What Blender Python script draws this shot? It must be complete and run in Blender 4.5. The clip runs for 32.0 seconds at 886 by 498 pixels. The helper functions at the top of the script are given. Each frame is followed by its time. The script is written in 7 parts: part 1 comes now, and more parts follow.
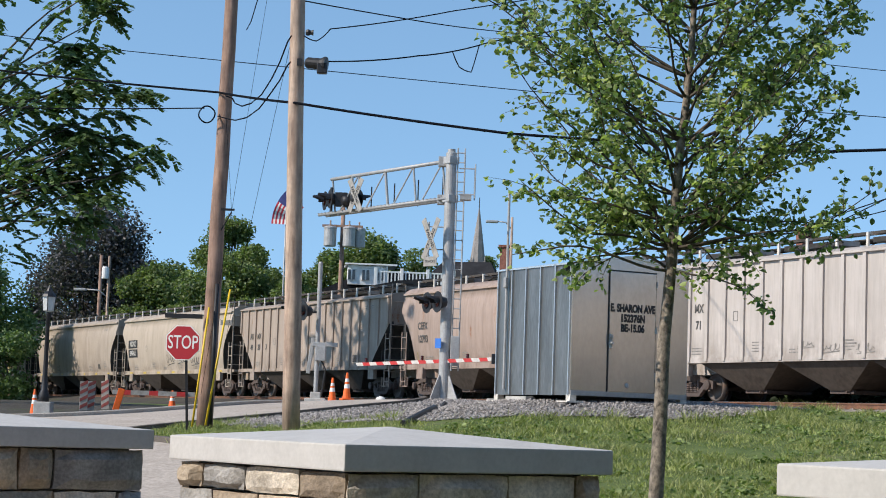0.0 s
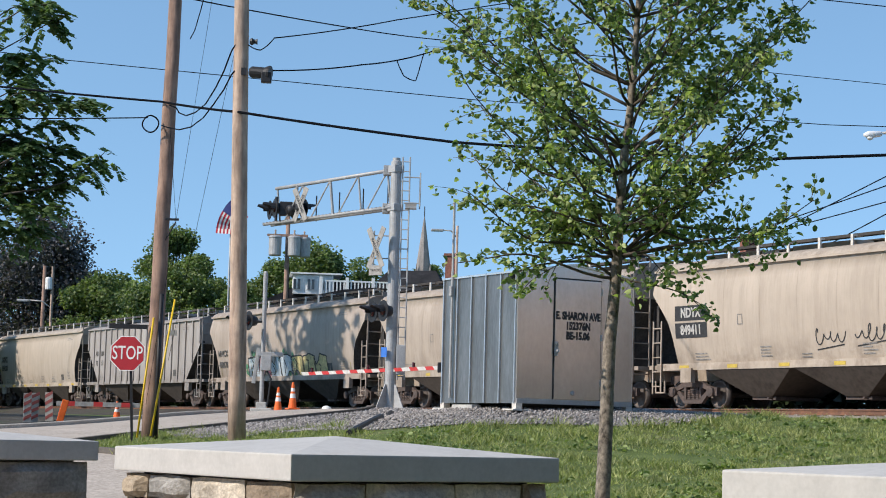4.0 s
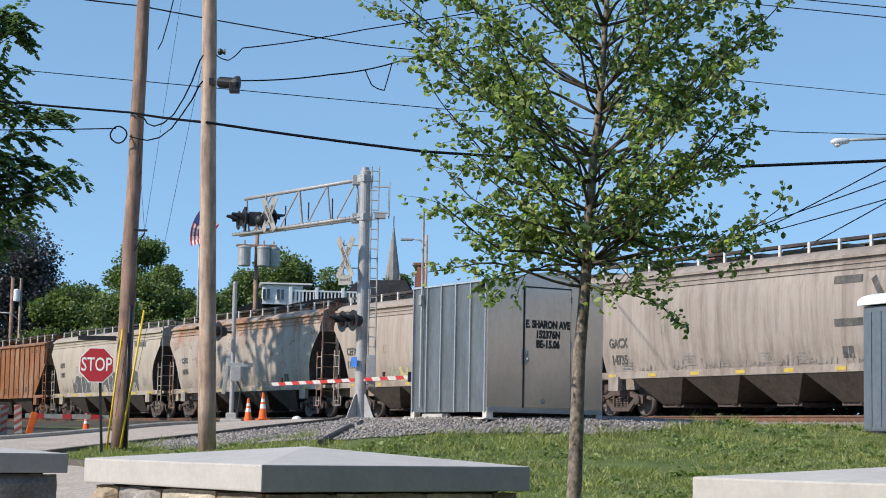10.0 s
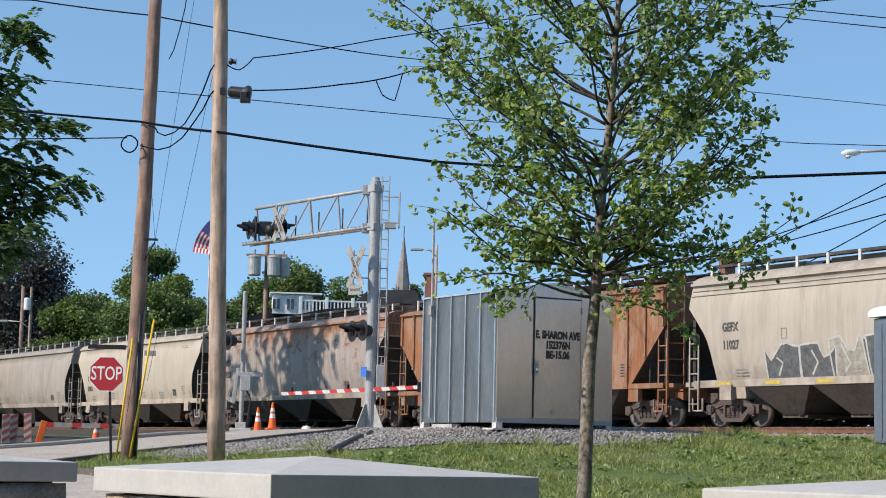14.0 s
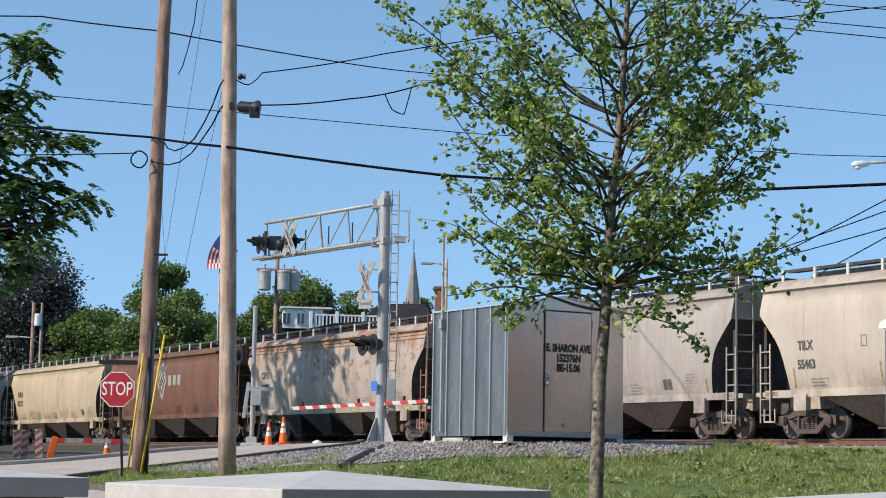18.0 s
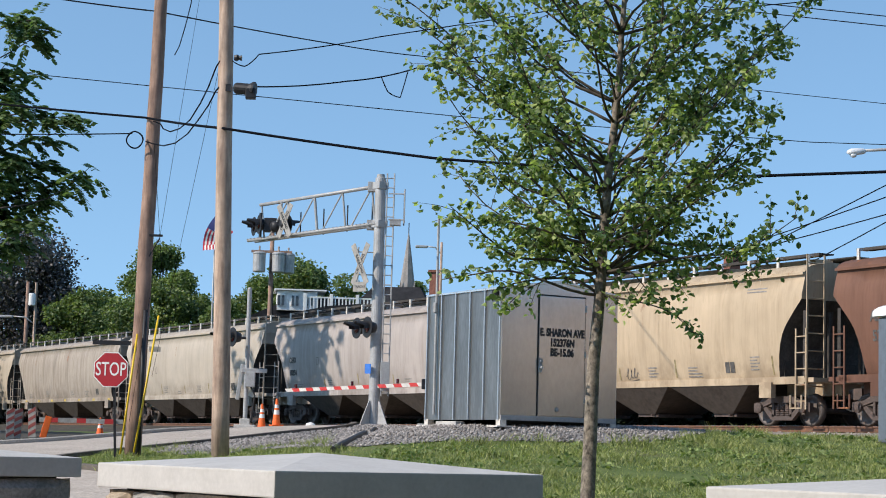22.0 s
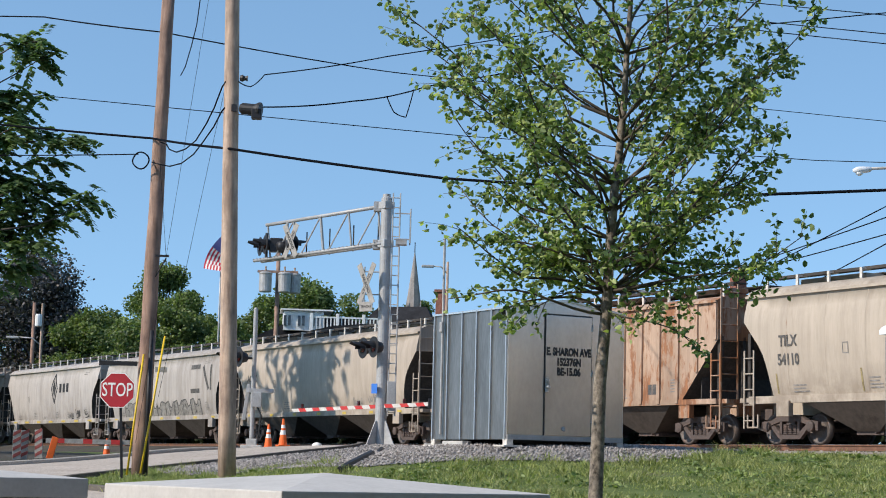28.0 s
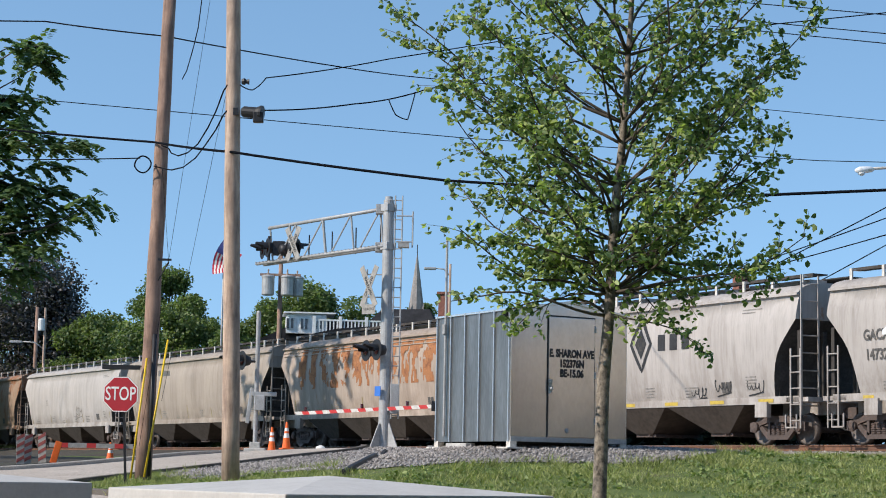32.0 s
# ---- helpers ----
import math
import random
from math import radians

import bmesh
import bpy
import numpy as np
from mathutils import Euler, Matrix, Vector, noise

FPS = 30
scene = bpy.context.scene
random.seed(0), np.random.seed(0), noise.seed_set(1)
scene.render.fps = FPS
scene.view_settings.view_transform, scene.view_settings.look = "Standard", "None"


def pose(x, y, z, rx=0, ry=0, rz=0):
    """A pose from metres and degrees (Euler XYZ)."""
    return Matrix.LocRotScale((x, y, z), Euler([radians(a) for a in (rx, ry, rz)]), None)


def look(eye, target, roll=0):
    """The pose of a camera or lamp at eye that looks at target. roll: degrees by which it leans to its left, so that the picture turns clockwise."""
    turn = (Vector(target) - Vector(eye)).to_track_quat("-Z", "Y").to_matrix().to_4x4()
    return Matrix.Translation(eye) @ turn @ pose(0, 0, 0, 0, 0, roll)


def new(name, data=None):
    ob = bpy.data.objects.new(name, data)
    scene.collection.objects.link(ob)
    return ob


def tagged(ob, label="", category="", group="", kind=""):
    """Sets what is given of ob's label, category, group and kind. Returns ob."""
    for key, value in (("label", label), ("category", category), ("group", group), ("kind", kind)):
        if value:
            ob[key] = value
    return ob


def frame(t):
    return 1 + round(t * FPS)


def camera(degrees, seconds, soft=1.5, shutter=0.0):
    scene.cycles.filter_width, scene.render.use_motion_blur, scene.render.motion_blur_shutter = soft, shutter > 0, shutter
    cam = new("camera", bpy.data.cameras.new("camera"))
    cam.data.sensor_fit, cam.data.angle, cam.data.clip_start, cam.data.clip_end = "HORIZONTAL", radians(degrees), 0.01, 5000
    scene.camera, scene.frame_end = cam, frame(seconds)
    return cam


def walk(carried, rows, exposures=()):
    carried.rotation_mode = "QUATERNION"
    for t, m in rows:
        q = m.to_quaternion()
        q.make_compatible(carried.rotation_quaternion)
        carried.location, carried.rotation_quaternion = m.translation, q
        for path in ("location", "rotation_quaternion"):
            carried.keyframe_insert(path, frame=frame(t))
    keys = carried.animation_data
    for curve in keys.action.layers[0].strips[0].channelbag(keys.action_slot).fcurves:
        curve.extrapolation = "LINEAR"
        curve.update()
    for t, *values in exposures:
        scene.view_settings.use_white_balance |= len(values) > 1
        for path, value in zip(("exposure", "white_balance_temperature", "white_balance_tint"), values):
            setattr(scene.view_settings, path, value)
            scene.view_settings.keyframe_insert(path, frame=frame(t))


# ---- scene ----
cam = camera(26.73, 32.0, 1.0)
EYE = (0.0, 0.0, 1.6)


def aim(yaw, pitch, roll):
    """The camera's pose at its stand: degrees to the right, upwards, and of lean to its left."""
    y, p = radians(yaw), radians(pitch)
    way = Vector((math.sin(y) * math.cos(p), math.cos(y) * math.cos(p), math.sin(p)))
    return look(EYE, Vector(EYE) + way * 10, roll)


walk(cam, [
    (0, aim(-0.006, 5.277, 1.948)),
    (0.5, aim(0.060, 5.326, 1.853)),
    (1, aim(0.120, 5.355, 1.869)),
    (1.5, aim(0.161, 5.456, 1.874)),
    (2, aim(0.302, 5.467, 1.859)),
    (2.5, aim(0.397, 5.497, 1.764)),
    (3, aim(0.501, 5.657, 1.664)),
    (3.5, aim(1.043, 5.634, 1.609)),
    (4, aim(1.671, 5.594, 1.498)),
    (4.5, aim(1.820, 5.867, 1.372)),
    (6.5, aim(2.192, 6.005, 1.200)),
    (7, aim(2.198, 6.074, 1.174)),
    (7.5, aim(2.361, 5.928, 1.100)),
    (8, aim(2.483, 5.853, 1.055)),
    (8.5, aim(2.535, 5.892, 1.162)),
    (9, aim(2.531, 5.962, 1.087)),
    (9.5, aim(2.579, 5.947, 1.140)),
    (10, aim(2.607, 5.897, 1.046)),
    (10.5, aim(2.478, 5.944, 1.137)),
    (11, aim(2.476, 6.066, 1.086)),
    (11.5, aim(2.504, 5.987, 1.086)),
    (12, aim(2.637, 5.990, 1.076)),
    (12.5, aim(2.568, 6.093, 1.185)),
    (13, aim(2.387, 6.277, 1.165)),
    (13.5, aim(2.258, 6.436, 1.214)),
    (14, aim(2.289, 6.203, 1.272)),
    (14.5, aim(2.046, 5.872, 1.440)),
    (16.5, aim(1.617, 5.505, 1.249)),
    (17, aim(1.763, 6.676, 0.826)),
    (17.5, aim(2.029, 6.920, 0.778)),
    (18, aim(1.975, 6.615, 0.992)),
    (18.5, aim(1.850, 5.729, 1.208)),
    (19, aim(1.840, 5.881, 1.174)),
    (19.5, aim(1.833, 5.752, 1.483)),
    (20, aim(1.875, 5.865, 1.506)),
    (20.5, aim(1.937, 5.894, 1.629)),
    (21, aim(2.010, 5.882, 1.584)),
    (21.5, aim(2.145, 5.906, 1.596)),
    (22, aim(2.144, 6.114, 1.530)),
    (22.5, aim(2.208, 6.295, 1.485)),
    (23, aim(2.250, 6.404, 1.465)),
    (23.5, aim(2.228, 6.403, 1.456)),
    (24, aim(2.175, 6.413, 1.412)),
    (24.5, aim(2.261, 6.469, 1.411)),
    (25, aim(2.279, 6.451, 1.457)),
    (25.5, aim(2.212, 6.444, 1.447)),
    (27.5, aim(2.110, 6.528, 1.488)),
    (28, aim(1.941, 6.709, 1.369)),
    (28.5, aim(1.943, 6.697, 1.309)),
    (29, aim(1.970, 6.723, 1.102)),
    (29.5, aim(2.048, 6.648, 1.063)),
    (30, aim(1.918, 6.724, 1.065)),
    (30.5, aim(1.877, 6.724, 1.078)),
    (31, aim(1.893, 6.612, 1.098)),
    (31.5, aim(1.892, 6.697, 1.071)),
    (32, aim(1.864, 6.776, 1.069)),
])

# ---- sky, sun, exposure ----
SUN_AZ, SUN_EL = 248.0, 37.0   # compass-like: 0 is ahead of the camera (+y), 90 to its right (+x)
world = bpy.data.worlds.new("sky")
scene.world = world
world.use_nodes = True
wn = world.node_tree
wn.nodes.clear()
sky = wn.nodes.new("ShaderNodeTexSky")
sky.sky_type = "NISHITA"
sky.sun_disc = False
sky.sun_elevation = radians(SUN_EL)
sky.sun_rotation = radians(SUN_AZ)
sky.air_density, sky.dust_density, sky.ozone_density = 1.0, 0.1, 3.0
bg = wn.nodes.new("ShaderNodeBackground")
bg.inputs["Strength"].default_value = 0.15
wout = wn.nodes.new("ShaderNodeOutputWorld")
tint = wn.nodes.new("ShaderNodeMix")      # clear summer air: a touch bluer
tint.data_type, tint.blend_type = "RGBA", "MULTIPLY"
tint.inputs[0].default_value = 1.0
tint.inputs[7].default_value = (1.43, 1.53, 1.42, 1)
# clear, dry air: the paler band near the horizon lies below the line of sight
wco = wn.nodes.new("ShaderNodeTexCoord")
lift = wn.nodes.new("ShaderNodeVectorMath")
lift.operation = "ADD"
lift.inputs[1].default_value = (0.0, 0.0, 0.21)
unit = wn.nodes.new("ShaderNodeVectorMath")
unit.operation = "NORMALIZE"
wn.links.new(wco.outputs["Generated"], lift.inputs[0])
wn.links.new(lift.outputs[0], unit.inputs[0])
wn.links.new(unit.outputs[0], sky.inputs[0])
wn.links.new(sky.outputs[0], tint.inputs[6])
wn.links.new(tint.outputs[2], bg.inputs[0])
wn.links.new(bg.outputs[0], wout.inputs[0])
sun = new("sun", bpy.data.lights.new("sun", "SUN"))
sun.data.energy, sun.data.angle, sun.data.color = 4.9, radians(0.55), (1.0, 0.91, 0.80)
_az, _el = radians(SUN_AZ), radians(SUN_EL)
TO_SUN = Vector((math.sin(_az) * math.cos(_el), math.cos(_az) * math.cos(_el), math.sin(_el)))
sun.matrix_world = look(TO_SUN * 60, (0, 0, 0))
scene.view_settings.exposure = 0.0


# ---- materials ----
def material(name, build):
    m = bpy.data.materials.new(name)
    m.use_nodes = True
    nt = m.node_tree
    b = nt.nodes["Principled BSDF"]
    build(nt, b)
    return m


def node(nt, kind, **vals):
    n = nt.nodes.new(kind)
    for k, v in vals.items():
        n.inputs[k.replace("_", " ")].default_value = v
    return n


SHIFT = [0.0, 0.0, 0.0]     # where in the noise a material lies, so that no two cars weather alike


def noise_tex(nt, scale, detail=5.0, rough=0.6, stretch=None, space="Object"):
    tc = nt.nodes.new("ShaderNodeTexCoord")
    mp = nt.nodes.new("ShaderNodeMapping")
    mp.inputs["Location"].default_value = SHIFT
    if stretch:
        mp.inputs["Scale"].default_value = stretch
    nz = node(nt, "ShaderNodeTexNoise", Scale=scale, Detail=detail, Roughness=rough)
    nt.links.new(tc.outputs[space], mp.inputs[0])
    nt.links.new(mp.outputs[0], nz.inputs["Vector"])
    return nz


def ramp(nt, src, stops):
    r = nt.nodes.new("ShaderNodeValToRGB")
    e = r.color_ramp.elements
    while len(e) < len(stops):
        e.new(0.5)
    for el, (pos, col) in zip(e, stops):
        el.position = pos
        el.color = (*col, 1) if len(col) == 3 else col
    nt.links.new(src, r.inputs[0])
    return r


def mix(nt, fac, a, b, mode="MIX"):
    m = nt.nodes.new("ShaderNodeMix")
    m.data_type, m.blend_type = "RGBA", mode
    for sock, v in ((m.inputs[0], fac), (m.inputs[6], a), (m.inputs[7], b)):
        if isinstance(v, (int, float)):
            sock.default_value = v
        elif isinstance(v, tuple):
            sock.default_value = (*v, 1)
        else:
            nt.links.new(v, sock)
    return m.outputs[2]


def bump(nt, b, src, strength, dist):
    n = node(nt, "ShaderNodeBump", Strength=strength, Distance=dist)
    nt.links.new(src, n.inputs["Height"])
    nt.links.new(n.outputs[0], b.inputs["Normal"])


def plain(name, col, rough=0.6, metal=0.0, var=0.12, scale=6.0, bumpy=0.1, dist=0.01, spec=0.5, stretch=None, random=0.0):
    """A surface of one colour with two scales of variation, wear and a fine relief."""
    def build(nt, b):
        n1 = noise_tex(nt, scale, 6, 0.65, stretch)
        n2 = noise_tex(nt, scale * 9, 4, 0.6, stretch)
        dark = tuple(c * (1 - 2.2 * var) for c in col)
        lite = tuple(min(1, c * (1 + 1.4 * var)) for c in col)
        r1 = ramp(nt, n1.outputs[0], [(0.3, dark), (0.7, lite)])
        r2 = ramp(nt, n2.outputs[0], [(0.35, (1 - var,) * 3), (0.65, (1 + var,) * 3)])
        c = mix(nt, 1.0, r1.outputs[0], r2.outputs[0], "MULTIPLY")
        if random:
            info = nt.nodes.new("ShaderNodeObjectInfo")
            rr = ramp(nt, info.outputs["Random"], [(0.0, (1 - random,) * 3), (1.0, (1 + random,) * 3)])
            c = mix(nt, 1.0, c, rr.outputs[0], "MULTIPLY")
        nt.links.new(c, b.inputs["Base Color"])
        b.inputs["Roughness"].default_value = rough
        b.inputs["Metallic"].default_value = metal
        b.inputs["Specular IOR Level"].default_value = spec
        bump(nt, b, n2.outputs[0], bumpy, dist)
    return material(name, build)


def height_mask(nt, low, high):
    """1 at the height high and above, 0 at low and below, in the thing's own space."""
    tc = nt.nodes.new("ShaderNodeTexCoord")
    sep = nt.nodes.new("ShaderNodeSeparateXYZ")
    nt.links.new(tc.outputs["Object"], sep.inputs[0])
    mr = nt.nodes.new("ShaderNodeMapRange")
    mr.inputs["From Min"].default_value, mr.inputs["From Max"].default_value = low, high
    nt.links.new(sep.outputs[2], mr.inputs["Value"])
    return mr.outputs[0]


def times(nt, a, b):
    m = nt.nodes.new("ShaderNodeMath")
    m.operation = "MULTIPLY"
    for sock, v in zip(m.inputs, (a, b)):
        if isinstance(v, (int, float)):
            sock.default_value = v
        else:
            nt.links.new(v, sock)
    return m.outputs[0]


def car_paint(name, col, rust=0.0, grime=0.3, run_off=False, splash=0.6):
    """Weathered hopper paint: vertical dirt streaks, rust patches, a dirty lower edge and chalky fading."""
    def build(nt, b):
        streak = noise_tex(nt, 1.0, 7, 0.7, (2.6, 2.6, 0.18))
        fine = noise_tex(nt, 3.0, 6, 0.7, (4.0, 4.0, 0.35))
        blot = noise_tex(nt, 0.55, 5, 0.6)
        grain = noise_tex(nt, 24.0, 3, 0.5)
        dirt = (col[0] * 0.38, col[1] * 0.34, col[2] * 0.30)
        s = ramp(nt, streak.outputs[0], [(0.44, (0, 0, 0)), (0.66, (1, 1, 1))])
        f = ramp(nt, fine.outputs[0], [(0.48, (0, 0, 0)), (0.7, (1, 1, 1))])
        c = mix(nt, 1.0, col, ramp(nt, blot.outputs[0], [(0.3, (0.86, 0.85, 0.84)), (0.7, (1.06, 1.05, 1.04))]).outputs[0], "MULTIPLY")
        m1 = nt.nodes.new("ShaderNodeMath"); m1.operation = "MULTIPLY"; m1.inputs[1].default_value = grime
        nt.links.new(s.outputs[0], m1.inputs[0])
        c = mix(nt, m1.outputs[0], c, dirt)
        m2 = nt.nodes.new("ShaderNodeMath"); m2.operation = "MULTIPLY"; m2.inputs[1].default_value = grime * 0.7
        nt.links.new(f.outputs[0], m2.inputs[0])
        c = mix(nt, m2.outputs[0], c, dirt)
        low = noise_tex(nt, 1.3, 6, 0.7, (1.0, 1.0, 0.8))
        lm = ramp(nt, low.outputs[0], [(0.42, (0, 0, 0)), (0.6, (1, 1, 1))])
        c = mix(nt, times(nt, times(nt, lm.outputs[0], height_mask(nt, 2.1, 1.15)), splash), c, dirt)
        if rust > 0:
            rn = noise_tex(nt, 1.1, 8, 0.72, (1.6, 1.6, 0.55))
            lo = 0.67 - 0.36 * rust
            rm = ramp(nt, rn.outputs[0], [(lo, (0, 0, 0)), (lo + 0.07, (1, 1, 1))])
            rc = ramp(nt, fine.outputs[0], [(0.32, (0.12, 0.04, 0.018)), (0.62, (0.36, 0.14, 0.05))])
            c = mix(nt, times(nt, times(nt, rm.outputs[0], height_mask(nt, 2.9, 3.8)) if run_off else rm.outputs[0], 0.85), c, rc.outputs[0])
            if run_off:      # rows of small scabs where the paint has lifted, and a stained band under the eave
                fl = noise_tex(nt, 1.7, 9, 0.78, (1.0, 1.0, 1.3))
                scab = ramp(nt, fl.outputs[0], [(0.60 - 0.09 * rust, (0, 0, 0)), (0.63 - 0.09 * rust, (1, 1, 1))])
                c = mix(nt, times(nt, times(nt, scab.outputs[0], height_mask(nt, 1.7, 3.3)), 0.9), c, (0.17, 0.07, 0.035))
                c = mix(nt, times(nt, height_mask(nt, 3.35, 4.1), 0.55), c, (0.40, 0.20, 0.11))
        nt.links.new(c, b.inputs["Base Color"])
        b.inputs["Roughness"].default_value = 0.62
        b.inputs["Specular IOR Level"].default_value = 0.35
        bump(nt, b, grain.outputs[0], 0.12, 0.01)
    return material(name, build)


def leaf_material(name, dark, light, through_light, patch=0.9, low=0.75, high=1.2):
    def build(nt, b):
        geo = nt.nodes.new("ShaderNodeNewGeometry")
        r = ramp(nt, geo.outputs["Random Per Island"], [(0.0, dark), (0.55, tuple((a + c) / 2 for a, c in zip(dark, light))), (1.0, light)])
        big = noise_tex(nt, patch, 3, 0.6)
        tone = ramp(nt, big.outputs[0], [(0.3, (low, low * 1.04, low)), (0.7, (high, high * 0.97, high * 0.9))])
        c = mix(nt, 1.0, r.outputs[0], tone.outputs[0], "MULTIPLY")
        nt.links.new(c, b.inputs["Base Color"])
        b.inputs["Roughness"].default_value = 0.5
        b.inputs["Specular IOR Level"].default_value = 0.35
        tr = nt.nodes.new("ShaderNodeBsdfTranslucent")
        tc = mix(nt, 1.0, c, (1.25, 1.5, 0.6), "MULTIPLY")
        nt.links.new(tc, tr.inputs[0])
        ms = nt.nodes.new("ShaderNodeMixShader")
        ms.inputs[0].default_value = through_light
        out = nt.nodes["Material Output"]
        nt.links.new(b.outputs[0], ms.inputs[1])
        nt.links.new(tr.outputs[0], ms.inputs[2])
        nt.links.new(ms.outputs[0], out.inputs[0])
    return material(name, build)


def bark_material(name, dark, light, scale=9.0, long=0.28):
    def build(nt, b):
        n1 = noise_tex(nt, scale, 8, 0.7, (1.0, 1.0, long))
        n2 = noise_tex(nt, scale * 0.3, 4, 0.6)
        c = mix(nt, 1.0, ramp(nt, n1.outputs[0], [(0.35, dark), (0.65, light)]).outputs[0],
                ramp(nt, n2.outputs[0], [(0.3, (0.7, 0.7, 0.7)), (0.7, (1.25, 1.22, 1.15))]).outputs[0], "MULTIPLY")
        nt.links.new(c, b.inputs["Base Color"])
        b.inputs["Roughness"].default_value = 0.9
        bump(nt, b, n1.outputs[0], 0.6, 0.02)
    return material(name, build)


def rusty_metal(name, col, rust_col, amount, rough=0.7, metal=0.3, scale=4.0):
    def build(nt, b):
        n1 = noise_tex(nt, scale, 7, 0.7)
        n2 = noise_tex(nt, scale * 6, 4, 0.6)
        m = ramp(nt, n1.outputs[0], [(0.72 - 0.4 * amount, (0, 0, 0)), (0.85 - 0.4 * amount, (1, 1, 1))])
        c = mix(nt, m.outputs[0], col, rust_col)
        c = mix(nt, 1.0, c, ramp(nt, n2.outputs[0], [(0.3, (0.75, 0.75, 0.75)), (0.7, (1.2, 1.2, 1.2))]).outputs[0], "MULTIPLY")
        nt.links.new(c, b.inputs["Base Color"])
        b.inputs["Roughness"].default_value = rough
        b.inputs["Metallic"].default_value = metal
        bump(nt, b, n2.outputs[0], 0.2, 0.01)
    return material(name, build)


def ground_mix(name, a, bcol, scale, fine, rough=0.95, dist=0.03, patch=None):
    def build(nt, b):
        n1 = noise_tex(nt, scale, 6, 0.65)
        n2 = noise_tex(nt, fine, 5, 0.7)
        c = ramp(nt, n1.outputs[0], [(0.32, a), (0.68, bcol)]).outputs[0]
        c = mix(nt, 1.0, c, ramp(nt, n2.outputs[0], [(0.3, (0.62, 0.62, 0.62)), (0.7, (1.35, 1.35, 1.35))]).outputs[0], "MULTIPLY")
        if patch:
            n3 = noise_tex(nt, scale * 0.45, 4, 0.6)
            c = mix(nt, ramp(nt, n3.outputs[0], [(0.55, (0, 0, 0)), (0.72, (0.8, 0.8, 0.8))]).outputs[0], c, patch)
        nt.links.new(c, b.inputs["Base Color"])
        b.inputs["Roughness"].default_value = rough
        b.inputs["Specular IOR Level"].default_value = 0.2
        bump(nt, b, n2.outputs[0], 0.5, dist)
    return material(name, build)


M = {}
M["grass_soil"] = ground_mix("grass_soil", (0.075, 0.11, 0.03), (0.13, 0.165, 0.05), 1.6, 24, patch=(0.15, 0.145, 0.075))
M["blade"] = leaf_material("blade", (0.135, 0.18, 0.055), (0.42, 0.425, 0.195), 0.3, 2.2, 0.58, 1.4)
M["gravel"] = ground_mix("gravel", (0.20, 0.19, 0.185), (0.33, 0.315, 0.30), 1.2, 30)
M["ballast"] = ground_mix("ballast", (0.20, 0.175, 0.15), (0.34, 0.30, 0.26), 1.0, 26)
M["concrete_road"] = ground_mix("concrete_road", (0.37, 0.315, 0.265), (0.48, 0.415, 0.355), 0.8, 14, dist=0.006)
# earth colour, deepened for the shade of tree and train on it
M["dirt"] = ground_mix("dirt", (0.05, 0.043, 0.037), (0.09, 0.08, 0.065), 0.8, 18, patch=(0.06, 0.085, 0.03))
M["kerb"] = ground_mix("kerb", (0.10, 0.085, 0.07), (0.16, 0.14, 0.12), 1.5, 30, dist=0.005)
M["kerb_pale"] = ground_mix("kerb_pale", (0.38, 0.34, 0.295), (0.46, 0.42, 0.37), 1.5, 30, dist=0.005)
M["cap_stone"] = plain("cap_stone", (0.50, 0.485, 0.465), 0.85, var=0.05, scale=5, bumpy=0.15, dist=0.003)
M["pole_wood"] = bark_material("pole_wood", (0.17, 0.105, 0.08), (0.38, 0.25, 0.195), 7.0, 0.12)
M["pole_grey"] = bark_material("pole_grey", (0.24, 0.165, 0.13), (0.56, 0.42, 0.335), 7.0, 0.12)
M["aluminium"] = plain("aluminium", (0.40, 0.395, 0.39), 0.6, 0.3, var=0.1, scale=3)
# stretched tone variation paints the upright streaks of reflection on the sheet
M["galv"] = plain("galv", (0.215, 0.215, 0.21), 0.36, 0.6, var=0.14, scale=2.6, bumpy=0.06, stretch=(1, 1, 0.2))
M["seam"] = plain("seam", (0.50, 0.54, 0.58), 0.4, 0.6, var=0.06)
M["stainless"] = plain("stainless", (0.70, 0.665, 0.625), 0.16, 0.72, var=0.05, scale=1.6, bumpy=0.05, stretch=(1, 1, 0.5))
M["dark"] = plain("dark", (0.018, 0.018, 0.02), 0.6, var=0.15)
M["black_metal"] = plain("black_metal", (0.025, 0.024, 0.026), 0.5, 0.2, var=0.15)
M["red_lens"] = plain("red_lens", (0.07, 0.008, 0.008), 0.2, var=0.1)
M["sign_red"] = plain("sign_red", (0.42, 0.02, 0.03), 0.45, var=0.05, scale=3)
M["white_paint"] = plain("white_paint", (0.78, 0.77, 0.74), 0.5, var=0.05)
M["aged_white"] = plain("aged_white", (0.33, 0.31, 0.28), 0.6, var=0.15)
M["red_paint"] = plain("red_paint", (0.50, 0.035, 0.03), 0.5, var=0.08)
M["panel_red"] = plain("panel_red", (0.27, 0.06, 0.05), 0.6, var=0.15)
M["blue_sign"] = plain("blue_sign", (0.03, 0.16, 0.55), 0.5, var=0.06)
M["orange"] = plain("orange", (0.85, 0.14, 0.015), 0.55, var=0.08)
M["yellow"] = plain("yellow", (0.78, 0.50, 0.02), 0.5, var=0.1)
M["rubber"] = plain("rubber", (0.02, 0.02, 0.02), 0.9, var=0.15)
M["cable"] = plain("cable", (0.006, 0.007, 0.010), 0.95, var=0.1, spec=0.05)
M["rail"] = rusty_metal("rail", (0.16, 0.08, 0.05), (0.26, 0.12, 0.065), 0.6, 0.7, 0.2)
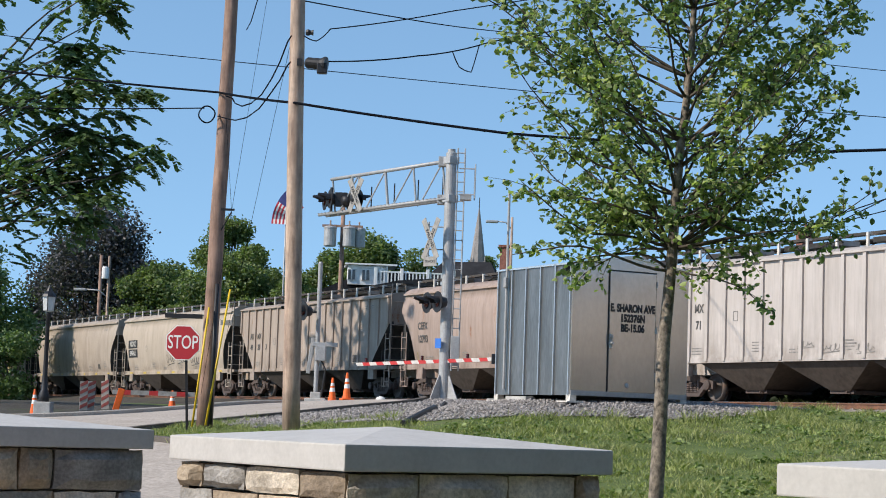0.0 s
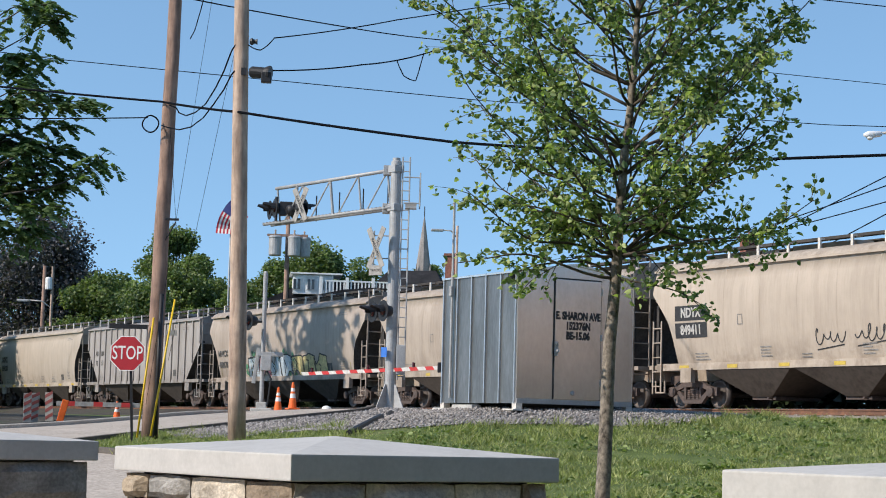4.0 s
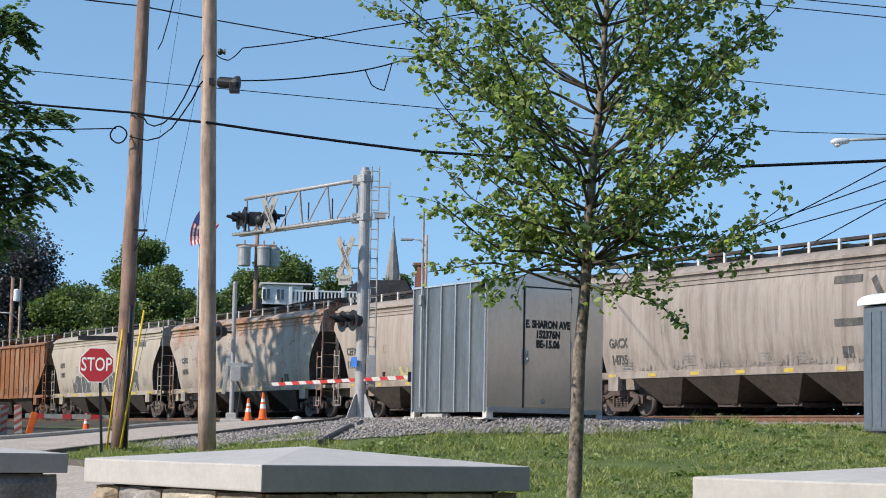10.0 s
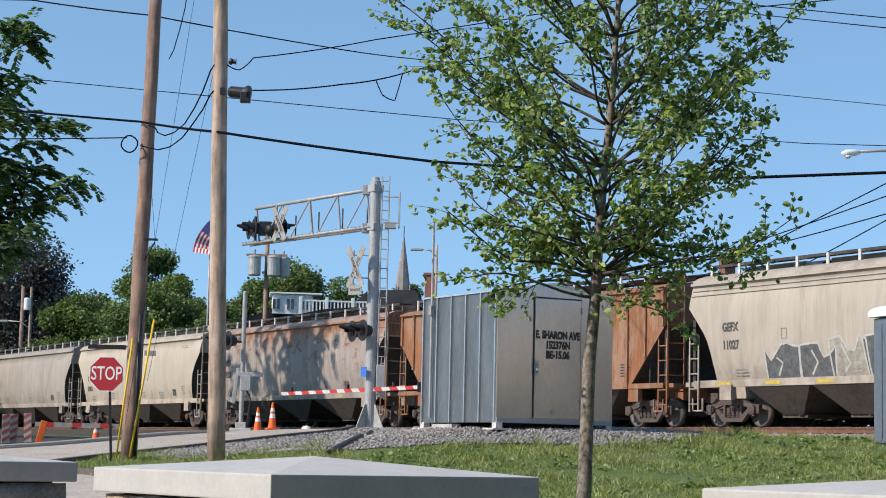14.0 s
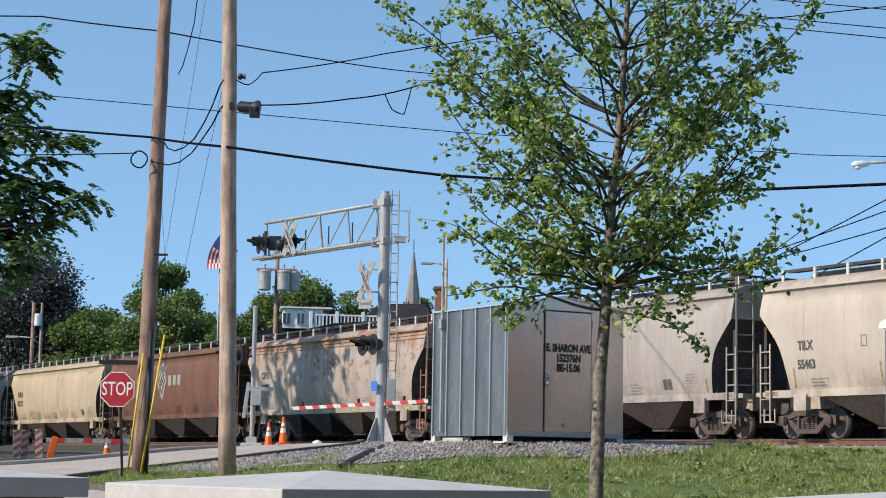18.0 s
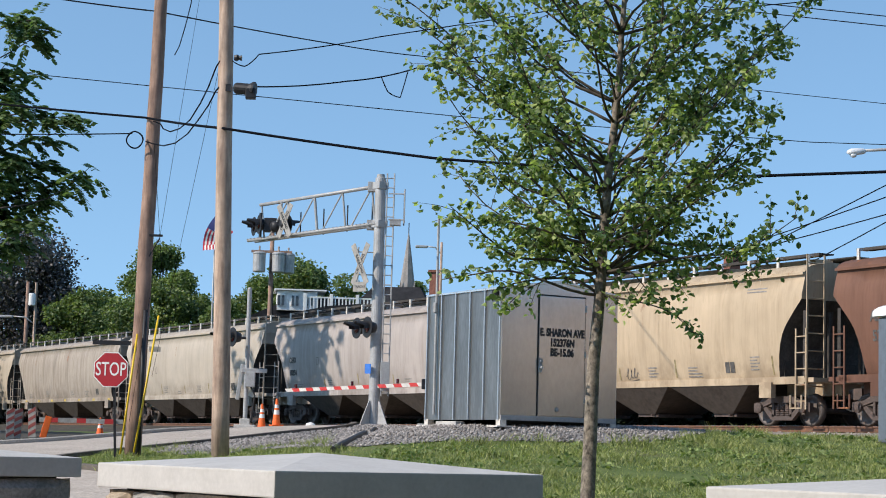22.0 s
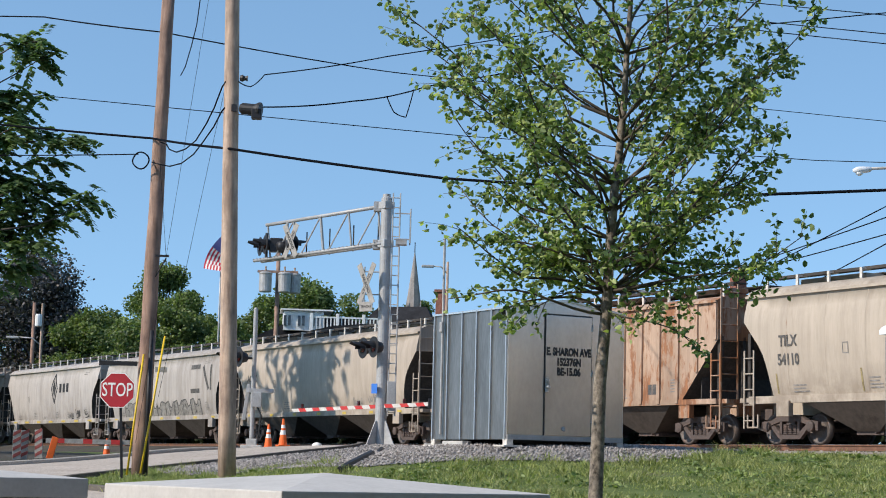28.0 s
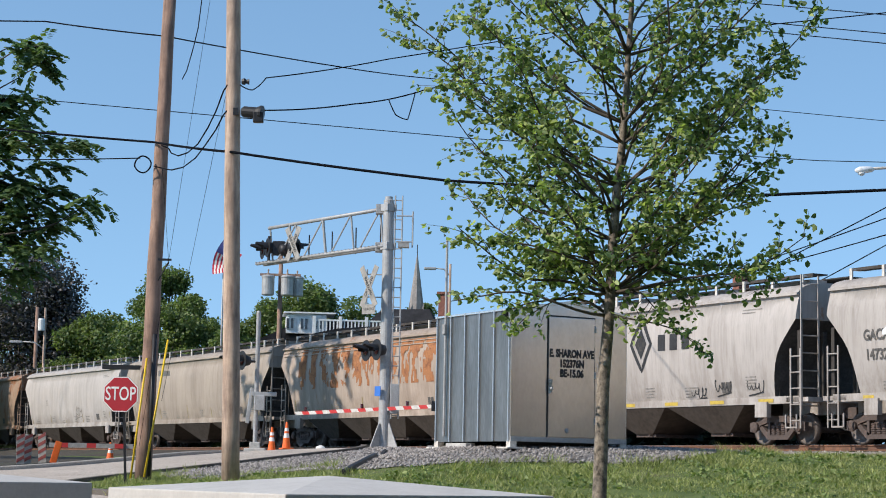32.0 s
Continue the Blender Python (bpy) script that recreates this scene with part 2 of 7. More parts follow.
M["rail_head"] = plain("rail_head", (0.42, 0.40, 0.38), 0.3, 0.9, var=0.1)
M["tie"] = plain("tie", (0.10, 0.075, 0.055), 0.95, var=0.25, scale=5)
M["truck_steel"] = rusty_metal("truck_steel", (0.085, 0.063, 0.055), (0.155, 0.10, 0.08), 0.5, 0.85, 0.0)
# brown bay steel, its colour lowered for the shade below the sills
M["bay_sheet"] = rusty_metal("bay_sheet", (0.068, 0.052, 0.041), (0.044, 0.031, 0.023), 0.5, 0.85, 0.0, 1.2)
# near-black steel: shade under and between the cars is put into this colour
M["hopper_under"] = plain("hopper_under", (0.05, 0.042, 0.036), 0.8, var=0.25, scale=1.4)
M["wheel_steel"] = rusty_metal("wheel_steel", (0.12, 0.10, 0.09), (0.20, 0.12, 0.08), 0.4, 0.6, 0.4)
M["grab_white"] = plain("grab_white", (0.62, 0.58, 0.52), 0.6, var=0.15)
M["worn_ink"] = plain("worn_ink", (0.10, 0.092, 0.085), 0.7, var=0.3)
M["stencil"] = plain("stencil", (0.03, 0.03, 0.032), 0.7, var=0.2)
M["walnut_leaf"] = leaf_material("walnut_leaf", (0.07, 0.125, 0.055), (0.20, 0.27, 0.125), 0.35)
M["young_leaf"] = leaf_material("young_leaf", (0.055, 0.11, 0.05), (0.46, 0.53, 0.24), 0.40, 1.6, 0.75, 1.25)
M["far_leaf"] = leaf_material("far_leaf", (0.07, 0.11, 0.045), (0.23, 0.28, 0.115), 0.35, 0.4, 0.6, 1.4)
M["copper_leaf"] = leaf_material("copper_leaf", (0.055, 0.056, 0.066), (0.135, 0.13, 0.145), 0.2)
M["bark_dark"] = bark_material("bark_dark", (0.05, 0.04, 0.033), (0.13, 0.11, 0.09))
M["spire_stone"] = plain("spire_stone", (0.28, 0.25, 0.235), 0.9, var=0.15, scale=0.6)
M["slate"] = plain("slate", (0.03, 0.03, 0.033), 0.85, var=0.2, scale=1.5, spec=0.1)
M["siding"] = plain("siding", (0.74, 0.74, 0.72), 0.7, var=0.05, scale=0.8)
M["glass"] = plain("glass", (0.05, 0.06, 0.07), 0.08, 0.0, var=0.1)
M["flag_red"] = plain("flag_red", (0.50, 0.03, 0.05), 0.8, var=0.08)
M["flag_blue"] = plain("flag_blue", (0.03, 0.04, 0.16), 0.8, var=0.08)
M["plastic_grey"] = plain("plastic_grey", (0.13, 0.155, 0.19), 0.5, var=0.08)
M["plastic_white"] = plain("plastic_white", (0.75, 0.76, 0.77), 0.45, var=0.04)
M["concrete"] = plain("concrete", (0.48, 0.46, 0.43), 0.9, var=0.12, scale=4)
M["lamp_glass"] = plain("lamp_glass", (0.62, 0.63, 0.62), 0.25, var=0.08)
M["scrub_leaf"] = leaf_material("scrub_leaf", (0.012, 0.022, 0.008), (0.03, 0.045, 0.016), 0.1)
M["brick_red"] = plain("brick_red", (0.25, 0.10, 0.07), 0.9, var=0.2, scale=5)


# ---- mesh helpers ----
class Mesh:
    """Collects vertices and faces, with a few solid shapes."""

    def __init__(self):
        self.v, self.f = [], []

    def add(self, verts, faces):
        o = len(self.v)
        self.v += [tuple(v) for v in verts]
        self.f += [tuple(o + i for i in f) for f in faces]
        return self

    def box(self, c, s, m=None):
        x, y, z = s[0] / 2, s[1] / 2, s[2] / 2
        vs = [Vector((c[0] + a * x, c[1] + b * y, c[2] + d * z)) for d in (-1, 1) for b in (-1, 1) for a in (-1, 1)]
        if m is not None:
            vs = [m @ v for v in vs]
        return self.add(vs, [(0, 2, 3, 1), (4, 5, 7, 6), (0, 1, 5, 4), (2, 6, 7, 3), (0, 4, 6, 2), (1, 3, 7, 5)])

    def tube(self, p0, p1, r0, r1=None, seg=8, caps=True):
        r1 = r0 if r1 is None else r1
        p0, p1 = Vector(p0), Vector(p1)
        w = (p1 - p0).normalized()
        a = w.orthogonal().normalized()
        b = w.cross(a)
        vs = []
        for p, r in ((p0, r0), (p1, r1)):
            vs += [p + (a * math.cos(2 * math.pi * i / seg) + b * math.sin(2 * math.pi * i / seg)) * r for i in range(seg)]
        fs = [(i, (i + 1) % seg, seg + (i + 1) % seg, seg + i) for i in range(seg)]
        if caps:
            fs += [tuple(range(seg - 1, -1, -1)), tuple(range(seg, 2 * seg))]
        return self.add(vs, fs)

    def path(self, pts, radii, seg=6):
        """A tapered, jointed tube along points."""
        pts = [Vector(p) for p in pts]
        o = len(self.v)
        n = len(pts)
        a = None
        for i, p in enumerate(pts):
            w = (pts[min(i + 1, n - 1)] - pts[max(i - 1, 0)]).normalized()
            a = w.orthogonal().normalized() if a is None else (a - w * a.dot(w)).normalized()
            b = w.cross(a)
            r = radii[i] if isinstance(radii, (list, tuple)) else radii
            self.v += [tuple(p + (a * math.cos(2 * math.pi * k / seg) + b * math.sin(2 * math.pi * k / seg)) * r) for k in range(seg)]
        for i in range(n - 1):
            for k in range(seg):
                self.f.append((o + i * seg + k, o + i * seg + (k + 1) % seg, o + (i + 1) * seg + (k + 1) % seg, o + (i + 1) * seg + k))
        self.f.append(tuple(o + k for k in range(seg - 1, -1, -1)))
        self.f.append(tuple(o + (n - 1) * seg + k for k in range(seg)))
        return self

    def prism(self, poly, h, m=None):
        """A polygon in x, y raised from z = 0 to h, then moved by m."""
        n = len(poly)
        vs = [Vector((x, y, z)) for z in (0, h) for x, y in poly]
        if m is not None:
            vs = [m @ v for v in vs]
        fs = [tuple(range(n - 1, -1, -1)), tuple(range(n, 2 * n))] + [(i, (i + 1) % n, n + (i + 1) % n, n + i) for i in range(n)]
        return self.add(vs, fs)

    def lathe(self, prof, base, seg=12, axis=None):
        """Rings of (radius, height) about an upright axis through base, or about axis."""
        base = Vector(base)
        m = Matrix.Translation(base) if axis is None else Matrix.Translation(base) @ Vector(axis).to_track_quat("Z", "Y").to_matrix().to_4x4()
        vs = [m @ Vector((r * math.cos(2 * math.pi * i / seg), r * math.sin(2 * math.pi * i / seg), z)) for r, z in prof for i in range(seg)]
        n = len(prof)
        fs = [(j * seg + i, j * seg + (i + 1) % seg, (j + 1) * seg + (i + 1) % seg, (j + 1) * seg + i) for j in range(n - 1) for i in range(seg)]
        fs += [tuple(range(seg - 1, -1, -1)), tuple(range((n - 1) * seg, n * seg))]
        return self.add(vs, fs)

    def data(self, name, smooth=False):
        me = bpy.data.meshes.new(name)
        me.from_pydata(self.v, [], self.f)
        me.update()
        if smooth:
            me.polygons.foreach_set("use_smooth", [True] * len(me.polygons))
        return me


def put(ob, mat):
    if isinstance(mat, str):
        mat = M[mat]
    if not ob.data.materials:
        ob.data.materials.append(mat)
    return ob


def part(name, mesh, mat, parent, label="", smooth=False, at=None, bevel=0.0):
    """One mesh object under a thing or a part."""
    me = mesh.data(name, smooth) if isinstance(mesh, Mesh) else mesh
    if bevel:
        bevelled(me, bevel)
    ob = new(name, me)
    put(ob, mat)
    ob.parent = parent
    if at is not None:
        ob.matrix_basis = at
    return tagged(ob, label)


def bevelled(me, width, seg=2):
    bm = bmesh.new()
    bm.from_mesh(me)
    bmesh.ops.remove_doubles(bm, verts=bm.verts, dist=1e-5)
    bmesh.ops.bevel(bm, geom=[e for e in bm.edges if e.is_manifold and e.calc_face_angle(0) > 0.4], offset=width, segments=seg, profile=0.6, affect="EDGES", clamp_overlap=True)
    bm.to_mesh(me)
    bm.free()


def thing(name, m, label, category, group="", kind=""):
    """An empty at a thing's base, which carries its parts."""
    ob = new(name)
    ob.empty_display_size = 0.1
    ob.matrix_basis = m
    return tagged(ob, label, category, group, kind)


def solid(name, mesh, mat, label, category="", kind="", group="", smooth=False, m=None, bevel=0.0):
    me = mesh.data(name, smooth)
    if bevel:
        bevelled(me, bevel)
    ob = new(name, me)
    put(ob, mat)
    if m is not None:
        ob.matrix_basis = m
    return tagged(ob, label, category, group, kind)


def letters(name, text, size, mat, parent, at, label="", spacing=1.0, width=1.0, bold=0.0):
    """Lettering as a thin mesh, centred, in its own x, y plane."""
    cu = bpy.data.curves.new(name, "FONT")
    cu.body, cu.size, cu.align_x, cu.align_y, cu.extrude, cu.space_character, cu.offset = text, size, "CENTER", "CENTER", 0.002, spacing, bold
    cu.resolution_u = 3
    tmp = bpy.data.objects.new(name, cu)
    scene.collection.objects.link(tmp)
    bpy.context.view_layer.update()
    me = bpy.data.meshes.new_from_object(tmp.evaluated_get(bpy.context.evaluated_depsgraph_get()))
    bpy.data.objects.remove(tmp)
    bpy.data.curves.remove(cu)
    me.name = name
    if width != 1.0:
        me.transform(Matrix.Diagonal((width, 1, 1, 1)))
    me.materials.clear()
    return part(name, me, mat, parent, label, at=at)


def wall_text(yaw_n):
    """Turns the x, y plane upright so that it faces along the level direction yaw_n (a 2D vector)."""
    n = Vector((yaw_n[0], yaw_n[1], 0)).normalized()
    x = Vector((0, 0, 1)).cross(n)
    return Matrix((x, (0, 0, 1), n)).transposed().to_4x4()


# ---- the lie of the land ----
THETA, P_TRACK, Z_RAIL = radians(27.9), 34.6, 2.47
D2 = Vector((math.sin(THETA), -math.cos(THETA)))     # along the track, the way the train goes
N2 = Vector((math.cos(THETA), math.sin(THETA)))      # across the track, away from the camera


def track_point(u, off=0.0, z=0.0):
    q = N2 * (P_TRACK + off) + D2 * u
    return Vector((q.x, q.y, Z_RAIL + z))


HEIGHTS = [(0, 0, 0.0), (0, 7, 0.1), (-3, 9, 0.1), (5, 6, 0.15), (2, 16.5, 0.72), (9, 20, 1.0), (2.4, 34, 2.0), (4.6, 35, 2.04),
           (1, 36, 1.98), (3.2, 31.6, 1.66), (0.4, 33.4, 1.72), (6.4, 32.2, 1.68), (10, 46, 1.98), (12, 50, 1.98)]
HEIGHTS += [(9.5, 34, 1.88), (-5.5, 41, 1.17), (-2.8, 36, 1.32),
           (-5.3, 42.5, 1.24), (0.15, 57, 2.24), (-3, 57, 2.14), (-10, 52, 1.42), (-12, 57, 1.36), (-3.5, 23.5, 0.55), (-9, 25, 0.45),
           (-16, 40, 0.9), (-22, 62, 1.4), (22, 28, 1.9), (20, 5, 0.6), (-14, 4, -0.1), (0, -14, -0.3), (14, -10, 0), (-60, 40, 0.4), (-40, 100, 1.8),
           (-20, 75, 1.75), (-0.5, 44, 1.62), (60, 10, 2.0), (80, 150, 2.8), (-80, 180, 2.6), (0, 150, 2.5), (-100, -60, -0.5), (100, -60, 0.8)]
for _u in (-150, -120, -95, -75, -60, -45, -30, -10, 20):
    for _o in (-4.4, 4.4):
        _q = track_point(_u, _o)
        HEIGHTS.append((_q.x, _q.y, Z_RAIL - 0.52))
_hp = np.array(HEIGHTS, dtype=float)


def _tps(r2):
    return 0.5 * r2 * np.log(r2 + 1e-9)


_n = len(_hp)
_A = np.zeros((_n + 3, _n + 3))
_d = ((_hp[:, None, :2] - _hp[None, :, :2]) ** 2).sum(-1)
_A[:_n, :_n] = _tps(_d) + np.eye(_n) * 0.5
_A[:_n, _n] = 1
_A[:_n, _n + 1:] = _hp[:, :2]
_A[_n:, :_n] = _A[:_n, _n:].T
_W = np.linalg.solve(_A, np.concatenate([_hp[:, 2], np.zeros(3)]))


def land(x, y):
    """Height of the ground."""
    x, y = np.asarray(x, float), np.asarray(y, float)
    cx, cy = np.clip(x, -90, 90), np.clip(y, -50, 170)
    d = (cx[..., None] - _hp[:, 0]) ** 2 + (cy[..., None] - _hp[:, 1]) ** 2
    return _tps(d) @ _W[:_n] + _W[_n] + cx * _W[_n + 1] + cy * _W[_n + 2]


def h(x, y):
    return float(land(x, y))


def smooth_line(pts, per=6):
    """A rounded line through points (x, y)."""
    out = []
    P = [pts[0]] + list(pts) + [pts[-1]]
    for i in range(1, len(P) - 2):
        p0, p1, p2, p3 = (np.array(P[k], float) for k in range(i - 1, i + 3))
        for k in range(per):
            t = k / per
            out.append(tuple(0.5 * (2 * p1 + (p2 - p0) * t + (2 * p0 - 5 * p1 + 4 * p2 - p3) * t * t + (3 * p1 - p0 - 3 * p2 + p3) * t ** 3)))
    out.append(tuple(pts[-1]))
    return out


def inside(poly, x, y):
    """Which of the points x, y lie in the polygon."""
    r = np.zeros(np.shape(x), bool)
    n = len(poly)
    for i in range(n):
        (x1, y1), (x2, y2) = poly[i], poly[(i + 1) % n]
        if y1 != y2:
            hit = ((y1 > y) != (y2 > y)) & (x < (x2 - x1) * (y - y1) / (y2 - y1) + x1)
            r ^= hit
    return r


ROAD_R = smooth_line([(-0.5, -5.5), (-0.6, 6), (-1.5, 20), (-4.6, 33), (-6.9, 40.5), (-6.2, 44.3), (-4.0, 48.5), (-2.5, 51.2), (-1.1, 53.5), (-0.55, 55.6), (-0.4, 58.0), (1.2, 62.0), (3.6, 66.6), (9, 76), (30, 110)])
ROAD_L = smooth_line([(-14, -5.5), (-14, 20), (-16, 38), (-24, 46.5), (-14, 50.0), (-10.2, 51.2), (-7.6, 54.2), (-5.2, 59.5), (-3.6, 64.0), (-1.5, 69.0), (3, 80), (24, 114)])
ROAD = ROAD_R + ROAD_L[::-1]


def grid_mesh(xs, ys, zf):
    X, Y = np.meshgrid(xs, ys)
    Z = zf(X, Y)
    v = np.stack([X.ravel(), Y.ravel(), Z.ravel()], 1)
    nx, ny = len(xs), len(ys)
    i = (np.arange(ny - 1)[:, None] * nx + np.arange(nx - 1)[None]).ravel()
    return v, np.stack([i, i + 1, i + nx + 1, i + nx], 1)


def sheet(name, v, f, mat, label, kind="structure", category=""):
    me = bpy.data.meshes.new(name)
    me.from_pydata(v.tolist(), [], f.tolist())
    me.polygons.foreach_set("use_smooth", [True] * len(me.polygons))
    ob = new(name, me)
    put(ob, mat)
    return tagged(ob, label, category, "", kind)


def ground_z(X, Y):
    z = land(X, Y)
    z = np.where(inside(ROAD, X, Y), z - 0.10, z)
    off = (X * N2.x + Y * N2.y) - P_TRACK
    return np.where(np.abs(off) < 3.2, np.minimum(z, Z_RAIL - 0.5), z)


xs = np.unique(np.concatenate([np.linspace(-3000, -60, 10), np.arange(-60, -26, 3.0), np.arange(-26, 26, 0.5), np.arange(26, 62, 3.0), np.linspace(62, 3000, 10)]))
ys = np.unique(np.concatenate([np.linspace(-600, -30, 5), np.arange(-30, 6, 2.0), np.arange(6, 80, 0.5), np.arange(80, 180, 5.0), np.linspace(185, 4500, 12)]))
v, f = grid_mesh(xs, ys, ground_z)
sheet("ground", v, f, "grass_soil", "mown green grass with bare earthy patches")


def strip(name, left, right, mat, label, lift, across=10):
    """A paved strip between two lines, draped on the land."""
    n = min(len(left), len(right))
    vs, fs = [], []
    for i in range(n):
        for k in range(across + 1):
            t = k / across
            x, y = left[i][0] * (1 - t) + right[i][0] * t, left[i][1] * (1 - t) + right[i][1] * t
            vs.append((x, y, h(x, y) + lift))
    for i in range(n - 1):
        for k in range(across):
            a = i * (across + 1) + k
            fs.append((a, a + 1, a + across + 2, a + across + 1))
    return sheet(name, np.array(vs), np.array(fs), mat, label)


strip("road", ROAD_L, ROAD_R, "concrete_road", "pale worn concrete road rising to the railway crossing", 0.0, 14)


def kerb(name, line, side, label, mat):
    """A kerb along a line: a real step beside the road."""
    m = Mesh()
    pts = [Vector((x, y, h(x, y))) for x, y in line]
    n = len(pts)
    for i, p in enumerate(pts):
        w = (pts[min(i + 1, n - 1)] - pts[max(i - 1, 0)])
        s = Vector((w.y, -w.x, 0)).normalized() * side
        m.v += [tuple(p + s * 0.0 + Vector((0, 0, -0.06))), tuple(p + Vector((0, 0, 0.09))), tuple(p + s * 0.03 + Vector((0, 0, 0.11))),
                tuple(p + s * 0.17 + Vector((0, 0, 0.11))), tuple(p + s * 0.2 + Vector((0, 0, -0.06)))]
    for i in range(n - 1):
        for k in range(4):
            a = i * 5 + k
            m.f.append((a, a + 1, a + 6, a + 5))
    return solid(name, m, mat, label, kind="structure")


kerb("kerb", [p for p in ROAD_R if 8 < p[1] < 61.5], 1, "dark worn kerb along the road", "kerb")
kerb("kerb", [p for p in ROAD_L if 46 < p[1] < 63.5 and p[0] > -22], -1, "pale concrete kerb on the far side of the road", "kerb_pale")

# gravel pad round the signal house, and down the bank beside the road
PAD = smooth_line([(-4.8, 48.5), (-5.2, 45.0), (-3.4, 39.5), (-2.1, 36.0), (-1.2, 34.2), (-0.4, 32.9), (0.8, 32.5), (2.6, 32.2), (3.9, 32.2), (5.1, 33.0), (6.0, 34.4), (6.9, 36.4), (8.6, 39.8), (12.5, 42), (15, 46), (8, 58), (2.5, 62), (0.4, 58.8), (-1.2, 53)])


def patch(name, poly, step, mat, label, lift, wobble=0.25):
    x0, x1 = min(p[0] for p in poly), max(p[0] for p in poly)
    y0, y1 = min(p[1] for p in poly), max(p[1] for p in poly)
    xs, ys = np.arange(x0, x1, step), np.arange(y0, y1, step)
    X, Y = np.meshgrid(xs, ys)
    jx = X + np.array([[noise.noise((a * 1.7, b * 1.7, 3.0)) for a in xs] for b in ys]) * wobble
    jy = Y + np.array([[noise.noise((a * 1.7, b * 1.7, 9.0)) for a in xs] for b in ys]) * wobble
    ok = inside(poly, jx, jy) & ~inside(ROAD, X, Y)
    v, f = grid_mesh(xs, ys, lambda a, b: land(a, b) + lift)
    keep = ok.ravel()[f].all(1)
    return sheet(name, v, f[keep], mat, label)


patch("dirt_verge", smooth_line([(-24, 52.5), (-14.5, 51.5), (-10.8, 52.4), (-8.2, 55.4), (-5.9, 60.2), (-4.6, 63.5), (-6.5, 67), (-12, 76), (-22, 92), (-34, 80)]), 0.4, "dirt", "stony verge beside the railway, earth and shade in its dark colour", 0.01)
patch("gravel_pad", PAD, 0.22, "gravel", "grey crushed stone pad round the signal house", 0.012)

# ballast bed of the track: a raised bank along its whole length
m = Mesh()
prof = [(-4.8, -0.85), (-3.7, -0.46), (-1.9, -0.2), (1.9, -0.2), (3.7, -0.46), (4.8, -0.85)]
us = list(np.arange(-330, 120, 1.5))
for u in us:
    for o, z in prof:
        j = 0.05 * noise.noise((u * 0.9, o, 0.0))
        m.v.append(tuple(track_point(u, o + j * 3, z + j)))
for i in range(len(us) - 1):
    for k in range(5):
        a = i * 6 + k
        m.f.append((a, a + 1, a + 7, a + 6))
solid("ballast_bed", m, "ballast", "tan and grey stone ballast under the railway track", kind="structure")


# dark sheet over the ballast: dark ground plus painted under-train shade
m = Mesh()
us = list(np.arange(-125, -63, 1.5))
for u in us:
    for o, z in ((-5.4, -0.62), (-3.7, -0.40), (-1.9, -0.14), (-0.95, -0.14)):
        j = 0.04 * noise.noise((u * 0.8, o, 4.0))
        m.v.append(tuple(track_point(u, o + j * 3, z + j)))
for i in range(len(us) - 1):
    for k in range(3):
        a = i * 4 + k
        m.f.append((a, a + 1, a + 5, a + 4))
solid("crossing_apron", m, "dirt", "dark stone shoulder beside the railway crossing, the train's shade in its colour", kind="structure")


def rail_profile():
    return [(-0.07, -0.18), (0.07, -0.18), (0.07, -0.165), (0.015, -0.15), (0.012, -0.05), (0.036, -0.04), (0.036, 0.0), (-0.036, 0.0), (-0.036, -0.04), (-0.012, -0.05), (-0.015, -0.15), (-0.07, -0.165)]


for off in (-0.7535, 0.7535):
    m = Mesh()
    for u in (-330, 120):
        for a, z in rail_profile():
            m.v.append(tuple(track_point(u, off + a, z)))
    m.f += [(i, (i + 1) % 12, 12 + (i + 1) % 12, 12 + i) for i in range(12)]
    r = solid("rail", m, "rail", "rust-brown steel rail with a worn bright head", "rail", group="rails of the track")
    t = Mesh()
    t.box((0, 0, 0), (0.06, 450, 0.004), Matrix.Translation(track_point(-105, off, 0.0035)) @ pose(0, 0, 0, 0, 0, math.degrees(THETA)))
    part("running_surface", t, "rail_head", r, "bright worn steel")

tie_mesh = Mesh().box((0, 0, 0), (0.22, 2.6, 0.16)).data("tie")
put_tie = thing("track_ties", pose(0, 0, 0), "dark weathered wooden railway ties", "railway ties", kind="structure")
for k in range(150):
    u = -72 + k * 0.53
    ob = new("tie", tie_mesh)
    put(ob, "tie")
    ob.parent = put_tie
    ob.matrix_basis = Matrix.Translation(track_point(u, 0, -0.25)) @ Matrix.Rotation(THETA - math.pi / 2, 4, "Z")


# ---- the train ----
SPEED = 13.69
# couplings from the head of the train backwards: place along the track at the clip's start
JOINTS = [20.36, 3.06, -14.24, -31.54, -48.79, -66.26, -83.28, -100.72, -118.32, -135.0, -151.95, -168.91, -184.96, -201.73, -218.27, -234.87, -252.0,
          -269.45, -286.97, -304.55, -321.28, -338.53, -355.38, -372.73, -390.04, -407.54, -424.58, -442.02, -459.55, -476.05, -492.94, -509.87, -528.34, -544.99, -562.27]


def side_y(z, ribbed):
    """Half the width of a hopper's body at a height over the rail."""
    if ribbed:
        return 1.52
    t = (z - 1.15) / (4.05 - 1.15)
    return 1.36 + 0.24 * math.sin(max(0.0, min(1.0, t)) ** 0.8 * math.pi * 0.72) - 0.10 * max(0.0, t - 0.8) / 0.2


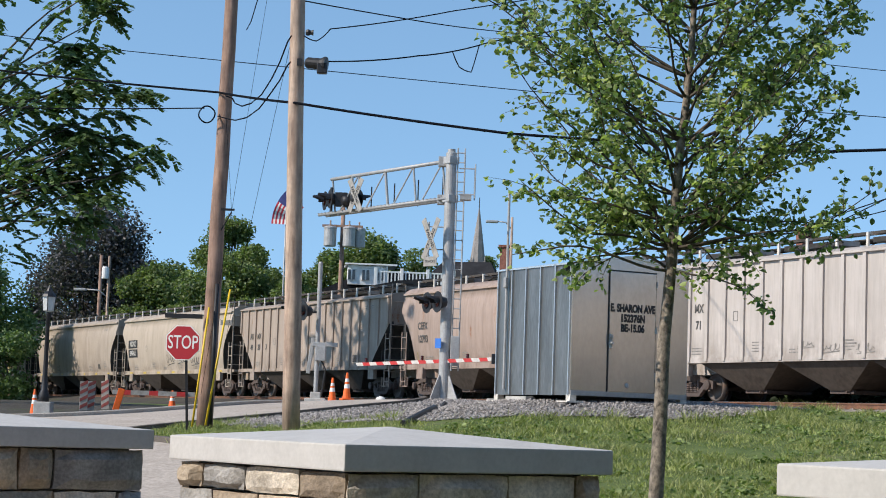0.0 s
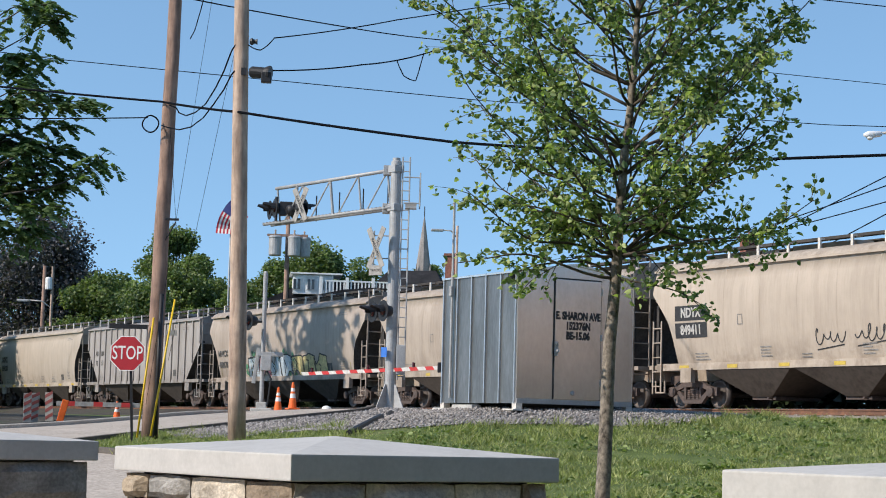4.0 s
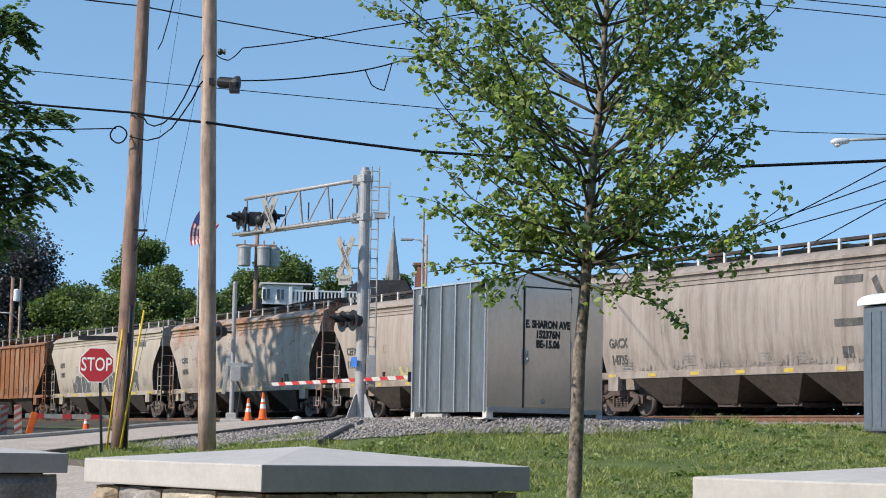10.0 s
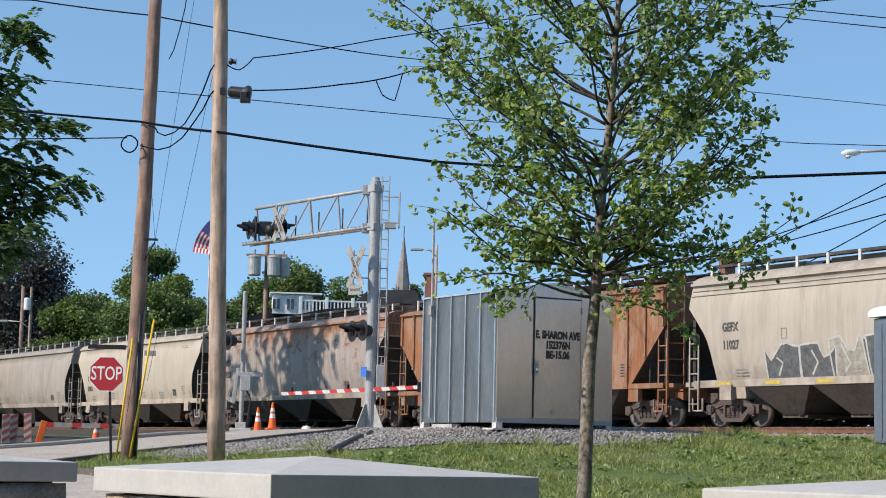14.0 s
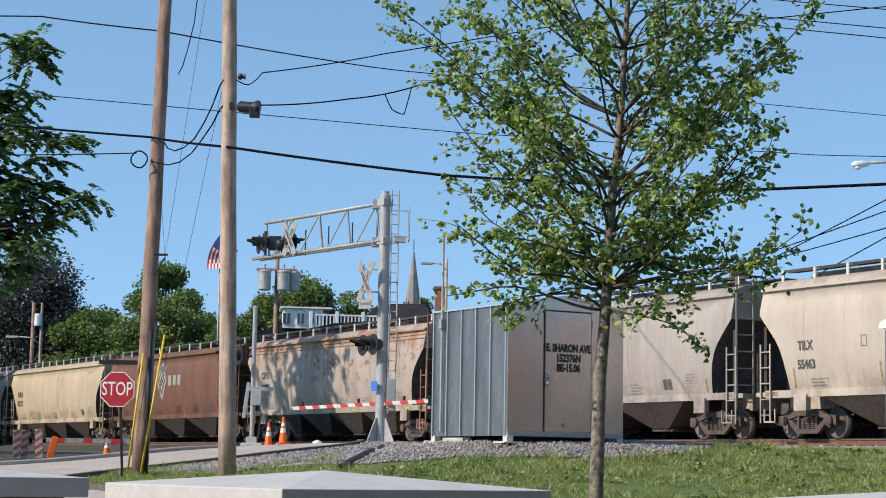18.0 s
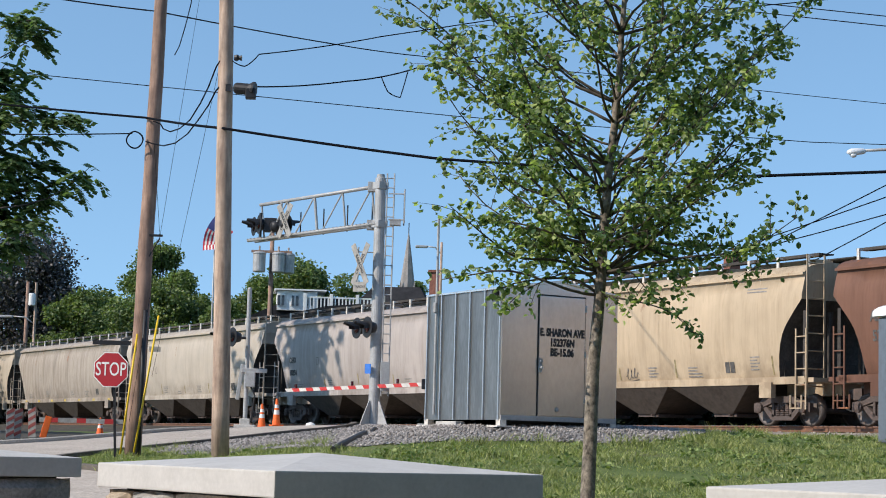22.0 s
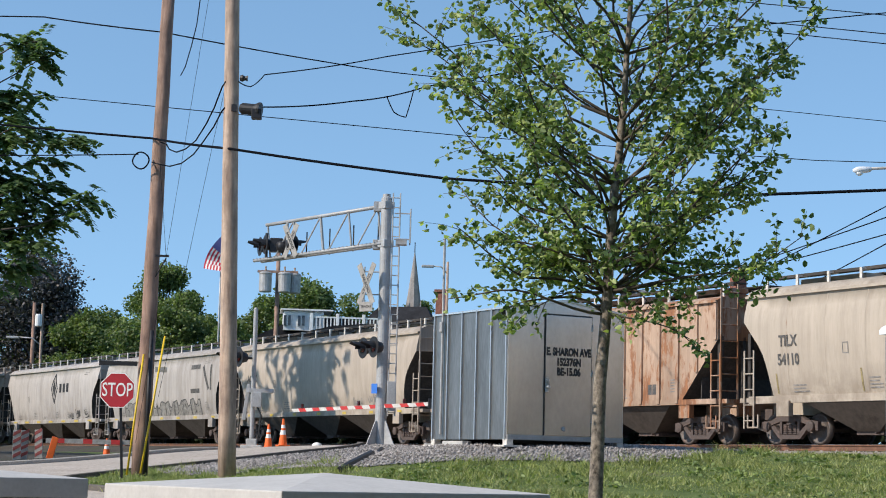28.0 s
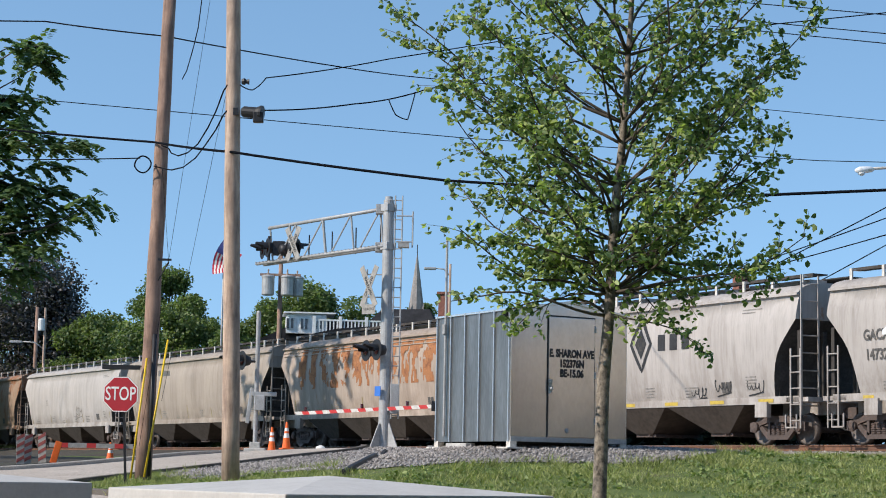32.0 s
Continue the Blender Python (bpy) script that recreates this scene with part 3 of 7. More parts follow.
def hopper_body(L, ribbed):
    """The welded tank of the car: sides, roof and sloping end sheets."""
    hb = L / 2 - 0.62
    cut = 1.75 if ribbed else 1.08
    top_cut = 2.95 if ribbed else 3.35
    steps = [0.0, 0.02, 0.2, 0.4, 0.58, 0.72, 0.83, 0.90, 0.95, 0.98, 1.0]
    inner = list(np.linspace(-hb + cut, hb - cut, 26))[1:-1]
    xs = [-hb + cut * q for q in steps] + inner + [hb - cut * q for q in reversed(steps)]
    m = Mesh()
    ring = 0
    for x in xs:
        e = hb - abs(x)
        if e < cut:
            t = e / cut
            zb = top_cut - (top_cut - 1.15) * (t if ribbed else 0.52 * t + 0.48 * t ** 8)
        else:
            zb = 1.15
        pr = []
        for k in range(9):
            z = zb + (4.0 - zb) * k / 8
            pr.append((side_y(z, ribbed), z))
        pr.append((side_y(4.0, ribbed) + 0.03, 4.01))
        pr.append((side_y(4.0, ribbed) + 0.03, 4.07))
        for k in range(1, 5):
            a = k / 5 * math.pi / 2
            pr.append((1.48 * math.cos(a) ** 0.8, 4.07 + (0.22 if ribbed else 0.33) * math.sin(a)))
        full = [(-y, z) for y, z in pr] + [(y, z) for y, z in reversed(pr)]
        ring = len(full)
        m.v += [(x, y, z) for y, z in full]
    n = len(xs)
    half = ring // 2
    roof, ends, caps = Mesh(), Mesh(), Mesh()
    roof.v, ends.v, caps.v = m.v, m.v, m.v
    for i in range(n - 1):
        for k in range(ring):
            a, b = i * ring + k, i * ring + (k + 1) % ring
            face = (a, b, b + ring, a + ring)
            if half - 5 <= k < half + 4:
                roof.f.append(face)
            elif k == ring - 1:
                ends.f.append(face)
            else:
                m.f.append(face)
    caps.f.append(tuple(range(ring)))
    caps.f.append(tuple(reversed(range((n - 1) * ring, n * ring))))
    return m, roof, ends, caps, hb


def wheel_mesh():
    m = Mesh()
    m.lathe([(0.10, -0.06), (0.16, -0.05), (0.19, 0.0), (0.34, 0.02), (0.37, -0.05), (0.455, -0.065), (0.425, -0.02), (0.42, 0.075), (0.36, 0.075), (0.34, 0.05), (0.2, 0.045), (0.13, 0.08)], (0, 0, 0), 20, (0, -1, 0))
    return m


def side_frame():
    """Cast three-piece truck side frame with its spring window."""
    m = Mesh()
    out = [(-1.12, -0.10), (-1.15, 0.13), (-0.72, 0.17), (-0.42, 0.31), (0.42, 0.31), (0.72, 0.17), (1.15, 0.13), (1.12, -0.10), (0.82, -0.11), (0.5, -0.30), (-0.5, -0.30), (-0.82, -0.11)]
    R90 = Matrix.Rotation(math.pi / 2, 4, "X")
    # top chord, columns and bottom chord round an open window
    m.prism([(-1.15, -0.12), (-1.15, 0.13), (-0.72, 0.17), (-0.42, 0.31), (0.42, 0.31), (0.72, 0.17), (1.15, 0.13), (1.15, -0.12), (0.78, -0.06), (0.74, 0.04), (0.36, 0.14), (-0.36, 0.14), (-0.74, 0.04), (-0.78, -0.06)], 0.13, R90)
    m.prism([(-0.78, -0.02), (-0.66, 0.04), (-0.30, -0.22), (0.30, -0.22), (0.66, 0.04), (0.78, -0.02), (0.42, -0.34), (-0.42, -0.34)], 0.12, R90)
    for s in (-1, 1):
        m.box((s * 0.36, -0.06, -0.04), (0.09, 0.12, 0.4))
        m.lathe([(0.13, 0), (0.15, 0.03), (0.15, 0.09), (0.08, 0.12)], (s * 0.9, -0.12, 0.0), 10, (0, -1, 0))
    return m


def spring_mesh():
    coil = []
    for k in range(5):
        coil += [(0.07, -0.20 + k * 0.058), (0.09, -0.185 + k * 0.058), (0.09, -0.165 + k * 0.058), (0.07, -0.15 + k * 0.058)]
    return Mesh().lathe(coil, (0, 0, 0), 8)


def ladder_mesh(height, width, rungs, r=0.016):
    m = Mesh()
    for s in (-1, 1):
        m.box((s * width / 2, 0, height / 2), (0.05, 0.03, height))
    for k in range(rungs):
        z = height * (k + 0.5) / rungs
        m.tube((-width / 2, 0, z), (width / 2, 0, z), r, seg=5)
    return m


TRUCK = dict(wheel=wheel_mesh().data("wheel", True), frame=side_frame().data("side_frame"), spring=spring_mesh().data("spring"),
             axle=Mesh().tube((0, -0.68, 0), (0, 0.68, 0), 0.08, seg=10).data("axle"),
             bolster=Mesh().box((0, 0, 0.06), (0.36, 2.1, 0.22)).box((0, 0, 0.22), (0.5, 0.5, 0.14)).data("bolster"),
             brake=Mesh().tube((-0.55, -0.5, 0.02), (0.55, -0.5, 0.02), 0.03, seg=6).box((0.5, 0, 0.0), (0.1, 1.5, 0.12)).box((-0.5, 0, 0.0), (0.1, 1.5, 0.12)).data("brake_beam"))
for key, mt in (("wheel", "wheel_steel"), ("frame", "truck_steel"), ("spring", "truck_steel"), ("axle", "wheel_steel"), ("bolster", "truck_steel"), ("brake", "truck_steel")):
    TRUCK[key].materials.append(M[mt])
LADDER_TALL = ladder_mesh(3.75, 0.60, 8, 0.02).data("ladder")
LADDER_LOW = ladder_mesh(2.15, 0.40, 5, 0.02).data("ladder")
SPIN = []   # wheels that turn, with their car's place


def own(ob, mat):
    """Gives one of several objects on a shared mesh its own paint."""
    ob.material_slots[0].link = "OBJECT"
    ob.material_slots[0].material = mat
    return ob


def truck(car, x):
    t = new("truck")
    t.parent = car
    t.matrix_basis = pose(x, 0, 0.46)
    for s in (-1, 1):
        f = part("side_frame", TRUCK["frame"], "truck_steel", t, at=pose(0, s * 0.98, 0.02, 0, 0, 0 if s < 0 else 180))
        for sx in (-0.2, 0.0, 0.2):
            part("spring", TRUCK["spring"], "truck_steel", t, at=pose(sx, s * 1.03, 0.0))
    part("bolster", TRUCK["bolster"], "truck_steel", t)
    part("brake_beam", TRUCK["brake"], "truck_steel", t)
    for ax in (-0.89, 0.89):
        part("axle", TRUCK["axle"], "wheel_steel", t, at=pose(ax, 0, -0.04))
        for s in (-1, 1):
            wh = part("wheel", TRUCK["wheel"], "wheel_steel", t, at=pose(ax, s * 0.7535, -0.04, 0, 0, 0 if s < 0 else 180))
            if s < 0:
                SPIN.append((wh, car, ax))
    return t


def painted(name, polys, mat, car, ribbed, label=""):
    """Paint on the side that faces the road: polygons of (x along the car, height), 6 mm proud of the sheet."""
    m = Mesh()
    seen = {}
    for poly in polys:
        ids = []
        for x, z in poly:
            key = (round(x, 3), round(z, 3))
            if key not in seen:
                seen[key] = len(m.v)
                m.v.append((x, -side_y(z, ribbed) - (0.010 if ribbed else 0.008), z))
            if seen[key] not in ids:
                ids.append(seen[key])
        if len(ids) > 2:
            m.f.append(tuple(ids))
    return part(name, m, mat, car, label)


def car_letters(text, size, car, x, z, ribbed, mat="stencil", label="", width=0.85, bold=0.0):
    dz = 0.25
    lean = math.atan2(side_y(z + dz, ribbed) - side_y(z - dz, ribbed), 2 * dz)
    m = pose(x, -side_y(z, ribbed) - 0.012, z) @ Matrix.Rotation(math.pi / 2 + lean, 4, "X")
    return letters("reporting_mark", text, size, mat, car, m, label, width=width, bold=bold)


def rows_of(poly, n=4):
    """A four-sided shape cut into level strips, so that it follows the bulge."""
    (x0, z0), (x1, z1), (x2, z2), (x3, z3) = poly
    out = []
    for i in range(n):
        a, b = i / n, (i + 1) / n
        out.append([(x0 + (x3 - x0) * a, z0 + (z3 - z0) * a), (x1 + (x2 - x1) * a, z1 + (z2 - z1) * a), (x1 + (x2 - x1) * b, z1 + (z2 - z1) * b), (x0 + (x3 - x0) * b, z0 + (z3 - z0) * b)])
    return out


def ribbon(pts, w):
    """Quads along a line of (x, z), w wide."""
    shut = pts[0] == pts[-1]
    dense = [pts[0]]
    for (x0, z0), (x1, z1) in zip(pts, pts[1:]):
        k = max(1, int(math.hypot(x1 - x0, z1 - z0) / 0.14))
        dense += [(x0 + (x1 - x0) * i / k, z0 + (z1 - z0) * i / k) for i in range(1, k + 1)]
    pts = dense
    if shut:
        pts[-1] = pts[0]
    n = len(pts)
    sides = []
    for i in range(n):
        (xa, za), (xb, zb) = pts[max(i - 1, 0)], pts[min(i + 1, n - 1)]
        if i in (0, n - 1) and pts[0] == pts[-1]:
            (xa, za), (xb, zb) = pts[-2], pts[1]
        l = math.hypot(xb - xa, zb - za) or 1
        a, b = -(zb - za) / l * w / 2, (xb - xa) / l * w / 2
        sides.append(((pts[i][0] - a, pts[i][1] - b), (pts[i][0] + a, pts[i][1] + b)))
    return [[sides[i][0], sides[i + 1][0], sides[i + 1][1], sides[i][1]] for i in range(n - 1)]


def scrawl(rng, x, z, w, hgt, n, lw):
    """A sprayed tag: uneven loops run together, crossed by a slash."""
    pts = []
    steps = n * 11
    ph, lean = rng.uniform(0, 6.28), rng.uniform(0.0, 0.3)
    for j in range(steps):
        q = j / (steps - 1)
        a = ph + q * n * 6.28
        big = 0.55 + 0.45 * math.sin(q * 9.0 + ph * 2) * math.sin(q * 4.1 + ph)
        up = 0.5 + 0.5 * math.sin(a) * big
        pts.append((x + w * q + w / n * 0.42 * math.cos(a) * big + lean * up * hgt, z + hgt * up))
    return ribbon(pts, lw) + ribbon([(x + w * 0.05, z - hgt * 0.12), (x + w * 0.5, z - hgt * 0.02), (x + w * 1.05, z + hgt * 0.1)], lw)


def bubble(rng, x, z, w, hgt):
    """A fat sprayed letter form: its filled strips, and its outline."""
    cols, rows = 6, 8
    lean = rng.uniform(-0.12, 0.12) * w
    top = [hgt * (0.9 + 0.1 * math.sin(c / cols * math.pi) - 0.07 * rng.random()) for c in range(cols + 1)]
    bot = [hgt * 0.08 * rng.random() for c in range(cols + 1)]
    notch, up = rng.randint(1, cols - 2), rng.random() < 0.5
    for c in (notch, notch + 1):
        if up:
            bot[c] += hgt * rng.uniform(0.25, 0.4)
        else:
            top[c] -= hgt * rng.uniform(0.2, 0.38)

    def at(c, f):
        zz = bot[c] + (top[c] - bot[c]) * f
        return (x + w * c / cols + lean * zz / hgt, z + zz)

    fill = [[at(c, j / rows), at(c + 1, j / rows), at(c + 1, (j + 1) / rows), at(c, (j + 1) / rows)] for c in range(cols) for j in range(rows)]
    edge = [at(c, 0) for c in range(cols + 1)] + [at(cols, j / 4) for j in range(1, 5)] + [at(c, 1) for c in range(cols - 1, -1, -1)] + [at(0, j / 4) for j in range(3, -1, -1)]
    inner = [at(2, 0.2), at(3, 0.5), at(2, 0.82)]
    return fill, edge, inner


def bays_of(opts):
    return opts.get("bays", 3)


def hopper_car(k, L, kind, col, rust, grime, marks, opts):
    """A covered hopper. kind: ribbed or curved sides; marks: reporting marks."""
    ribbed = kind == "ribbed"
    rng = random.Random(503 + k)
    col = (col[0] * 0.87, col[1] * 0.83, col[2] * 0.84)
    SHIFT[:] = [k * 7.3, k * 3.1, k * 1.7]
    paint = car_paint("hopper_paint", col, rust, grime, opts.get("run_off", False))
    label = opts["label"]
    car = thing("hopper_car", pose(0, 0, 0), label, "freight car", group="cars of the freight train")
    bm, roof, ends, caps, hb = hopper_body(L, ribbed)
    part("body", bm, paint, car, smooth=not ribbed)
    sooty = tuple(c * 0.86 for c in col)
    part("roof", roof, car_paint("roof_paint", sooty, min(0.5, rust + 0.1), 0.5), car, "dusty roof", smooth=True)
    trim = car_paint("trim_paint", tuple(c * 0.95 for c in col), min(0.6, rust + 0.15), 0.3)
    part("end_wall", caps, trim, car)
    SHIFT[:] = [0.0, 0.0, 0.0]
    part("slope_sheet", ends, "end_sheet", car, "sloping end sheet, dirt and shade in its dark colour")
    # ribs or weld seams
    if ribbed:
        rib = Mesh().box((0, 0, 2.58), (0.13, 0.07, 2.82)).data("rib")
        n = 15
        for s in (-1, 1):
            for i in range(n):
                x = -hb + 1.85 + (2 * hb - 3.7) * i / (n - 1)
                part("rib", rib, paint, car, at=pose(x, s * 1.55, 0))
            for x in (-hb + 0.08, hb - 0.08, -hb + 0.95, hb - 0.95):
                low = 2.95 if abs(x) > hb - 0.3 else 2.05
                part("rib", Mesh().box((0, 0, (low + 4.0) / 2), (0.12, 0.06, 4.0 - low)), paint, car, at=pose(x, s * 1.55, 0))
    else:
        for i in range(9):
            x = -hb + 1.8 + (2 * hb - 3.6) * i / 8
            seam = Mesh()
            for s in (-1,):
                zz = [1.2 + 2.8 * q / 8 for q in range(9)]
                for q in range(8):
                    seam.add([(x - 0.013, s * (side_y(zz[q], False) + 0.004), zz[q]), (x + 0.013, s * (side_y(zz[q], False) + 0.004), zz[q]),
                              (x + 0.013, s * (side_y(zz[q + 1], False) + 0.004), zz[q + 1]), (x - 0.013, s * (side_y(zz[q + 1], False) + 0.004), zz[q + 1])], [(0, 1, 2, 3)])
            part("weld_seam", seam, trim, car)
    for s in (-1, 1):
        part("side_sill", Mesh().box((0, s * (1.40 if not ribbed else 1.5), 1.20), (2 * hb - 0.1, 0.10, 0.20 if not ribbed else 0.15)), paint, car)
        part("eave_rail", Mesh().box((0, s * (side_y(4.0, ribbed) + 0.05), 4.04), (2 * hb, 0.09, 0.07)), paint, car)
    if bays_of(opts) == 4 and not ribbed:      # twin mouldings under the eave
        for zz in (3.72, 3.86):
            part("eave_moulding", Mesh().box((0, -side_y(zz, False) - 0.015, zz), (2 * hb - 0.1, 0.05, 0.035)), paint, car)
    if not ribbed and not opts.get("yellow") and sum(col) > 0.75:
        for x in (-hb + 1.28, -hb + 4.6, -0.6, 2.2, hb - 1.3):
            top = rng.uniform(1.62, 1.95)
            painted("reflective_bar", rows_of([(x, 1.36), (x + 0.06, 1.36), (x + 0.06, top), (x, top)], 3), "old_yellow", car, ribbed, "dull yellow reflective bar")
    # hopper bays
    bays = bays_of(opts)
    span = (2 * hb - 4.6) / bays
    for i in range(bays):
        x = -hb + 2.3 + span * (i + 0.5)
        b = Mesh()
        tw, bw = span * 0.49, 0.42
        vs = [(x - tw, -1.44, 1.11), (x + tw, -1.44, 1.11), (x + tw, 1.44, 1.11), (x - tw, 1.44, 1.11),
              (x - bw, -0.86, 0.34), (x + bw, -0.86, 0.34), (x + bw, 0.86, 0.34), (x - bw, 0.86, 0.34)]
        b.add(vs, [(0, 1, 5, 4), (1, 2, 6, 5), (2, 3, 7, 6), (3, 0, 4, 7), (4, 5, 6, 7), (3, 2, 1, 0)])
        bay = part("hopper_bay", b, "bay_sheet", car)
        g = Mesh().box((x, 0, 0.30), (1.0, 1.6, 0.09)).tube((x + 0.35, -0.95, 0.30), (x + 0.35, 0.95, 0.30), 0.03, seg=6)
        part("outlet_gate", g, "truck_steel", bay)
    # roof walk, hatches
    walkway = Mesh()
    for s in (-1, 1):
        walkway.box((0, s * 0.62, 4.62), (2 * hb - 0.2, 0.5, 0.035))
        walkway.box((0, s * 0.88, 4.60), (2 * hb - 0.2, 0.03, 0.08))
    rw = part("running_board", walkway, "hopper_under", car)
    brk = Mesh().box((0, 0, 0), (0.09, 0.05, 0.42)).box((0, 0.16, 0.18), (0.06, 0.34, 0.05)).data("bracket")
    for s in (-1, 1):
        n = 13
        for i in range(n):
            x = -hb + 0.35 + (2 * hb - 0.7) * i / (n - 1)
            part("bracket", brk, "grab_white", rw, at=pose(x, s * 1.05, 4.40, 0, 0, 0 if s < 0 else 180))
    for i in range(4):
        x = -hb + 2.2 + (2 * hb - 4.4) * i / 3
        part("roof_hatch", Mesh().box((x, 0, 4.50), (2.6, 0.62, 0.14)), paint, car)
    # ends: ladders, frames, platforms
    for e in (-1, 1):
        part("end_platform", Mesh().box((e * (hb - 0.12), 0, 1.20), (0.9, 2.9, 0.12)).box((e * (hb - 0.9), 0, 1.0), (2.2, 0.7, 0.35)), paint, car)
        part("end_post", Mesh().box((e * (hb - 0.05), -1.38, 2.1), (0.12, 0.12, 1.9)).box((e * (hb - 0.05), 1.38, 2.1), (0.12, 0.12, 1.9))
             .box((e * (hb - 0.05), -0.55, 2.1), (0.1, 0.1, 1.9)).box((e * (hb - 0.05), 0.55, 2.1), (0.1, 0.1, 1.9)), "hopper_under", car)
        # added dark plate: keeps sky out of the gap, which stays in shade
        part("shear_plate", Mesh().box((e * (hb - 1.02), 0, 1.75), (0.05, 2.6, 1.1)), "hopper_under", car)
        for s in (-1, 1):
            if e > 0:
                own(part("ladder", LADDER_TALL, "grab_white", car, at=pose(hb + 0.10, s * 1.18, 0.80, 0, 0, 90)), trim)
            own(part("ladder", LADDER_LOW, "grab_white", car, at=pose(e * (hb - 0.12), s * 1.50, 0.42, 0, 0, 0)), trim)
            step = Mesh().box((e * (hb - 0.30), s * 1.5, 0.45), (0.46, 0.04, 0.04)).box((e * (hb - 0.30) - 0.22, s * 1.5, 0.62), (0.04, 0.04, 0.36)).box((e * (hb - 0.30) + 0.22, s * 1.5, 0.62), (0.04, 0.04, 0.36))
            part("step", step, trim, car)
            part("jacking_pad", Mesh().box((e * (hb - 1.55), s * 1.44, 0.95), (0.5, 0.16, 0.42)), paint, car)
        cp = Mesh().box((e * (L / 2 - 0.45), 0, 0.86), (0.9, 0.22, 0.24)).box((e * (L / 2 - 0.06), 0.04 * e, 0.86), (0.3, 0.36, 0.30))
        part("coupler", cp, "truck_steel", car)
        hose = Mesh().path([(e * (L / 2 - 0.5), -0.35, 0.8), (e * (L / 2 - 0.3), -0.4, 0.5), (e * (L / 2), -0.38, 0.4)], 0.025, 6)
        part("brake_hose", hose, "rubber", car)
        truck(car, e * (hb - 1.35))
    part("brake_wheel", Mesh().lathe([(0.28, 0), (0.3, 0.02), (0.28, 0.04)], (-hb - 0.16, 0.6, 2.6), 14, (-1, 0, 0)), "hopper_under", car)
    part("air_tank", Mesh().tube((-hb + 0.6, 0.5, 1.45), (-hb + 1.5, 0.5, 1.45), 0.22, seg=12), "hopper_under", car)
    # lettering and panels on the side that faces the road; the car's front is at +x
    if marks:
        for row, (text, dz) in enumerate(zip(marks.split("|"), (0.0, -0.5, -0.85))):
            mx, mz = -hb + opts.get("mx", 2.45) - 0.6, 2.75 + dz + opts.get("mz", 0.0)
            if opts.get("boxed"):
                painted("mark_panel", rows_of([(mx - 0.75, mz - 0.22), (mx + 0.75, mz - 0.22), (mx + 0.75, mz + 0.22), (mx - 0.75, mz + 0.22)], 3), "stencil", car, ribbed, "black panel behind the lettering")
            if ribbed:      # one group of letters to a panel, between the ribs
                bay = (2 * hb - 3.7) / 14
                for i, word in enumerate(text.split()):
                    car_letters(word, 0.36, car, -hb + 1.85 + bay * (i - 0.5 if i else -0.5), mz, ribbed, opts.get("ink", "worn_ink"), bold=0.01)
                continue
            car_letters(text, opts.get("size", 0.42) * 0.92, car, mx, mz, ribbed, "spray_pale" if opts.get("boxed") else opts.get("ink", "worn_ink"), bold=0.012)
    bars = []
    for bx, bz, wide, n in ((-hb + 1.95, 1.38, 0.75, 3), (-hb + 4.9, 1.42, 0.6, 4), (-hb + 6.6, 1.36, 0.45, 2), (0.9, 1.40, 0.55, 4), (hb - 5.0, 1.36, 0.7, 4), (hb - 2.2, 1.5, 0.5, 5), (hb - 2.3, 3.62, 0.9, 2)):
        for i in range(n):
            w, z = wide * rng.uniform(0.6, 1.0), bz + i * 0.085
            bars.append([(bx, z), (bx + w, z), (bx + w, z + 0.034), (bx, z + 0.034)])
    tagged(painted("data_stencil", bars, "faded_ink" if sum(col) > 0.75 else "stencil", car, ribbed), kind="stuff")
    if opts.get("plate", True):
        x = hb - 3.3
        for k2 in range(2):
            painted("data_panel", [[(x + k2 * 0.22, 1.45), (x + 0.19 + k2 * 0.22, 1.45), (x + 0.19 + k2 * 0.22, 1.75), (x + k2 * 0.22, 1.75)]], "worn_ink", car, ribbed)
    painted("tag_holder", ribbon([(-hb + 4.0, 2.35), (-hb + 4.2, 2.35), (-hb + 4.2, 2.62), (-hb + 4.0, 2.62), (-hb + 4.0, 2.35)], 0.035), "faded_ink", car, ribbed)
    if opts.get("yellow"):
        yl = []
        for i in range(7):
            x = -hb + 1.4 + (2 * hb - 2.8) * i / 6
            w = opts["yellow"] * 0.8
            yl.append([(x - w, 1.14), (x + w, 1.14), (x + w, 1.24), (x - w, 1.24)])
        for q in yl:
            part("reflective_strip", Mesh().add([(x, -1.462 if not ribbed else -1.60, z) for x, z in q], [(0, 1, 2, 3)]), "reflector", car)
    if "extra" in opts:
        opts["extra"](car, hb, rng, ribbed)
    return car


def tags_low(mat, x0, x1, z=1.3, hgt=0.7, n=4, lw=0.05):
    def go(car, hb, rng, ribbed):
        w = (x1 - x0) / n
        for i in range(n):
            painted("graffiti", scrawl(rng, x0 + i * w + w * rng.uniform(0.05, 0.4), z + rng.uniform(-0.08, 0.12), w * 0.52, hgt * rng.uniform(0.75, 1.0), 4, lw), mat, car, ribbed, "sprayed graffiti tag")
    return go


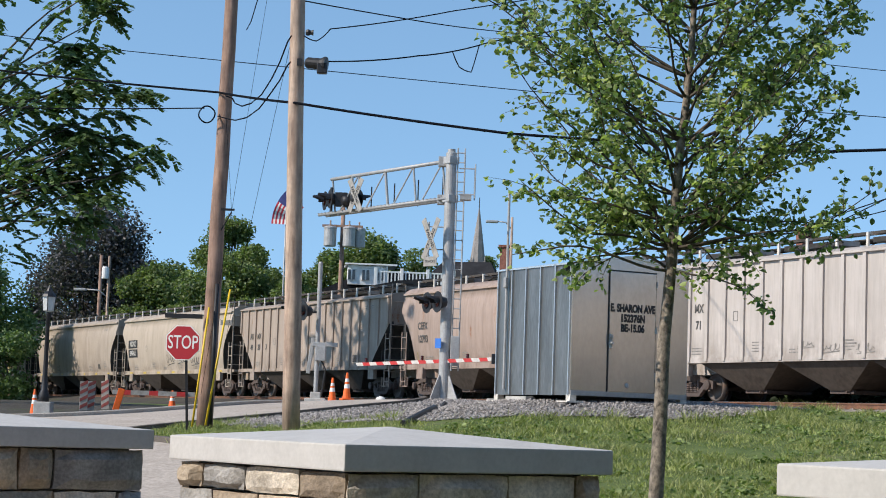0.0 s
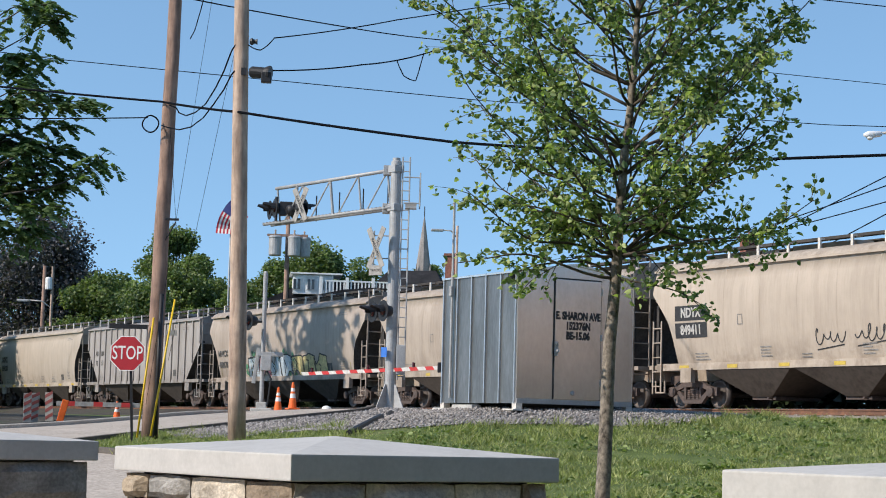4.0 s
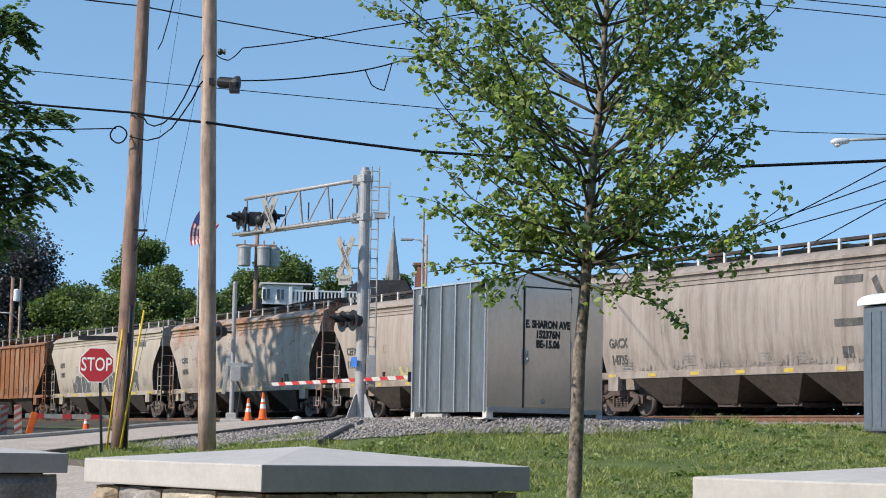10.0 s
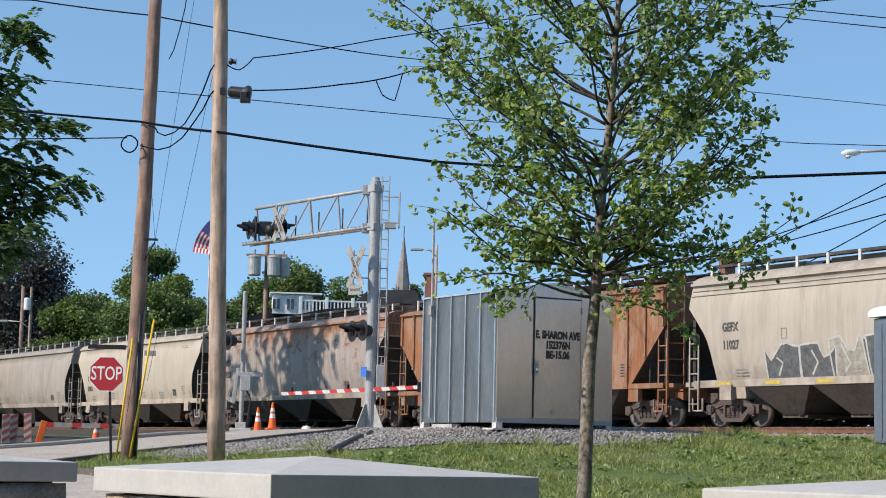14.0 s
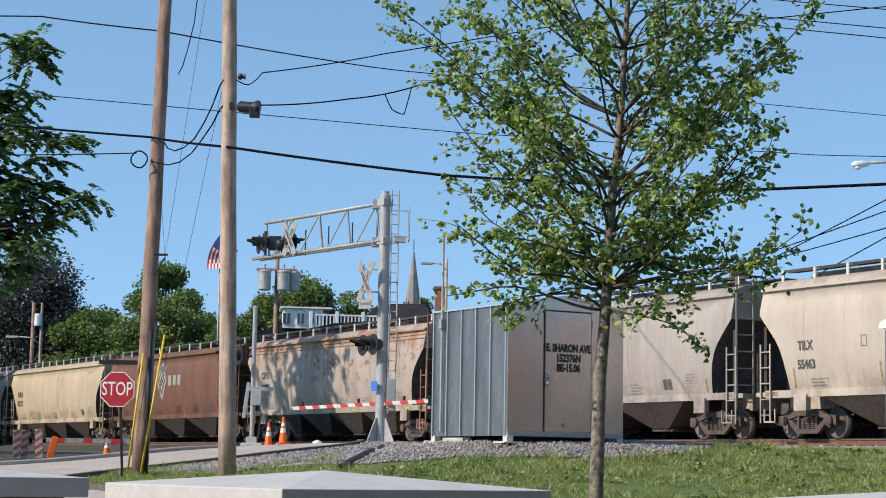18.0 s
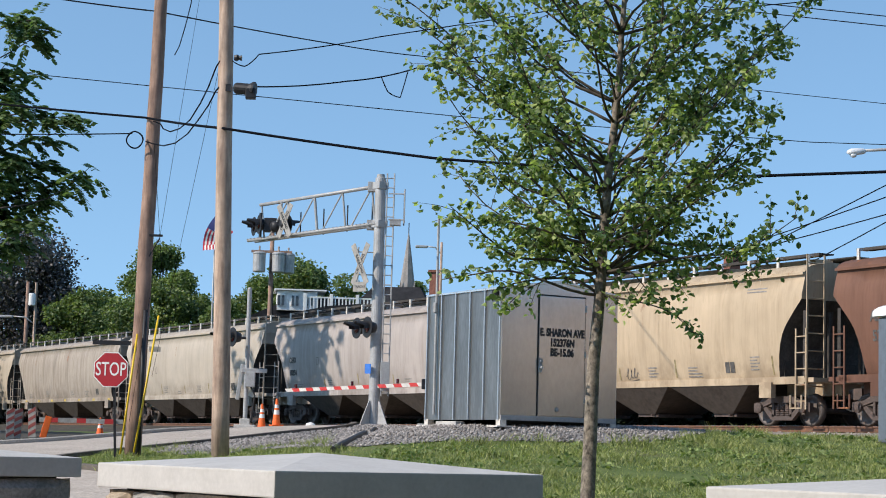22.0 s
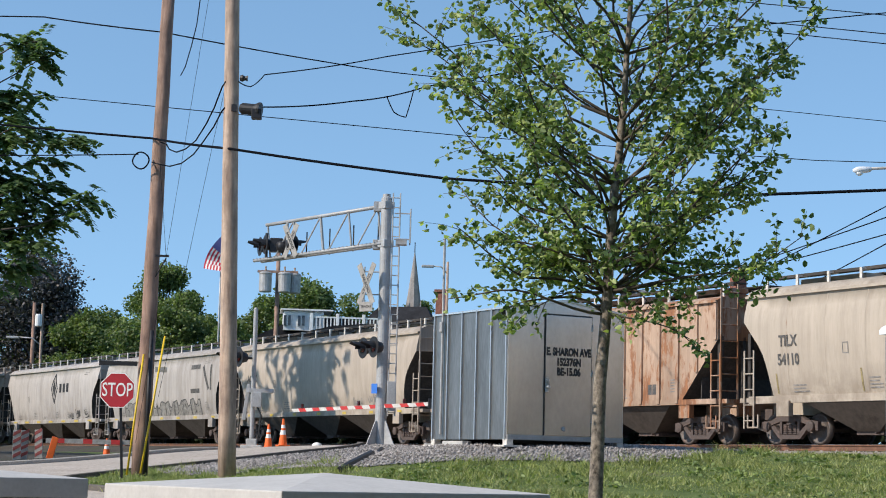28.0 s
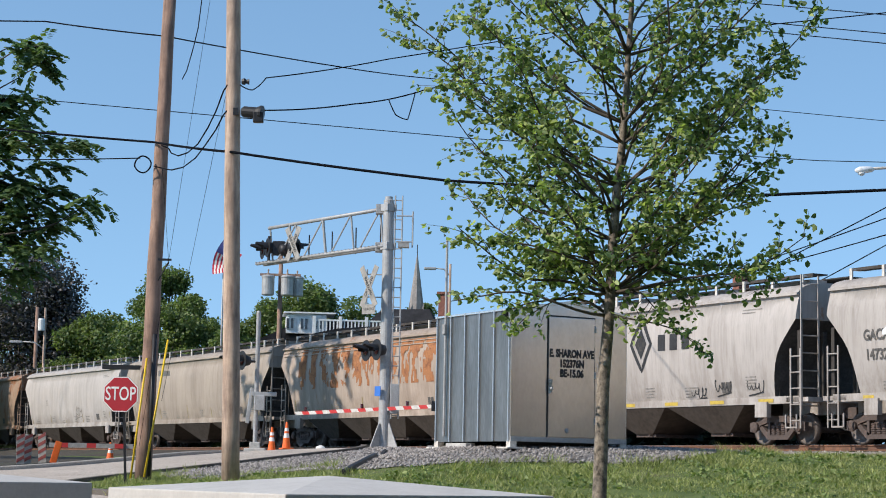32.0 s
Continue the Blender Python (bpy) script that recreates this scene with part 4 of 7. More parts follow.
def big_piece(cols, x0, x1, z, hgt, n, edge="stencil", lw=0.085):
    def go(car, hb, rng, ribbed):
        w = (x1 - x0) / n
        for i in range(n):
            fill, line, inner = bubble(rng, x0 + i * w, z + rng.uniform(0, 0.08), w * 1.06, hgt * rng.uniform(0.88, 1.0))
            g = painted("graffiti", fill, cols[i % len(cols)], car, ribbed, "large sprayed graffiti letter")
            g.matrix_basis = pose(0, -0.002 * (i % 2), 0)
            painted("graffiti_outline", ribbon(line, lw), edge, car, ribbed).matrix_basis = pose(0, -0.006, 0)
            painted("graffiti_stroke", ribbon(inner, lw), edge, car, ribbed).matrix_basis = pose(0, -0.006, 0)
    return go


def flecks(mat, x0, x1, z0, z1, n):
    """Sprayed dabs round a painted piece."""
    def go(car, hb, rng, ribbed):
        dabs = []
        for i in range(n):
            x, z, r = rng.uniform(x0, x1), rng.uniform(z0, z1), rng.uniform(0.05, 0.14)
            dabs.append([(x + r * math.cos(a) * rng.uniform(0.7, 1.2), z + r * math.sin(a) * rng.uniform(0.7, 1.2)) for a in np.linspace(0, 5.4, 7)])
        tagged(painted("graffiti_dabs", dabs, mat, car, ribbed, "sprayed green dabs round the letters"), kind="stuff")
    return go


def ring_mark(x, z, r, mat, arms=0):
    """A plain owner's emblem: a diamond with a disc."""
    def go(car, hb, rng, ribbed):
        painted("emblem", ribbon([(x - r * 0.62, z), (x, z + r), (x + r * 0.62, z), (x, z - r), (x - r * 0.62, z)], r * 0.16), mat, car, ribbed, "plain diamond emblem")
        painted("emblem_field", [[(x - r * 0.36 * (1 - abs(c)), z + r * 0.58 * c), (x + r * 0.36 * (1 - abs(c)), z + r * 0.58 * c), (x + r * 0.36 * (1 - abs(c + 0.25)), z + r * 0.58 * (c + 0.25)), (x - r * 0.36 * (1 - abs(c + 0.25)), z + r * 0.58 * (c + 0.25))] for c in np.arange(-1, 1, 0.25)], mat, car, ribbed)
        q = r * 0.17
        for a, b in ((0, q), (q * 1.0, 0), (-q * 1.0, 0), (0, -q)):
            painted("emblem_square", rows_of([(x + a - q / 2, z + b - q / 2), (x + a + q / 2, z + b - q / 2), (x + a + q / 2, z + b + q / 2), (x + a - q / 2, z + b + q / 2)], 2), "end_sheet", car, ribbed).matrix_basis = pose(0, -0.004, 0)
        for i in range(arms):
            bx = x + 0.85 + i * 0.58
            painted("emblem_bar", rows_of([(bx, z - 0.24), (bx + 0.36, z - 0.24), (bx + 0.36, z + 0.24), (bx, z + 0.24)], 3), mat, car, ribbed)
    return go


def worm_mark(x, z, mat):
    """A plain owner's emblem: level, slanting and upright strokes."""
    def go(car, hb, rng, ribbed):
        painted("emblem", ribbon([(x - 0.5, z + 0.55), (x + 0.55, z + 0.55)], 0.2) + ribbon([(x - 0.5, z - 0.55), (x + 0.55, z - 0.55)], 0.2)
                + ribbon([(x + 0.95, z + 0.55), (x + 1.6, z - 0.5)], 0.2) + ribbon([(x + 1.85, z - 0.55), (x + 1.85, z + 0.6)], 0.16), mat, car, ribbed, "plain grey emblem strokes")
    return go


def rust_columns(n, low, high):
    """Ragged upright patches of bare rust between the seams, made of small scabs."""
    def go(car, hb, rng, ribbed):
        span = (2 * hb - 3.2) / n
        for i in range(n):
            x0 = -hb + 1.6 + span * i
            cells = []
            c = 0.06
            for a in range(int(span / c)):
                for b in range(int((high - low) / c)):
                    x, z = x0 + a * c, low + b * c
                    mid = 1 - abs((a + 0.5) * c / span - 0.5) * 2
                    ragged = noise.noise((x * 2.2, z * 1.1, i * 3.7)) + 0.6 * noise.noise((x * 6.0, z * 3.5, 1.0))
                    if ragged + 0.9 * mid + 0.55 * (z - low) / (high - low) > 0.66:
                        cells.append([(x, z), (x + c, z), (x + c, z + c), (x, z + c)])
            if cells:
                tagged(painted("rust_patch", cells, "bare_rust", car, ribbed, "ragged patch of orange rust"), kind="stuff")
    return go


def both(*fns):
    def go(car, hb, rng, ribbed):
        for fn in fns:
            fn(car, hb, rng, ribbed)
    return go


M["bare_rust"] = rusty_metal("bare_rust", (0.36, 0.15, 0.06), (0.20, 0.075, 0.035), 0.55, 0.85, 0.0, 2.5)
M["spray_murk"] = plain("spray_murk", (0.25, 0.23, 0.205), 0.65, var=0.22)
M["spray_skin"] = plain("spray_skin", (0.41, 0.345, 0.295), 0.6, var=0.16)
# dirty black, darkened further by the painted shade of the car gaps
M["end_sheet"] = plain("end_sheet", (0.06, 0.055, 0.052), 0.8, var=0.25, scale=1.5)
M["reflector"] = plain("reflector", (0.52, 0.37, 0.06), 0.5, var=0.12)
M["old_yellow"] = plain("old_yellow", (0.31, 0.245, 0.11), 0.65, var=0.3)
M["spray_pale"] = plain("spray_pale", (0.47, 0.445, 0.41), 0.6, var=0.12)
M["spray_haze"] = plain("spray_haze", (0.34, 0.31, 0.25), 0.6, var=0.2)
M["spray_green"] = plain("spray_green", (0.09, 0.22, 0.12), 0.6, var=0.25)
M["spray_ice"] = plain("spray_ice", (0.42, 0.47, 0.50), 0.6, var=0.15)
M["spray_pink"] = plain("spray_pink", (0.55, 0.20, 0.24), 0.6, var=0.2)
M["spray_yellow"] = plain("spray_yellow", (0.50, 0.41, 0.19), 0.6, var=0.2)
M["spray_grey"] = plain("spray_grey", (0.11, 0.11, 0.11), 0.7, var=0.25)
M["faded_ink"] = plain("faded_ink", (0.26, 0.24, 0.22), 0.7, var=0.25)
CREAM, BEIGE, GREY, PALE = (0.56, 0.49, 0.39), (0.47, 0.41, 0.34), (0.43, 0.41, 0.38), (0.60, 0.57, 0.52)
CARS = [
    ("curved", CREAM, 0.0, 0.3, "", dict(label="cream covered hopper car at the head of the train")),
    ("curved", BEIGE, 0.0, 0.3, "", dict(label="beige covered hopper car at the head of the train")),
    ("ribbed", PALE, 0.0, 0.3, "", dict(label="pale covered hopper car with ribbed sides ahead of the others")),
    ("ribbed", PALE, 0.0, 0.30, "AD MX|70 71", dict(label="white covered hopper car with ribbed sides", extra=tags_low("faded_ink", -1.5, 5.5, 1.4, 0.28, 5, 0.03))),
    ("curved", (0.46, 0.37, 0.31), 0.12, 0.35, "CEFX|12793", dict(label="pinkish beige covered hopper car with curved sides", extra=tags_low("faded_ink", -1.5, 5.0, 1.3, 0.5, 3))),
    ("ribbed", (0.47, 0.40, 0.33), 0.08, 0.35, "AD MX|49 20 3", dict(label="faded beige covered hopper car with ribbed sides")),
    ("curved", CREAM, 0.0, 0.22, "NDYX|849411", dict(label="cream covered hopper car with curved sides and yellow markers", boxed=True, yellow=0.28, extra=tags_low("stencil", -1.6, 4.6, 1.6, 0.55, 3, 0.035))),
    ("curved", (0.50, 0.44, 0.36), 0.0, 0.35, "", dict(label="cream covered hopper car with curved sides and dirt streaks", yellow=0.2)),
    ("curved", BEIGE, 0.0, 0.30, "MWCX|480878", dict(label="beige covered hopper car with colourful sprayed graffiti", mx=2.2, mz=-0.4, extra=both(flecks("spray_green", -4.6, -3.4, 1.3, 2.1, 26), flecks("spray_green", -3.2, 1.2, 1.95, 2.35, 30), flecks("spray_green", 0.6, 1.6, 1.3, 2.0, 20), big_piece(("spray_ice", "spray_pink", "spray_ice", "spray_ice", "spray_yellow", "spray_yellow", "spray_yellow"), -3.4, 4.4, 1.12, 1.1, 7, "stencil", 0.06)))),
    ("ribbed", GREY, 0.0, 0.30, "AD MX|72 51", dict(label="grey covered hopper car with ribbed sides")),
    ("curved", (0.54, 0.48, 0.39), 0.0, 0.18, "AOKX|854200", dict(label="clean cream covered hopper car with curved sides", yellow=0.3, size=0.5)),
    ("curved", (0.42, 0.38, 0.33), 0.0, 0.55, "GACX|14735", dict(label="grey covered hopper car with dark dirt streaks", yellow=0.25, bays=4, mz=-0.6, extra=both(worm_mark(4.4, 2.9, "worn_ink"), tags_low("faded_ink", -4.8, 5.6, 1.25, 0.42, 7, 0.025)))),
    ("curved", (0.50, 0.44, 0.37), 0.0, 0.40, "CEFX|11956", dict(label="cream covered hopper car covered in big sprayed letters", bays=4, mx=2.1, mz=-0.3, yellow=0.2, extra=both(big_piece(("spray_haze", "spray_yellow", "spray_haze"), -3.4, 0.6, 1.12, 0.8, 6, "spray_haze", 0.03), big_piece(("spray_skin",), 0.8, 6.45, 1.12, 2.05, 5, "worn_ink", 0.075), big_piece(("spray_grey", "spray_murk"), 0.2, 6.2, 1.12, 0.3, 9, "spray_murk", 0.03)))),
    ("curved", (0.50, 0.45, 0.38), 0.45, 0.32, "CEFX|10186", dict(run_off=True, label="pale beige covered hopper car with a rusty roof edge", bays=4, yellow=0.2, size=0.36, mz=-0.2)),
    ("curved", (0.54, 0.49, 0.40), 0.0, 0.28, "GEFX|11027", dict(label="cream covered hopper car with dark graffiti blocks", bays=4, yellow=0.4, size=0.36, extra=big_piece(("spray_grey", "spray_grey", "spray_haze"), -4.4, 4.8, 1.12, 1.25, 7, "spray_pale", 0.06))),
    ("ribbed", (0.40, 0.24, 0.15), 0.62, 0.5, "", dict(label="rust-orange covered hopper car with ribbed sides")),
    ("curved", (0.45, 0.40, 0.35), 0.62, 0.45, "ADMX|49020", dict(run_off=True, label="grey covered hopper car with rust streaks from the roof", yellow=0.2)),
    ("curved", (0.61, 0.54, 0.43), 0.0, 0.16, "TILX|55463", dict(label="clean cream covered hopper car with curved sides", size=0.36, mz=-0.3)),
    ("curved", (0.47, 0.43, 0.37), 0.0, 0.24, "TILX|55140", dict(label="grey-beige covered hopper car with curved sides", size=0.4)),
    ("curved", (0.52, 0.45, 0.37), 0.5, 0.38, "CEFX|10025", dict(run_off=True, label="cream covered hopper car with rust below its roof", bays=4, yellow=0.2)),
    ("curved", (0.21, 0.105, 0.065), 0.2, 0.35, "ADMX|52179", dict(label="brown covered hopper car with a plain white emblem", ink="worn_ink", extra=ring_mark(-0.8, 2.9, 0.85, "aged_white", 3))),
    ("curved", (0.60, 0.49, 0.33), 0.08, 0.26, "FURX|851271", dict(label="yellowish cream covered hopper car with line graffiti", size=0.45, extra=tags_low("worn_ink", -4.6, 0.5, 1.32, 0.5, 4, 0.022))),
    ("curved", (0.50, 0.46, 0.42), 0.0, 0.34, "CEFX|10354", dict(label="pale grey covered hopper car with curved sides", size=0.34, mz=-0.2)),
    ("curved", (0.57, 0.52, 0.43), 0.0, 0.24, "TILX|55671", dict(label="cream covered hopper car with small yellow stains", size=0.36, mz=-0.2)),
    ("curved", (0.48, 0.43, 0.36), 0.1, 0.60, "", dict(label="cream covered hopper car with a sooty top", yellow=0.2)),
    ("curved", (0.55, 0.49, 0.39), 0.0, 0.24, "TILX|54110", dict(label="cream covered hopper car with curved sides", size=0.45)),
    ("ribbed", (0.57, 0.42, 0.30), 0.46, 0.5, "AD MX|52 43 5", dict(label="rusty beige covered hopper car with ribbed sides")),
    ("curved", (0.54, 0.48, 0.39), 0.05, 0.26, "AOKX|65558", dict(label="cream covered hopper car with small tags", yellow=0.2, extra=tags_low("faded_ink", 3.0, 5.4, 1.3, 0.6, 2))),
    ("curved", (0.50, 0.48, 0.44), 0.0, 0.42, "GACX|14732", dict(label="grey covered hopper car with low dark graffiti", yellow=0.25, extra=both(worm_mark(4.3, 2.95, "worn_ink"), big_piece(("spray_murk",), -4.9, 4.9, 1.12, 0.95, 9, "worn_ink", 0.06)))),
    ("curved", (0.55, 0.53, 0.49), 0.0, 0.40, "", dict(label="white covered hopper car with tags along the sill", yellow=0.4, extra=both(ring_mark(0.8, 3.0, 0.8, "stencil", 3), tags_low("stencil", 2.6, 6.4, 1.3, 0.45, 3, 0.035)))),
    ("curved", (0.50, 0.42, 0.34), 0.12, 0.4, "", dict(label="cream covered hopper car with large rust patches", bays=4, extra=rust_columns(13, 2.3, 3.95))),
    ("curved", (0.46, 0.41, 0.34), 0.0, 0.32, "", dict(label="plain beige covered hopper car")),
    ("curved", (0.56, 0.54, 0.50), 0.0, 0.28, "", dict(label="pale grey covered hopper car with a small tag", extra=tags_low("faded_ink", 0.6, 2.6, 1.5, 0.8, 1, 0.04))),
    ("curved", (0.42, 0.31, 0.22), 0.4, 0.40, "", dict(label="brownish covered hopper car with rust stains")),
]
TRAIN = []
for k, spec in enumerate(CARS):
    L = JOINTS[k] - JOINTS[k + 1]
    TRAIN.append(((JOINTS[k] + JOINTS[k + 1]) / 2, hopper_car(k - 3, L, spec[0], spec[1], spec[2], spec[3], spec[4], spec[5])))


def car_pose(u):
    q = track_point(u)
    return Matrix.Translation(q) @ Matrix.Rotation(THETA - math.pi / 2, 4, "Z")


def motions():
    """All that moves: the train, and the flag in the wind."""
    for u0, car in TRAIN:
        walk(car, [(t, car_pose(u0 + SPEED * t)) for t in (0.0, 8.0, 16.0, 24.0, 32.0)])
    start = {car: u0 for u0, car in TRAIN}
    for wh, car, ax in SPIN:     # wheels roll while their car passes
        t0 = max(0.0, (-88 - start[car]) / SPEED)
        t1 = min(32.0, (-26 - start[car]) / SPEED)
        if t1 <= t0:
            continue
        times = sorted({0.0, 32.0} | {k / FPS for k in range(math.ceil(t0 * FPS), int(t1 * FPS) + 1)})
        first = times[1] if times[0] < t0 else 0.0
        place = pose(ax, -0.7535, -0.04)
        walk(wh, [(t, place @ Matrix.Rotation(SPEED / 0.42 * (min(max(t, t0), t1) - first), 4, "Y")) for t in times])
    for flag_piece, rows in WAVING:
        walk(flag_piece, rows)


WAVING = []


# ---- signal house on the gravel pad ----
def bungalow():
    """A sheet-steel signal house: ribbed galvanised side, stainless front with a door and a shallow gable."""
    W, DP, H, B = 2.55, 2.75, 2.42, 2.15
    DX = 1.30
    yaw = THETA
    o = Vector((2.38, 33.8, 0))
    t = thing("signal_house", Matrix.Translation((o.x, o.y, B)) @ Matrix.Rotation(yaw, 4, "Z"),
              "galvanised and stainless steel railway signal house on a gravel pad", "signal house")
    # own space: x along the door front, y back along the ribbed side
    part("front_wall", Mesh().prism([(0, 0), (W, 0), (W, H), (W / 2, H + 0.15), (0, H)], 0.05, Matrix.Translation((0, 0.05, 0)) @ Matrix.Rotation(math.pi / 2, 4, "X")), "stainless", t, "brushed stainless steel front")
    part("back_wall", Mesh().prism([(0, 0), (W, 0), (W, H), (W / 2, H + 0.15), (0, H)], 0.05, Matrix.Translation((0, DP, 0)) @ Matrix.Rotation(math.pi / 2, 4, "X")), "galv", t)
    for x in (0.025, W - 0.025):
        part("side_wall", Mesh().box((x, DP / 2, H / 2), (0.05, DP - 0.1, H)), "galv", t, "blue-grey galvanised sheet")
    rib = Mesh().box((0, 0, H / 2), (0.035, 0.03, H)).data("standing_seam")
    for i in range(6):
        part("standing_seam", rib, "seam", t, at=pose(-0.015, 0.05 + (DP - 0.1) * i / 5, 0))
        part("standing_seam", rib, "seam", t, at=pose(W + 0.015, 0.05 + (DP - 0.1) * i / 5, 0))
    rp = [(-0.03, H - 0.04), (W / 2, H + 0.15), (W + 0.03, H - 0.04), (W + 0.03, H + 0.0), (W / 2, H + 0.2), (-0.03, H + 0.0)]
    part("roof", Mesh().prism(rp, DP + 0.06, Matrix.Translation((0, DP + 0.03, 0)) @ Matrix.Rotation(math.pi / 2, 4, "X")), "stainless", t, "shallow gabled steel roof", bevel=0.006)
    dr = part("door", Mesh().box((DX, -0.012, 1.205), (1.02, 0.03, 2.20)), "stainless", t, "stainless steel door", bevel=0.008)
    part("base_trim", Mesh().box((W / 2, -0.006, 0.045), (W, 0.03, 0.09)), "aluminium", t, "pale bottom flange")
    fr = Mesh().box((DX - 0.52, -0.006, 1.205), (0.013, 0.02, 2.24)).box((DX + 0.518, -0.006, 1.205), (0.013, 0.02, 2.24)).box((DX, -0.006, 2.32), (1.05, 0.02, 0.024))
    part("door_frame", fr, "black_metal", t, "dark door seam")
    hd = Mesh().box((DX - 0.485, -0.045, 1.02), (0.06, 0.03, 0.26)).tube((DX - 0.485, -0.06, 0.98), (DX - 0.485, -0.13, 0.98), 0.025).tube((DX - 0.485, -0.06, 1.1), (DX - 0.485, -0.09, 1.1), 0.03)
    part("handle", hd, "aluminium", dr, "bright steel handle and lock", smooth=False)
    for z in (0.35, 1.2, 2.05):
        part("hinge", Mesh().tube((DX + 0.52, -0.03, z), (DX + 0.52, -0.03, z + 0.12), 0.018), "aluminium", dr)
    part("vent_knob", Mesh().lathe([(0.045, 0), (0.04, 0.02), (0.0, 0.03)], (DX - 0.1, -0.03, 0.22), 10, (0, -1, 0)), "aluminium", dr)
    face = Matrix.Rotation(math.pi / 2, 4, "X")
    for s, z, sz in (("E. SHARON AVE", 1.63, 0.195), ("152376N", 1.445, 0.19), ("BE-15.06", 1.265, 0.19)):
        letters("lettering", s, sz, "stencil", dr, Matrix.Translation((DX, -0.030, z)) @ face, "black lettering", width=0.71 if "SH" in s else 0.76, bold=0.011)
    for x, y in ((0.06, 0.06), (W - 0.06, 0.06), (0.06, DP - 0.06), (W - 0.06, DP - 0.06)):
        part("foot", Mesh().box((x, y, -0.06), (0.14, 0.14, 0.14)).box((x - 0.05, y - 0.05, -0.12), (0.34, 0.34, 0.03)), "grab_white", t, bevel=0.005)
    part("skid", Mesh().box((W / 2, 0.3, -0.03), (W - 0.4, 0.1, 0.06)), "black_metal", t)
    part("skid", Mesh().box((W / 2, DP - 0.3, -0.03), (W - 0.4, 0.1, 0.06)), "black_metal", t)
    part("block", Mesh().box((-0.02, 1.75, -0.10), (0.2, 0.75, 0.14)), "concrete", t, bevel=0.01)
    part("conduit", Mesh().path([(-0.05, 2.33, 0.1), (-0.05, 2.33, 2.6), (-0.05, 2.33, 3.9)], 0.025, 8), "aluminium", t, "thin steel aerial mast")
    part("meter_box", Mesh().box((-0.07, 2.33, 2.15), (0.07, 0.1, 0.2)), "aluminium", t, bevel=0.02)
    part("eave_light", Mesh().box((-0.06, 0.15, H - 0.15), (0.08, 0.12, 0.2)), "black_metal", t)
    return t


bungalow()


# ---- crossing signals ----
def flasher_pair(parent, c, face, spread=0.34):
    """Two round red lamps on black discs with hoods, on a cross arm. face: the way they look."""
    f = Vector((face[0], face[1], 0)).normalized()
    s = Vector((-f.y, f.x, 0))
    c = Vector(c)
    arm = part("cross_arm", Mesh().tube(c - s * spread, c + s * spread, 0.035), "black_metal", parent)
    for k in (-1, 1):
        p = c + s * spread * k
        d = part("lamp_disc", Mesh().lathe([(0.32, 0.0), (0.325, 0.01), (0.32, 0.02)], p + f * 0.06, 24, f), "black_metal", parent, "round black lamp background", smooth=False)
        part("lamp_body", Mesh().lathe([(0.05, -0.22), (0.15, -0.2), (0.19, -0.05), (0.19, 0.08)], p, 16, f), "black_metal", d, smooth=True)
        part("lens", Mesh().lathe([(0.15, 0.08), (0.13, 0.105), (0.06, 0.12), (0.0, 0.122)], p, 16, f), "red_lens", d, "dark red lens", smooth=True)
        hood = Mesh()
        for j in range(9):
            a = math.radians(-10 + 200 * j / 8)
            for r in (0.165, 0.18):
                q = s * math.cos(a) * r + Vector((0, 0, math.sin(a) * r))
                hood.v += [tuple(p + q + f * 0.08), tuple(p + q + f * (0.47 if 1 < j < 7 else 0.25))]
        for j in range(8):
            b = j * 4
            hood.f += [(b, b + 1, b + 5, b + 4), (b + 2, b + 6, b + 7, b + 3), (b + 1, b + 3, b + 7, b + 5)]
        part("hood", hood, "black_metal", d)


def crossbuck(parent, c, face, size=1.25, text=True):
    """Two crossed white boards with black lettering."""
    f = Vector((face[0], face[1], 0)).normalized()
    base = Matrix.Translation(c) @ wall_text(f)
    for k, (ang, word) in enumerate(((61, "CROSSING"), (-61, "RAILROAD"))):
        m = base @ Matrix.Translation((0, 0, 0.022 * k)) @ Matrix.Rotation(radians(ang), 4, "Z")
        b = part("board", Mesh().box((0, 0, 0), (size, 0.21, 0.016), m), "aged_white", parent, "aged white crossbuck board", bevel=0.003)
        letters("lettering", word, 0.15, "stencil", b, m @ Matrix.Translation((0, 0, 0.012)), "black lettering", width=0.9 if k else 0.95, bold=0.003)


ROADWAY = Vector((-0.88, -0.47)).normalized()      # towards the traffic that comes to the crossing
MAST = Vector((0.16, 57.0, 2.24))


